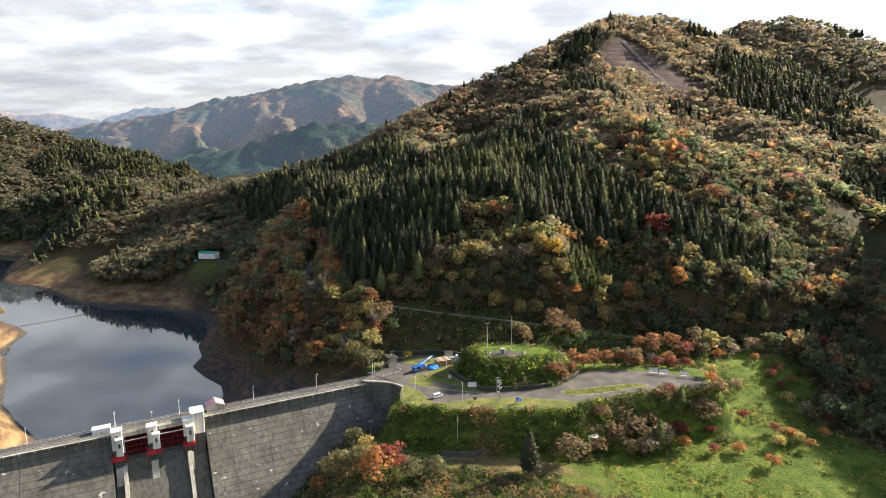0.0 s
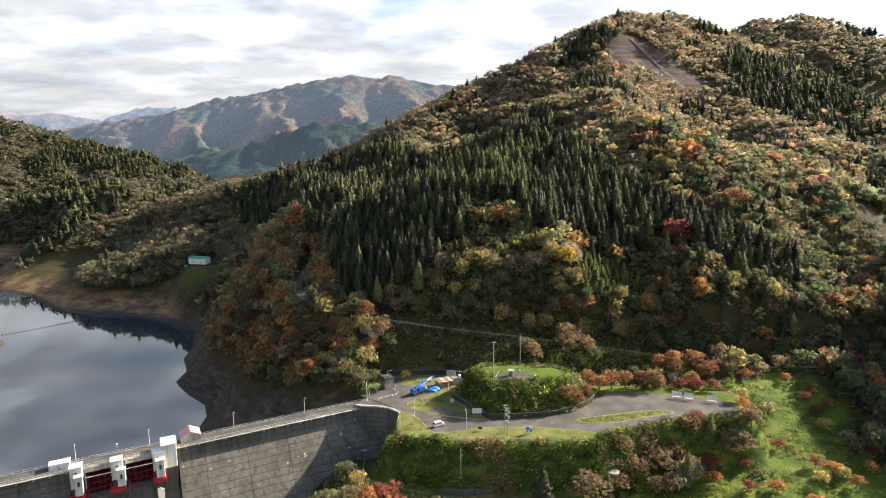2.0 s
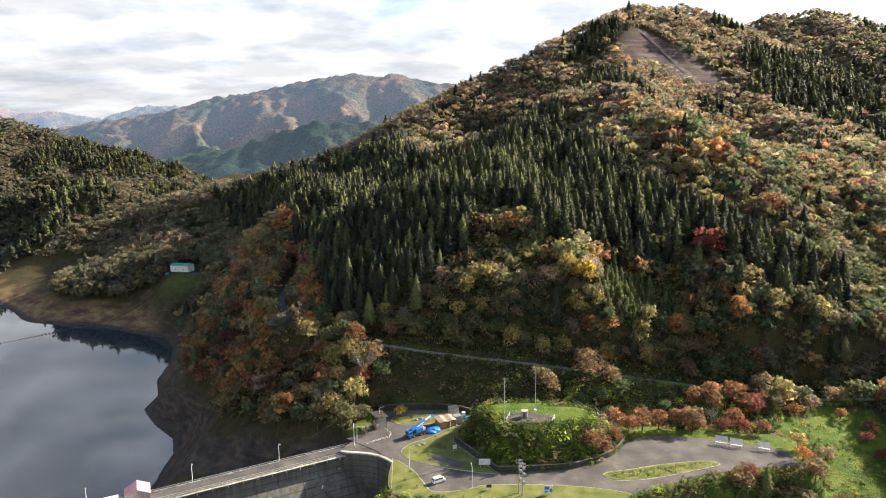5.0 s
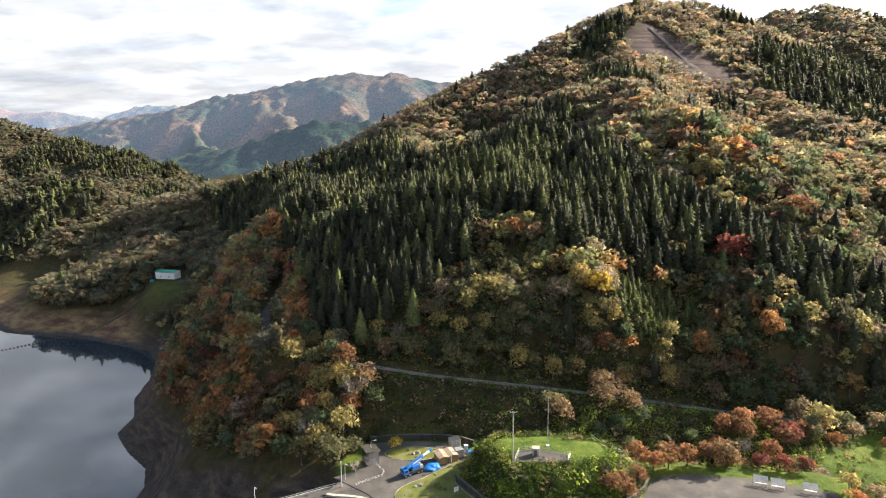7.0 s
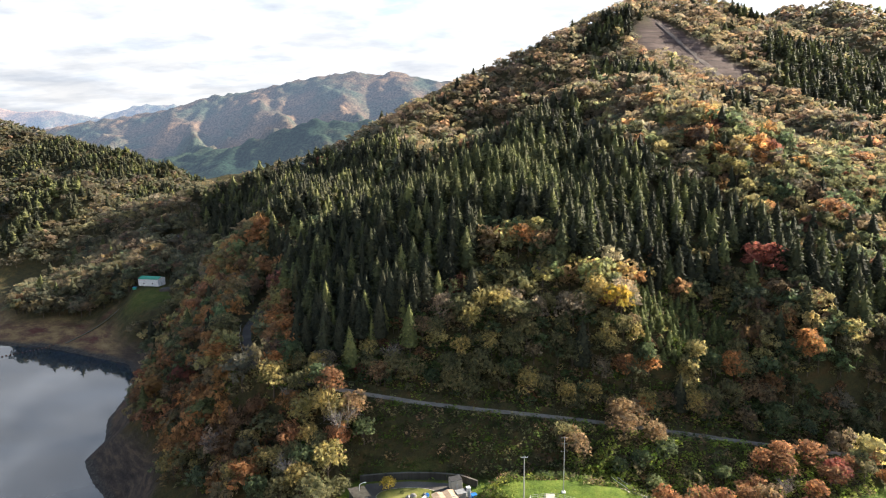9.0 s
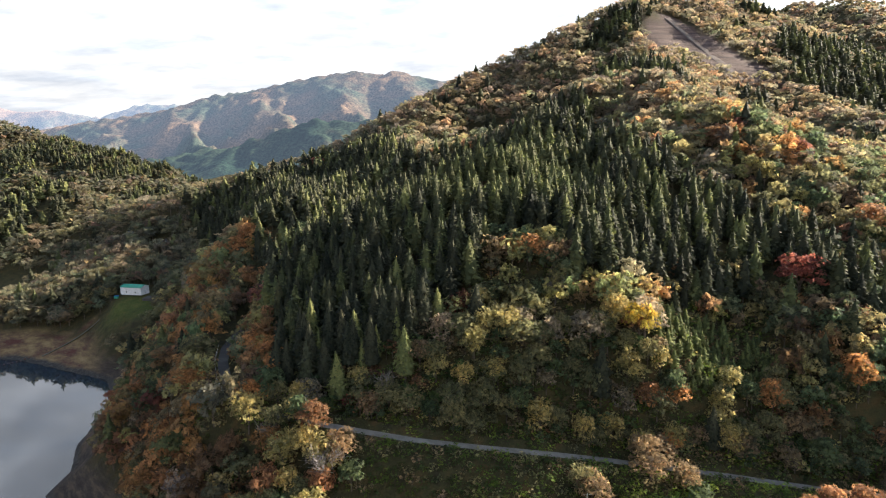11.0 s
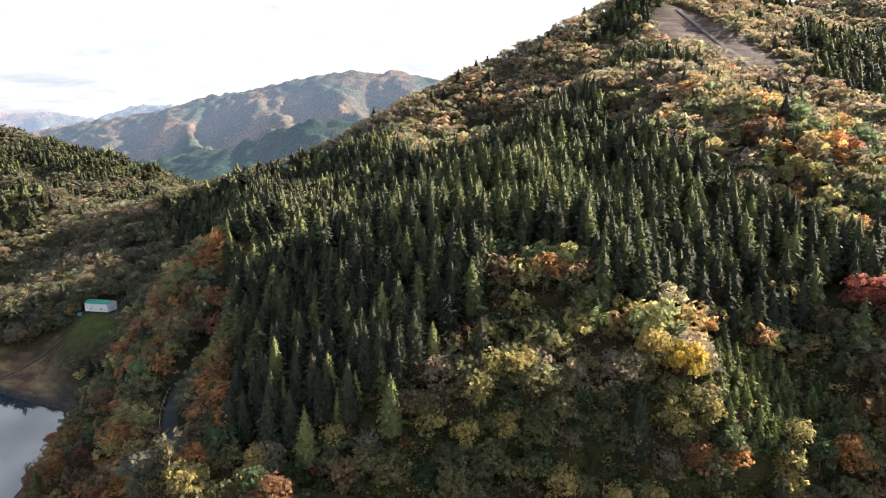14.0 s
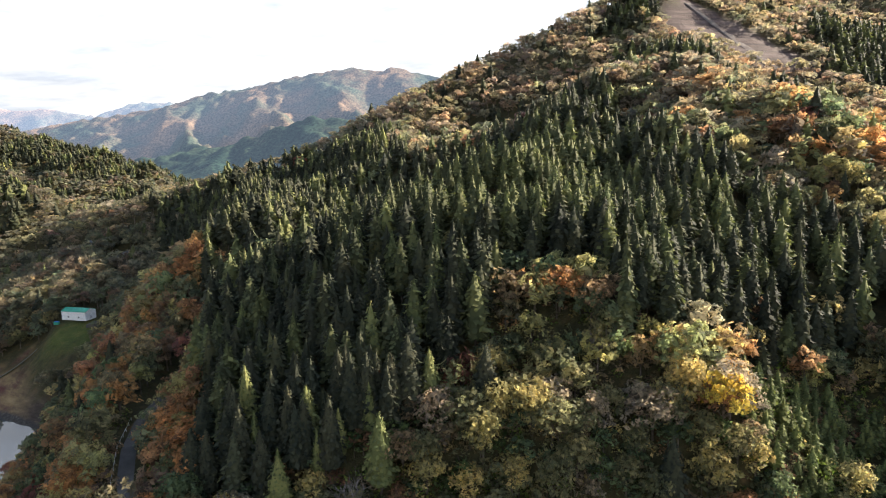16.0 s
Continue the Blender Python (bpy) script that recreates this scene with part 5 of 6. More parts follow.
def wall_line(name, line, z0, z1, thick, material, label, cap=True):
    wall = thing(name, label, "wall", kind="structure")
    for (ax, ay), (bx, by) in zip(line, line[1:]):
        d = Vector((bx - ax, by - ay)).normalized()
        q = Vector((-d.y, d.x)) * thick
        for nm, zz0, zz1, e, mat in (("panel", z0, z1, 0.0, material),) + ((("coping", z1, z1 + 0.15, 0.08, M_WALL),) if cap else ()):
            p = Vector((-d.y, d.x)) * e
            outline = [(ax - p.x, ay - p.y), (bx - p.x, by - p.y), (bx + q.x + p.x, by + q.y + p.y), (ax + q.x + p.x, ay + q.y + p.y)]
            bm = prism(bmesh.new(), outline, zz0, zz1)
            bmesh.ops.recalc_face_normals(bm, faces=bm.faces[:])
            part(nm, bm, mat, wall)
    return wall


M_DARK_WALL = concrete_material("dark_wall_concrete", 0.34, False)
wall_line("retaining_wall", [(1.6, 255), (5.5, 249.2), (10, 242), (14.6, 234.6), (24, 234.9), (33, 235.6), (40, 237), (46, 239.6), (51.5, 243.2), (56, 247.6), (60, 254)], 26.0, 28.1, 0.4, M_DARK_WALL, "dark concrete retaining wall under the knoll")
wall_line("retaining_wall", [(-27, 278.6), (-20, 279.8), (-12, 280.3), (-4, 280.0), (3, 278.8), (8, 275.5)], 26.0, 28.6, 0.4, M_DARK_WALL, "dark concrete retaining wall behind the terrace")
wall_line("retaining_wall", [(-2, 207.2), (5, 206.2), (12, 206.6), (16, 208.2)], 11.5, 14.6, 0.5, M_WALL, "weathered concrete wall at the foot of the slope")


def railing(name, line, high, z, gap, material, label, rails=2):
    fence = thing(name, label, "fence", kind="")
    count = 0
    for (ax, ay), (bx, by) in zip(line, line[1:]):
        n = max(1, int(math.hypot(bx - ax, by - ay) / gap))
        for k in range(n):
            x, y = ax + (bx - ax) * k / n, ay + (by - ay) * k / n
            zz = z if z is not None else ground_at(x, y)
            part("post", tube(bmesh.new(), (x, y, zz - 0.2), (x, y, zz + high), 0.05, 0.05, 6), material, fence)
        za, zb = ((z, z) if z is not None else (ground_at(ax, ay), ground_at(bx, by)))
        for r in range(rails):
            h = high * (1 - r * 0.45) - 0.03
            part("rail", tube(bmesh.new(), (ax, ay, za + h), (bx, by, zb + h), 0.035, 0.035, 6), material, fence)
    return fence


railing("fence", [(-18.2, 241), (-16.9, 223.1), (-8, 220.4), (2, 217.9), (13, 217.5), (19, 218.5)], 1.1, 26.6, 3.0, M_STEEL, "thin grey steel fence along the edge of the lawn")
railing("fence", [(19.5, 217.4), (34, 217.2), (49, 217)], 1.0, 26.6, 3.5, M_STEEL, "thin grey steel fence along the verge")
railing("guard_rail", [(-28, 252.3), (-20.8, 257.2), (-20.4, 259.6), (-22, 262), (-24.5, 266)], 0.9, 26.4, 2.0, M_WHITE, "white guard rail at the end of the dam crest", 2)
railing("road_guard", [(-83.6, 345), (-79.5, 330.5), (-73.3, 316.5), (-66.5, 305.5), (-57, 297.8)], 0.9, None, 3.0, M_WHITE, "white guard rail along the lake road", 1)
railing("path_fence", [(-36.7, 242.5), (-31.9, 238.1), (-30.1, 222), (-27.9, 215.1), (-18, 210.4), (-4.4, 205), (10, 202.5)], 1.1, None, 2.5, M_STEEL, "grey steel fence along the lower path")

for x, y, turn in ((-12.6, 237.3, 20), (6.7, 225.8, 100), (-25.2, 266.6, 20), (-32.2, 252.0, 100)):
    street_lamp(pose(x, y, 26.4, 0, 0, turn), 7.0, 1.3, "slender white street lamp beside the terrace road")
gate_lamp = street_lamp(pose(0.5, 262.5, 26.5, 0, 0, 0), 5.4, 0.5, "thin grey lamp post on the lawn")


def van():
    ob = thing("van", "white minivan parked at the edge of the road", "car", pose(-3.3, 228.9, 26.47, 0, 0, 31))
    outline = [(-2.1, 0.35), (-2.15, 0.9), (-2.05, 1.15), (-1.8, 1.78), (-1.6, 1.86), (0.7, 1.86), (0.95, 1.78), (1.45, 1.12), (2.05, 0.92), (2.15, 0.6), (2.1, 0.35)]
    bm = bmesh.new()
    sides = []
    for y, k in ((-0.84, 1), (0.84, 1)):
        sides.append([bm.verts.new((x, y * (1 if z < 1.2 else 0.9), z)) for x, z in outline])
    n = len(outline)
    bm.faces.new(sides[0]), bm.faces.new(sides[1][::-1])
    for i in range(n):
        bm.faces.new((sides[0][i], sides[1][i], sides[1][(i + 1) % n], sides[0][(i + 1) % n]))
    bmesh.ops.recalc_face_normals(bm, faces=bm.faces[:])
    bmesh.ops.bevel(bm, geom=bm.edges[:], offset=0.05, segments=2, affect="EDGES")
    part("body", bm, M_WHITE, ob)
    for side in (-1, 1):
        for x0, x1 in ((-1.75, -0.75), (-0.65, 0.3), (0.38, 1.0)):
            part("side_window", boxed(x0, side * 0.81 - 0.02, 1.2, x1, side * 0.81 + 0.02, 1.68, bevel=0.015), M_GLASS, ob)
    bm = bmesh.new()
    q = [bm.verts.new(p) for p in ((1.50, -0.7, 1.14), (1.50, 0.7, 1.14), (0.99, 0.66, 1.76), (0.99, -0.66, 1.76))]
    bm.faces.new(q)
    bmesh.ops.solidify(bm, geom=bm.faces[:], thickness=-0.03)
    part("windscreen", bm, M_GLASS, ob)
    part("rear_window", boxed(-2.02, -0.66, 1.22, -1.9, 0.66, 1.68, bevel=0.02), M_GLASS, ob)
    for x in (-1.35, 1.35):
        for y in (-0.80, 0.80):
            w = part("wheel", tube(bmesh.new(), (x, y - 0.1, 0.32), (x, y + 0.1, 0.32), 0.32, 0.32, 14), M_RUBBER, ob)
            part("rim", tube(bmesh.new(), (x, y - 0.11, 0.32), (x, y + 0.11, 0.32), 0.19, 0.19, 10), M_STEEL, w)
    for y in (-0.62, 0.62):
        part("headlight", boxed(2.02, y - 0.17, 0.74, 2.14, y + 0.17, 0.9, bevel=0.02), M_STEEL, ob)
        part("tail_light", boxed(-2.18, y - 0.1, 0.9, -2.06, y + 0.1, 1.3, bevel=0.02), M_RED, ob)


van()


def crane_truck():
    ob = thing("crane_truck", "blue mobile crane truck with its boom lowered", "crane truck", pose(-11.6, 258.9, 26.47, 0, 0, 35))
    part("chassis", boxed(-3.6, -1.15, 0.6, 3.6, 1.15, 1.15, bevel=0.05), M_DARK, ob)
    cab = part("cab", boxed(-3.7, -1.2, 0.9, -2.0, 1.2, 2.6, bevel=0.12), M_BLUE, ob, "blue driving cab")
    part("windscreen", boxed(-3.74, -1.0, 1.7, -3.66, 1.0, 2.4), M_GLASS, cab)
    for y in (-1.2, 1.2):
        part("side_window", boxed(-3.3, y - 0.03, 1.7, -2.3, y + 0.03, 2.35), M_GLASS, cab)
    part("deck", boxed(-1.9, -1.2, 1.15, 3.6, 1.2, 1.45, bevel=0.04), M_DARK, ob)
    house = part("crane_house", boxed(-0.6, -1.1, 1.45, 2.4, 0.2, 2.9, bevel=0.1), M_BLUE, ob)
    part("counterweight", boxed(2.2, -1.15, 1.5, 3.3, 1.15, 2.5, bevel=0.08), M_STEEL, house)
    part("crane_cab", boxed(-0.6, 0.3, 1.45, 1.0, 1.15, 3.0, bevel=0.1), M_STEEL, house)
    bm = extrude_profile(bmesh.new(), [(-0.4, -0.4), (0.4, -0.4), (0.4, 0.4), (-0.4, 0.4)], (-1.5, 0), (5.0, 0))
    boom = part("boom", bm, M_BLUE, ob, "blue telescopic boom")
    boom.matrix_local = pose(-0.8, -0.3, 3.2, 0, -14, 8)
    part("boom_section", boxed(5.0, -0.28, -0.28, 8.2, 0.28, 0.28, bevel=0.03), M_WHITE, boom)
    part("boom_head", boxed(8.0, -0.35, -0.55, 8.7, 0.35, 0.4, bevel=0.05), M_BLUE, boom)
    part("letter_bars", boxed(0.8, -0.44, -0.15, 4.2, -0.41, 0.15), M_WHITE, boom)
    part("lift_cylinder", tube(bmesh.new(), (0.4, -0.3, 1.6), (3.0, -0.05, 3.6), 0.14), M_STEEL, ob)
    for x in (-2.9, -1.3, 1.4, 2.8):
        for y in (-1.0, 1.0):
            w = part("wheel", tube(bmesh.new(), (x, y - 0.18, 0.5), (x, y + 0.18, 0.5), 0.5, 0.5, 14), M_RUBBER, ob)
            part("rim", tube(bmesh.new(), (x, y - 0.2, 0.5), (x, y + 0.2, 0.5), 0.26, 0.26, 10), M_STEEL, w)
    for x in (-1.9, 3.5):
        for y in (-1.6, 1.6):
            part("outrigger", boxed(x - 0.12, min(0, y), 0.7, x + 0.12, max(0, y), 0.95), M_BLUE, ob)


crane_truck()

heap = bmesh.new()
bmesh.ops.create_icosphere(heap, subdivisions=4, radius=1.0)
for v in heap.verts:
    p = v.co
    k = 1 + 0.22 * noise.noise(p * 1.7) + 0.08 * noise.noise(p * 5.0)
    v.co = Vector((p.x * 2.7 * k, p.y * 1.9 * k, max(p.z, -0.15) * 1.35 * k))
tagged(part("sheeted_heap", heap, M_SHEET), "heap of material under a bright blue tarpaulin", "tarpaulin").matrix_world = pose(-5.4, 262.3, 26.6, 0, 0, 30)

for k, (dx, dy) in enumerate(((-1.5, -0.6), (1.5, 0.6))):
    shed = gabled("site_hut", "tan wooden site hut with a rusty sheet roof", "shed", pose(-1.3 + dx, 267.2 + dy, 26.46, 0, 0, 112), (5.0, 3.0), M_WOOD, M_TAN_ROOF, 2.4, 2.75, True, "site huts")
for x, y, w, d, h, m, label in ((3.0, 269.5, 2.6, 2.2, 2.5, M_STEEL, "pale grey steel cabinet beside the site huts"), (5.3, 270.9, 1.0, 1.0, 3.0, M_WHITE, "tall white cabinet beside the site huts"),
                                (6.8, 269.4, 1.5, 1.3, 1.7, M_BLUE, "blue plastic tank on the ground"), (1.6, 275.6, 3.4, 2.6, 3.0, M_CONCRETE, "small grey building at the foot of the bank")):
    ob = thing("cabinet" if h < 3 else "kiosk", label, "cabinet", pose(x, y, 26.46, 0, 0, 20))
    part("body", boxed(-w / 2, -d / 2, 0, w / 2, d / 2, h, bevel=0.06), m, ob)
    part("top", boxed(-w / 2 - 0.1, -d / 2 - 0.1, h, w / 2 + 0.1, d / 2 + 0.1, h + 0.12, bevel=0.03), M_DARK if w > 3 else m, ob)
    part("door", boxed(-0.4, -d / 2 - 0.04, 0.1, 0.4, -d / 2 - 0.003, min(2.0, h - 0.2)), M_STEEL, ob)
bags = thing("stacked_bags", "pale sacks stacked beside the tarpaulin heap", "sacks", pose(-3.2, 265.2, 26.46, 0, 0, 30))
for k in range(6):
    part("sack", boxed(-1.0 + (k % 3) * 0.75, -0.3, (k // 3) * 0.32, -0.35 + (k % 3) * 0.75, 0.4, 0.34 + (k // 3) * 0.32, bevel=0.12), M_CONCRETE, bags)

hut = thing("valve_hut", "dark hut with a pale front and a lean-to grey roof", "hut", pose(-25.4, 266.2, 26.46, 0, 0, 28))
part("walls", boxed(-2.0, -2.4, -2, 2.0, 2.4, 4.3), M_DARK, hut)
part("front", boxed(-1.85, -2.52, 0, 1.85, -2.403, 4.2), M_CONCRETE, hut, "pale front wall")
bm = bmesh.new()
q = [bm.verts.new(p) for p in ((-2.4, -3.2, 5.0), (2.4, -3.2, 4.5), (2.4, 2.7, 4.5), (-2.4, 2.7, 5.0))]
bm.faces.new(q)
bmesh.ops.solidify(bm, geom=bm.faces[:], thickness=0.2)
part("roof", bm, M_WALL, hut, "grey lean-to roof")
part("roof_infill", boxed(-1.98, -2.38, 4.3, 1.98, 2.38, 4.45), M_DARK, hut)
part("door", boxed(-0.6, -2.58, 0, 0.6, -2.523, 2.2), M_STEEL, hut)


def board(m, w, h, leg, label, face, bars=()):
    ob = thing("sign_board", label, "sign", m)
    part("panel", boxed(-w / 2, -0.05, leg, w / 2, 0.05, leg + h, bevel=0.02), face, ob)
    for x in (-w * 0.35, w * 0.35):
        part("leg", boxed(x - 0.06, -0.05, -0.2, x + 0.06, 0.05, leg), M_STEEL, ob)
    for x0, x1, z0, z1, mat in bars:
        part("bar", boxed(x0, -0.075, z0, x1, -0.053, z1), mat, ob)


board(pose(11, 237, 26.6, 0, 0, 0), 3.6, 2.0, 0.9, "large white notice board on the lawn", M_WHITE, [(-1.5, 1.5, 2.5, 2.65, M_STEEL), (-1.5, 0.9, 2.1, 2.2, M_STEEL), (-1.5, 1.2, 1.7, 1.8, M_STEEL)])
board(pose(28.4, 221.8, 26.6, 0, 0, 4), 2.6, 2.2, 0.6, "blue and white map board on the verge", M_WHITE,
      [(-1.1, 0.2, 1.6, 2.6, M_BLUE), (0.4, 1.1, 0.9, 1.9, M_BLUE), (-1.0, -0.2, 0.8, 1.3, M_BLUE)])
board(pose(1.8, 247.5, 26.6, 0, 0, 30), 1.5, 1.4, 0.8, "small pale notice board on the lawn", M_WHITE, [(-0.5, 0.5, 1.6, 1.75, M_STEEL)])
board(pose(11.5, 224.5, 26.6, 0, 0, 0), 1.5, 0.9, 0.7, "dark notice panel on the verge", M_DARK)


def shelter(x, y, turn):
    ob = thing("market_stall", "low grey-roofed stall standing in the car park", "stall", pose(x, y, 26.46, 0, 0, turn), "stalls in the car park")
    bm = bmesh.new()
    q = [bm.verts.new(p) for p in ((-1.9, -1.1, 1.5), (1.9, -1.1, 1.5), (1.9, 1.0, 2.4), (-1.9, 1.0, 2.4))]
    bm.faces.new(q)
    bmesh.ops.solidify(bm, geom=bm.faces[:], thickness=0.1)
    part("roof", bm, M_STEEL, ob, "sloping grey sheet roof")
    for px in (-1.7, 1.7):
        part("post", boxed(px - 0.06, -1.0, -0.1, px + 0.06, -0.88, 1.5), M_WHITE, ob)
        part("post", boxed(px - 0.06, 0.75, -0.1, px + 0.06, 0.87, 2.3), M_WHITE, ob)
    part("counter", boxed(-1.7, -0.9, 0.75, 1.7, -0.4, 0.83), M_WHITE, ob)


for x, y in ((91.5, 251.6), (95.6, 249.8), (103.6, 247.4)):
    shelter(x, y, -22)


def utility_pole(x, y, z, high, label, arms=1, boxes=False):
    ob = thing("utility_pole", label, "utility pole", pose(x, y, z))
    part("pole", tube(bmesh.new(), (0, 0, -1), (0, 0, high), 0.2, 0.12, 10), M_CONCRETE, ob)
    for k in range(arms):
        arm = part("cross_arm", boxed(-0.9, -0.06, high - 0.5 - 0.9 * k, 0.9, 0.06, high - 0.38 - 0.9 * k), M_STEEL, ob)
        for u in (-0.8, -0.3, 0.3, 0.8):
            part("insulator", tube(bmesh.new(), (u, 0, high - 0.4 - 0.9 * k), (u, 0, high - 0.1 - 0.9 * k), 0.07, 0.05, 8), M_WHITE, arm)
    if boxes:
        for k, zz in enumerate((high * 0.6, high * 0.35, high * 0.78)):
            part("pole_box", boxed(0.15, -0.25, zz, 0.75, 0.25, zz + 0.9, bevel=0.05), M_STEEL, ob)
    return ob


utility_pole(18.0, 246.6, ground_at(18.0, 246.6), 52.3 - ground_at(18.0, 246.6), "tall grey concrete utility pole beside the knoll", 1)
utility_pole(20.1, 222.9, 26.6, 10.6, "concrete utility pole on the verge with transformers", 2, True)
utility_pole(20.9, 221.4, 26.6, 10.2, "second concrete utility pole standing close beside another", 2, True)
utility_pole(4.2, 210.5, ground_at(4.2, 210.5), 10.5, "slim grey pole at the foot of the slope", 0)
mast = thing("radio_mast", "thin grey radio mast on the grassed knoll", "mast", pose(29.4, 255.8, ground_at(29.4, 255.8)))
part("foot", boxed(-0.5, -0.5, -0.3, 0.5, 0.5, 0.25, bevel=0.05), M_WHITE, mast)
part("pole", tube(bmesh.new(), (0, 0, 0), (0, 0, 15.5), 0.14, 0.08, 8), M_STEEL, mast)
for z in (11.5, 13.5, 15.2):
    part("aerial", tube(bmesh.new(), (-0.9, 0, z), (0.9, 0, z), 0.035, 0.035, 6), M_STEEL, mast)

# the paved pad on top of the knoll
KZ = DECK + 10.6
flat_piece("knoll_pad", [(18.5, 246.5), (33.5, 246.0), (35, 250.0), (26, 253.8), (20.5, 252.8)], KZ - 0.5, KZ + 0.06, M_ASPHALT, "grey paved pad on top of the knoll", "pavement")
railing("pad_fence", [(18.5, 246.5), (20.5, 252.8), (26, 253.8), (35, 250.0), (33.5, 246.2)], 1.2, KZ, 1.6, M_STEEL, "grey mesh fence round the knoll pad", 3)
kiosk = thing("equipment_box", "grey metal equipment box on the paved pad", "cabinet", pose(25.0, 250.2, KZ + 0.06, 0, 0, -10))
part("body", boxed(-1.0, -0.9, 0, 1.0, 0.9, 2.3, bevel=0.06), M_STEEL, kiosk)
part("lid", boxed(-1.1, -1.0, 2.3, 1.1, 1.0, 2.45, bevel=0.03), M_CONCRETE, kiosk)
part("door", boxed(-0.4, -0.95, 0.1, 0.4, -0.903, 2.0), M_WALL, kiosk)
stairs = thing("stairs", "concrete steps with steel handrails down the knoll", "stairs", kind="structure")
for k in range(14):
    x, y = 44.0 + 0.55 * k, 261.5 - 0.62 * k
    z = min(KZ, ground_at(x, y) + 0.15)
    part("tread", boxed(x - 0.7, y - 0.35, z - 0.5, x + 0.7, y + 0.35, z), M_CONCRETE, stairs)
for u in (-0.75, 0.75):
    part("handrail", tube(bmesh.new(), (44 + u, 261.5, KZ + 0.9), (51.4 + u, 253.1, ground_at(51.4, 253.1) + 1.1), 0.05, 0.05, 6), M_STEEL, stairs)

tank = thing("water_tank", "short round grey concrete tank in the shrubs", "tank", pose(56.2, 213.5, ground_at(56.2, 213.5)))
part("drum", tube(bmesh.new(), (0, 0, -0.5), (0, 0, 2.6), 1.8, 1.8, 20), M_STEEL, tank)
part("lid", tube(bmesh.new(), (0, 0, 2.6), (0, 0, 2.8), 1.9, 1.9, 20), M_CONCRETE, tank)
outlet = thing("gallery_entrance", "dark gallery entrance hut against the dam", "hut", pose(-33.2, 241.5, ground_at(-33.2, 241.5)))
part("walls", boxed(-1.6, -1.4, -1, 1.6, 1.4, 3.0), M_WALL, outlet)
part("roof", boxed(-1.8, -1.6, 3.0, 1.8, 1.6, 3.25, bevel=0.04), M_CONCRETE, outlet)
part("doorway", boxed(-0.7, -1.46, 0.0, 0.7, -1.403, 2.2), M_DARK, outlet)

# stones and clipped shrubs on the round lawn and the lawns
def boulder(x, y, z, size, seed):
    bm = bmesh.new()
    bmesh.ops.create_icosphere(bm, subdivisions=2, radius=1.0)
    for v in bm.verts:
        v.co *= 1 + 0.28 * noise.noise(v.co * 1.3 + Vector((seed * 7.1, 0, 0)))
        v.co = Vector((v.co.x, v.co.y * 0.8, max(v.co.z, -0.3) * 0.7))
    ob = tagged(part("boulder", bm, M_STONE), "grey garden boulder on the lawn", "rock", "boulders on the lawns")
    ob.matrix_world = Matrix.LocRotScale((x, y, z), Euler((0, 0, seed)), (size, size, size))


for k, (x, y, s) in enumerate(((-10.5, 271.2, 1.1), (-12.0, 270.6, 0.9), (-7.2, 271.8, 0.8), (-9.0, 252.0, 0.9), (-10.2, 251.4, 0.6), (-4.5, 258.0, 0.5), (9, 221, 0.4), (-13.0, 246.8, 0.4))):
    boulder(x, y, 26.64, s, k)

# the store on the far shore
store = gabled("lakeside_store", "long white store with a green roof above the lake", "building", pose(-206, 517, ground_at(-206, 517) + 0.2, 0, 0, -12), (15.5, 7.5), M_WHITE, M_GREEN_ROOF, 4.6, 6.0)
flat_piece("store_yard", [(-197, 508), (-180, 512), (-182, 522), (-197, 521)], ground_at(-190, 515) - 2, ground_at(-190, 515) + 0.6, M_ASPHALT, "dark asphalt yard beside the store", "yard")
box_ = thing("teal_bin", "small teal container beside the store", "container", pose(-216, 512.5, ground_at(-216, 512.5)))
part("body", boxed(-1.2, -0.8, 0, 1.2, 0.8, 1.6, bevel=0.08), M_GREEN_ROOF, box_)
part("lid", boxed(-1.25, -0.85, 1.6, 1.25, 0.85, 1.75, bevel=0.04), M_SHEET, box_)
ramp = [(-226, 510), (-240, 498), (-252, 488)]
road_strip("slipway", ramp, 1.4, 0.15, "narrow concrete boat slipway down the bank", (0.5, -0.6, -0.6), M_WALL)

# the log boom across the water
boom_line = [(-345, 420), (-325, 424), (-306, 440), (-290, 458), (-276, 474), (-262, 487), (-250, 494), (-238, 500)]
boom = thing("log_boom", "long chain of dark floats across the lake", "float chain")
float_mesh = bmesh.new()
bmesh.ops.create_uvsphere(float_mesh, u_segments=8, v_segments=5, radius=0.55)
me_float = bpy.data.meshes.new("float")
float_mesh.to_mesh(me_float)
float_mesh.free()
me_float.materials.append(worn("float_plastic", (0.08, 0.045, 0.03), (0.16, 0.07, 0.04), 0.8, 0.7))
for (ax, ay), (bx, by) in zip(boom_line, boom_line[1:]):
    n = int(math.hypot(bx - ax, by - ay) / 2.1)
    for k in range(n):
        x, y = ax + (bx - ax) * k / n, ay + (by - ay) * k / n
        ob = new("float", me_float)
        ob.parent = boom
        ob.matrix_local = pose(x, y, max(0.12, ground_at(x, y) + 0.3), 0, 0, 0)

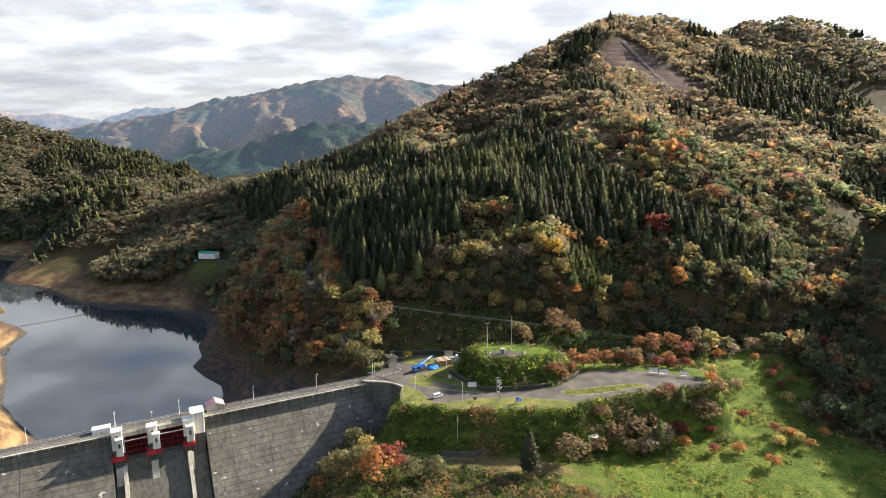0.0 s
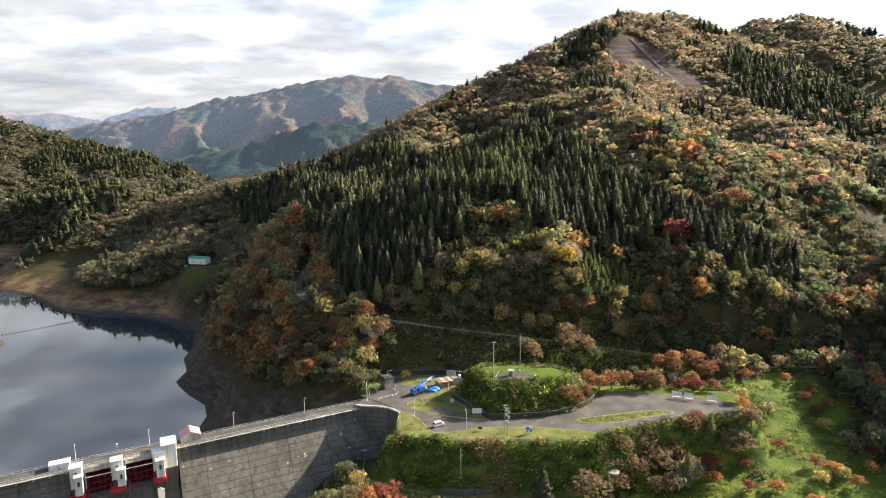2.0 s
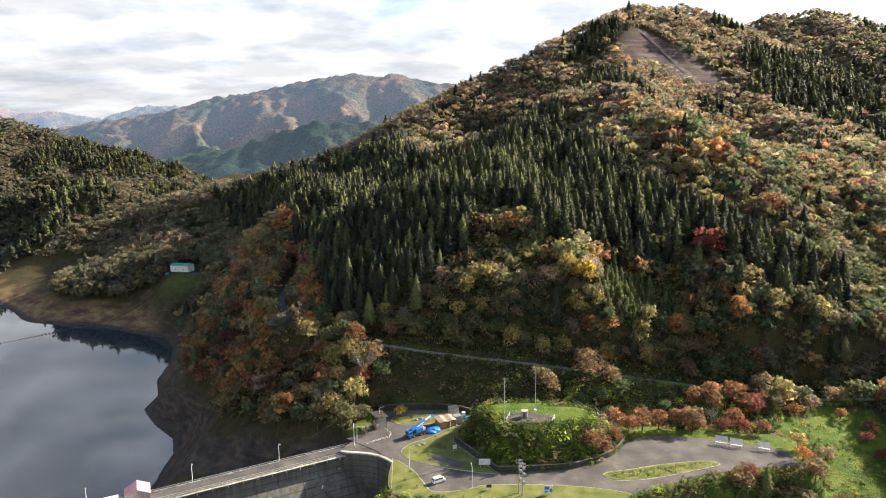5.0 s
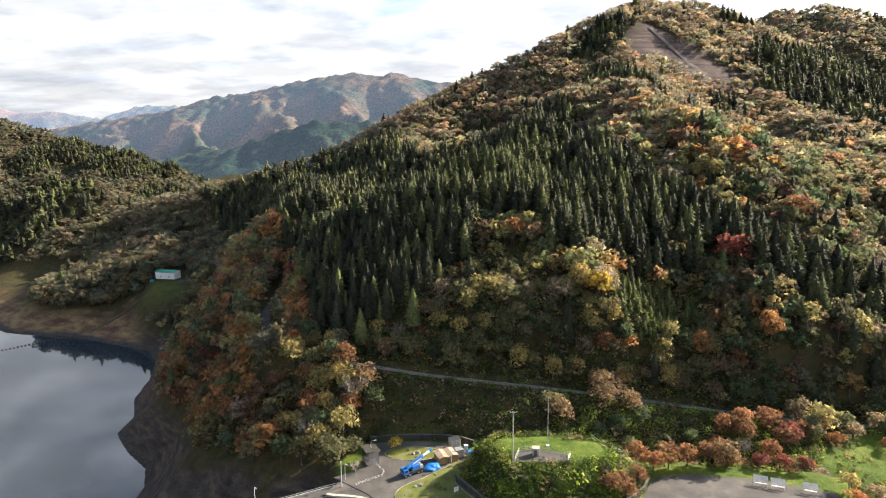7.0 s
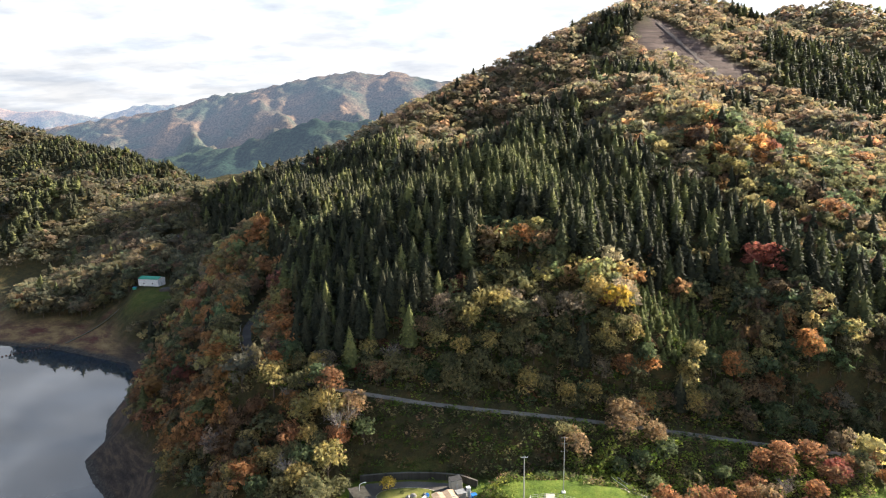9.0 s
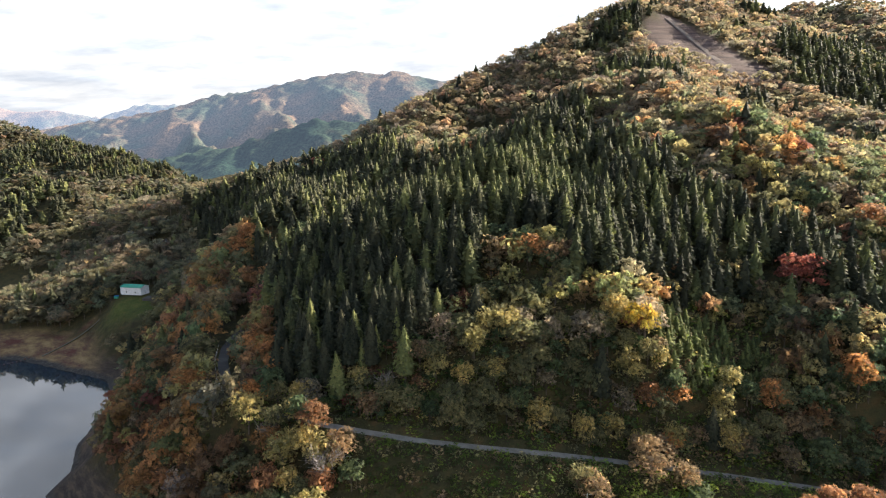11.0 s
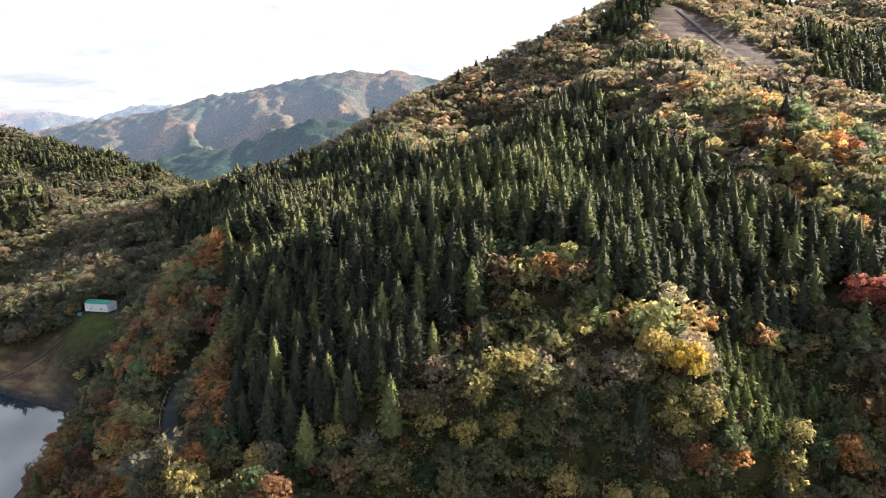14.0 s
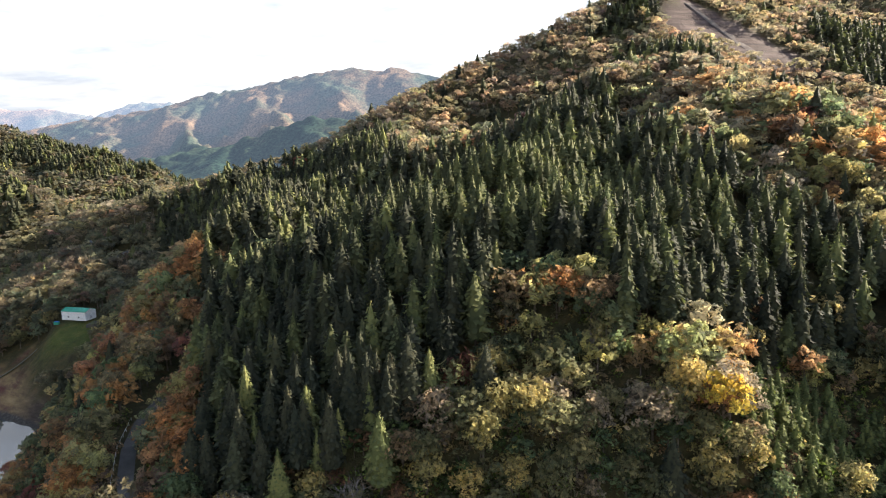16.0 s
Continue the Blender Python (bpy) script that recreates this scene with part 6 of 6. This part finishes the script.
# ---- shrubs, hedges and the garden ----
def bush(seed, sprays):
    """A low leafy clump one metre high and about one wide, with a few stems."""
    r = np.random.RandomState(seed)
    stems = [stick((0, 0, -0.1), (math.cos(a) * 0.25, math.sin(a) * 0.25, 0.5), 0.02, 0.008, 3) for a in (0.3, 2.2, 4.4)]
    d = r.normal(size=(sprays, 3))
    d[:, 2] = np.abs(d[:, 2])
    d /= np.linalg.norm(d, axis=1, keepdims=True)
    lump = 1 + 0.25 * np.sin(d[:, 0] * 5 + seed) * np.cos(d[:, 1] * 4 - seed)
    c = d * [0.52, 0.52, 0.85] * lump[:, None] * r.uniform(0.7, 1.05, (sprays, 1)) + [0, 0, 0.08]
    q = d + r.normal(size=(sprays, 3)) * 0.5 + [0, 0, 0.3]
    q /= np.linalg.norm(q, axis=1, keepdims=True)
    s = r.uniform(0.8, 1.3, sprays) * 1.5 / math.sqrt(sprays)
    return joined(stems), cards(c, q, s, s * 0.8, r, 0.2)


def thicket(name, label, x, y, size, tint, sprays, flat=0.8):
    """A dense cover of shrubs in one mesh."""
    z = height(x, y) - 0.15
    high = size * flat
    planted(name, label, [bush(300 + k, sprays) for k in range(4)], x, y, z, high, size * 1.25, tint, rng, M_LEAF_NEAR)


def mixed(n, colours, weights):
    pick = rng.choice(len(colours), n, p=np.array(weights) / sum(weights))
    return np.array(colours)[pick] * rng.uniform(0.75, 1.3, (n, 1)) * rng.uniform(0.93, 1.07, (n, 3))


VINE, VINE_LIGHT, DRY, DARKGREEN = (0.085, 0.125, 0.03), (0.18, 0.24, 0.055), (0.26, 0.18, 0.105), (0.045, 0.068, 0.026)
LOW_PATH = [(-36.7, 243), (-31.9, 238.1), (-30.1, 222), (-27.9, 215.1), (-18, 210.4), (-4.4, 206), (10, 204), (24, 203), (50, 206)]
# the steep face below the terrace
x, y = scatter(rng, -30, 64, 200, 224, 1.35)
z = height(x, y)
keep = (inside(TERRACE, x, y) > 0.6) & (inside(TERRACE, x, y) < np.where(x < -12, 9, 11.5)) & ((x > -18) | (z > 15)) & (line_distance(LOW_PATH, x, y) > 3.6)
x, y = x[keep], y[keep]
dry = (np.abs(x - 14.5 - 0.2 * (213 - y)) < 4.4 + 0.25 * (216 - y))
t = np.where(dry[:, None], mixed(len(x), [DRY, BROWN, (0.2, 0.13, 0.08)], [6, 3, 2]), mixed(len(x), [VINE, VINE_LIGHT, DARKGREEN, DRY], [5, 3, 4, 0.7]))
thicket("slope_shrubs", "creepers and shrubs covering the steep slope", x, y, rng.uniform(1.2, 3.9, len(x)), t, 46, 0.8)
# the sides of the knoll
x, y = scatter(rng, 0, 62, 232, 276, 1.35)
d = inside(KNOLL, x, y)
keep = (d < 0.3) & ((d > -8.4) | ((y < 246) & (d > -10)))
x, y, d = x[keep], y[keep], d[keep]
thicket("knoll_shrubs", "dense green and olive shrubs on the knoll", x, y, rng.uniform(1.4, 4.8, len(x)) * np.where(d < -6, 0.6, 1), mixed(len(x), [VINE, VINE_LIGHT, OLIVE, DARKGREEN, BROWN], [5, 3, 3, 4, 1]), 44, 0.85)
# the bank between the terrace and the hillside road
x, y = scatter(rng, -34, 132, 262, 297, 1.75)
keep = (inside(TERRACE, x, y) > 1.2) & (line_distance(UPPER_ROAD, x, y) > 3.0) & (y < 296.5) & (y > 279 - 0.28 * np.maximum(x - 20, 0)) & (inside(GARDEN, x, y) > 1) & (inside(KNOLL, x, y) > 0)
x, y = x[keep], y[keep]
# more vines to the right; shade and sun also put into darker and lighter greens
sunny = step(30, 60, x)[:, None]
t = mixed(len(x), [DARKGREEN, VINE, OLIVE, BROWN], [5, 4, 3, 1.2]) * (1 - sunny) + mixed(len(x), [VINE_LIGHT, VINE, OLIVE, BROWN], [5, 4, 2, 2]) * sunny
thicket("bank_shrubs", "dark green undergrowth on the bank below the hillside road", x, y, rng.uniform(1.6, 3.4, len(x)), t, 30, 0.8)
# mounds of climbing vines behind the knoll
x, y = scatter(rng, 36, 92, 267, 290, 3.6)
keep = (inside(TERRACE, x, y) > 3) & (line_distance(UPPER_ROAD, x, y) > 5) & (inside(KNOLL, x, y) > 2) & (waves(x, y, 16, 51) > -0.2)
x, y = x[keep], y[keep]
thicket("vine_mounds", "mounds of bright green climbing vines behind the knoll", x, y, rng.uniform(4.0, 7.5, len(x)), mixed(len(x), [VINE_LIGHT, VINE, OLIVE], [7, 3, 1]), 130, 0.9)
# under the trees just above the road
x, y = scatter(rng, -60, 170, 297, 312, 1.9)
keep = (line_distance(UPPER_ROAD, x, y) > 2.4)
x, y = x[keep], y[keep]
thicket("verge_shrubs", "low green undergrowth above the hillside road", x, y, rng.uniform(1.8, 3.6, len(x)), mixed(len(x), [DARKGREEN, VINE, OLIVE, VINE_LIGHT], [2, 5, 3, 4]), 36, 0.75)
# undergrowth between the trees on the front of the spurs
x, y = scatter(rng, -90, 125, 278, 350, 2.9)
keep = (line_distance(UPPER_ROAD, x, y) > 3.4) & (inside(CEDAR_WOODS[0], x, y) > -3) & (inside(LAKE, x, y) > 18)
keep &= (y > 303) | ((x < -40) & (height(x, y) > np.interp(y, [262, 286, 331], [27, 20, 15])))
x, y = x[keep], y[keep]
thicket("undergrowth", "olive and brown undergrowth between the hillside trees", x, y, rng.uniform(2.0, 5.0, len(x)), mixed(len(x), [DARKGREEN, OLIVE, BROWN, VINE, YELLOW, RUST], [2, 6, 3, 4, 4, 1]), 40, 0.9)
# rough growth in the garden and on the island
x, y = scatter(rng, 40, 186, 175, 288, 1.9)
d = inside(GARDEN, x, y)
thickness = waves(x, y, 22, 31) + 0.7 * waves(x, y, 60, 33)
keep = (d < 2) & (thickness > -0.05)
x, y = x[keep], y[keep]
thicket("rough_grass", "tussocks of rough yellow-green grass in the garden", x, y, rng.uniform(0.7, 2.1, len(x)), mixed(len(x), [(0.11, 0.15, 0.03), (0.2, 0.21, 0.045), (0.3, 0.22, 0.08), (0.07, 0.10, 0.03)], [5, 5, 3, 2]), 14, 0.5)
x, y = scatter(rng, 46, 86, 228, 242, 1.1)
keep = inside(LAWNS["island"], x, y) < -0.5
thicket("island_shrubs", "low leafy shrubs on the traffic island", x[keep], y[keep], rng.uniform(0.8, 1.4, keep.sum()), mixed(keep.sum(), [VINE, VINE_LIGHT, OLIVE], [3, 4, 1]), 26, 0.7)
x, y = scatter(rng, 48, 120, 205, 240, 1.9)
keep = (inside(TERRACE, x, y) > 0.5) & (inside(TERRACE, x, y) < 9 + 5 * waves(x, y, 25, 61))
thicket("hedge_shrubs", "mixed green and brown shrubs below the car park", x[keep], y[keep], rng.uniform(1.4, 4.2, keep.sum()), mixed(keep.sum(), [VINE, OLIVE, BROWN, DARKGREEN, RUST], [4, 3, 3, 4, 1]), 44, 0.8)
# brushwood in front of the lower path
x, y = scatter(rng, -12, 72, 172, 203, 2.1)
keep = (y < 198 - 0.16 * x + 2.5 * waves(x, y, 18, 41)) & (line_distance(LOW_PATH, x, y) > 4.5) & (waves(x, y, 14, 43) > -0.55)
x, y = x[keep], y[keep]
thicket("brushwood", "brown and olive brushwood below the path", x, y, rng.uniform(1.6, 3.8, len(x)), mixed(len(x), [BROWN, OLIVE, DRY, VINE, DARKGREEN, ORANGE], [4, 3, 3, 2, 2, 1]), 44, 0.85)
# along the stream beside the garden
x, y = scatter(rng, 146, 182, 178, 296, 2.4)
d = x - np.interp(y, [170, 190, 210, 222, 233, 245, 262, 296], [164, 168, 168, 161, 153, 160, 172, 172])
keep = (np.abs(d - 4) < 7) & (np.abs(d) > 1.5)
x, y = x[keep], y[keep]
thicket("stream_shrubs", "dark tangled shrubs along the stream", x, y, rng.uniform(1.6, 3.6, len(x)), mixed(len(x), [DARKGREEN, BROWN, OLIVE, GREY, RUST], [5, 3, 3, 2, 1]), 40, 0.85)
# beside the dam and down the gorge
x, y = scatter(rng, -64, -8, 176, 238, 2.3)
keep = ((x + 24) * 0.465 - (y - 256.5) * 0.885 > 6 + np.maximum(-x - 30, 0) * 0.55) & (line_distance(LOW_PATH, x, y) > 4.2) & ((y < 208) | (x < -34))
x, y = x[keep], y[keep]
thicket("gorge_shrubs", "tangled shrubs on the side of the gorge", x, y, rng.uniform(1.8, 4.0, len(x)), mixed(len(x), [OLIVE, VINE, BROWN, YELLOW, DARKGREEN], [4, 3, 2, 1, 3]), 48, 0.85)

GARDEN_TREES = {
    "brown": [(55, 298, 11), (60, 301, 10), (65, 291, 10), (38, 286, 10), (86, 262, 9), (104, 229, 12), (65, 217, 10.5), (73, 221, 12.5), (81, 225, 9.5), (45, 204, 11.5), (70, 213, 8.0), (60, 219, 6.5), (88, 230, 8), (57, 212, 7), (112, 233, 8.5)],
    "grey-brown": [(85, 221, 10.5), (77, 215, 8), (134, 262, 6.5), (154, 241, 6.0), (120, 268, 5.5), (146, 292, 6)],
    "red": [(94, 226, 7.5), (91, 232, 5.0), (109, 259, 5.0), (103, 259.5, 5.0), (107, 227, 3.6), (126, 239, 3.5), (103, 215, 3.5), (133, 227, 3.5), (157, 266, 4.0), (156, 273, 3.5), (186, 273, 6.0), (159, 233, 4.0), (75, 214, 3.5),
            (161, 279, 3.0), (177, 263, 4.5), (-20, 195, 8.5), (97, 262, 4.5)],
    "orange": [(136, 222, 4.5), (112, 214, 3.6), (140, 215, 3.8), (112, 240, 4.2), (93, 219, 4.5), (136, 286, 5.0), (155, 287, 5.0), (164, 270, 3.5), (162, 277, 3.0), (-25, 190, 9), (-47, 199, 6), (120, 205, 4), (150, 222, 4)],
    "yellow": [(115, 248, 5.5), (153, 253, 4.5), (114, 234, 3.0), (138, 220, 4.0), (129, 217, 4.0), (129, 261, 3.5), (-30, 208, 6)],
    "rust": [(45, 243, 6.5), (48, 245, 6), (97, 286, 9), (104, 289, 9), (62, 257.5, 7.8), (68, 261, 8.4), (74, 262, 7.8), (81, 263, 7.8), (88, 264, 7.8), (97, 270, 7.8), (107, 275, 8.4), (115, 281, 7.8), (124, 287, 7.2), (133, 292, 7.2), (175, 294, 7.2), (185, 297, 7.2), (58, 262, 8.4), (66, 269, 9.0),
             (78, 272, 9.6), (90, 278, 9.6), (102, 284, 9.6), (114, 290, 9.0), (55, 250.5, 6.0), (50, 244, 5.4)],
    "olive": [(-30, 193, 9.0), (-38, 195, 9.0), (-12, 189, 7.0), (-46, 207, 6.0), (-35, 214, 7.0), (-4, 192, 6.0), (36, 277, 6), (36, 288, 9), (60, 285, 6), (-32, 272, 6), (-36, 268, 6)],
    "green": [(59, 285, 8), (67, 288, 8), (52, 283, 7), (62, 280, 7), (50, 271, 4.5), (63, 275, 5), (72, 279, 5.5), (28, 276, 5), (84, 284, 6)],
}
for kind, spots in GARDEN_TREES.items():
    for i, (x, y, h) in enumerate(spots):
        h *= 1.35 if x < 0 and y < 216 else 1.25 if x > 90 and h < 5 else 1
        spread = (1.35 if h < 7 else 1.15) * (1.0, 1.2, 0.9, 1.1)[i % 4]
        stand("garden_tree" if h > 4 else "shrub", LEAFY[kind][i % 2], x, y, ground_at(x, y), h, h * spread, i * 1.7, "broadleaved tree in " + kind + " autumn leaf near the terrace" if h > 4 else "small shrub in " + kind + " autumn leaf on the grass",
              "tree" if h > 4 else "shrub", "garden trees and shrubs")
for i, (x, y, h) in enumerate(((168, 314, 15), (173, 315, 14), (132, 328, 13), (121, 325, 11), (165, 330, 12), (107, 326, 10), (143, 331, 12), (96, 231, 10), (29, 195, 18.5), (83, 218, 14.5), (176, 266, 12.5), (53, 210, 8), (198, 262, 13))):
    stand("conifer", CEDARS[i % 4], x, y, ground_at(x, y), h, h * 1.25, i, "broad green conifer among the shrubs and trees", group="garden conifers")
# trees that stand out on the hillside
STANDOUTS = [("golden", 59, 318, 15, 0.95), ("orange", 61, 310, 9, 1.3), ("orange", 69, 311, 9, 1.3), ("red", 126, 350, 17, 1.3), ("yellow", 52, 322, 13, 1.0), ("olive", 47, 318, 12, 1.1), ("yellow", 54, 312, 11, 1.1), ("orange", 65, 305, 8, 1.3), ("brown", 73, 307, 8, 1.4), ("yellow", 57, 304, 9, 1.2), ("yellow", 48, 306, 9, 1.3), ("yellow", 67, 344, 9, 0.9), ("yellow", 78, 347, 7, 1.6), ("rust", 83, 353, 11, 0.8),
             ("brown", 16, 340, 12, 1.2), ("orange", 28, 341, 12, 1.2), ("brown", 36, 339, 12, 1.2), ("orange", -65, 329, 12, 1.2), ("orange", -58, 303, 9, 1.3), ("yellow", -27, 308, 8, 1.2), ("yellow", 11, 327, 10, 1.2),
             ("olive", 18, 319, 10, 1.3), ("olive", 4, 316, 11, 1.3), ("yellow", -4, 309, 9, 1.2), ("yellow", 7, 315, 7, 1.0), ("olive", 22, 314, 11, 1.3), ("yellow", 87, 316, 9, 1.2), ("yellow", 102, 317, 9, 1.3), ("yellow", 144, 414, 13, 1.0),
             ("orange", 167, 433, 12, 1.2), ("rust", 131, 441, 12, 1.4), ("red", -30, 305, 5, 1.5), ("red", -116, 666, 12, 1.5), ("orange", -82, 318, 10, 1.4), ("orange", -100, 329, 9, 1.5), ("orange", 127, 316, 14, 1.0), ("yellow", 164, 321, 12, 1.2),
             ("yellow", 143, 321, 12, 1.1), ("rust", 175, 387, 15, 1.5), ("brown", 56, 293, 8, 1.8), ("yellow", -44, 297, 8, 1.2), ("red", 118, 283, 8, 1.5), ("orange", -50, 292, 9, 1.3), ("rust", -70, 345, 10, 1.3), ("golden", -18.1, 274.4, 4.6, 1.35)]
for i, (kind, x, y, h, w) in enumerate(STANDOUTS):
    stand("autumn_tree", LEAFY[kind][i % 2], x, y, ground_at(x, y), h, h * w, i * 2.1, "large tree in bright " + kind + " autumn leaf" if h > 6 else "small golden tree on the round lawn", group="bright autumn trees")
for i, (x, y, h) in enumerate(((-33, 284, 13), (-19, 306, 9), (35, 330, 9), (-51, 293, 7), (-40, 297, 8), (-47, 273, 10), (-29, 258, 5), (-26, 262, 4.5), (88, 267, 6), (100, 278, 7), (140, 294, 6))):
    ob = thing("bare_tree", "leafless grey tree with many fine branches", "tree", Matrix.LocRotScale((x, y, ground_at(x, y)), Euler((0, 0, i)), (h * 1.1, h * 1.1, h)), "bare trees")
    new("crown", BARE[i % 2]).parent = ob
# sun on the tips of these cedars is painted as an all-over lighter crown
for i, (x, y, h) in enumerate(((-16, 315, 15), (-26, 310, 13), (-40, 314, 13), (-22, 312, 13), (-29, 317, 14), (-21, 319, 15), (-34, 309, 12), (-13, 312, 10), (-44, 318, 14))):
    stand("cedar_tree", CEDARS[1 + 2 * (i % 2)], x, y, ground_at(x, y), h, h * 0.8, i * 1.3, "tall cedar, whole crown lighter green for the sun on its tips", group="cedars on the hillside")
# clipped shrubs on the lawns
CLIPPED = [tree_parts(*bush(410 + j, 160), (0.06, 0.085, 0.035), M_LEAF_NEAR) for j in range(2)]
for i, (x, y, h) in enumerate(((-13.5, 230, 1.0), (-12, 234.6, 0.9), (-14.6, 226, 1.2), (-9.5, 226, 0.9), (-3, 221.5, 0.9), (4, 221, 0.8), (9, 222.6, 0.8), (-3.5, 251, 1.9), (-1.5, 249.4, 1.0), (-9, 270.2, 0.9), (-8, 269.6, 0.8),
                               (-13.6, 269.8, 0.9), (-11, 269, 0.8), (-14, 272.6, 1.0), (-11.2, 246.5, 0.8))):
    stand("clipped_shrub", CLIPPED[i % 2], x, y, 26.62, h, h * 1.3, i, "small dark clipped shrub on the lawn", "shrub", "clipped shrubs on the lawns")
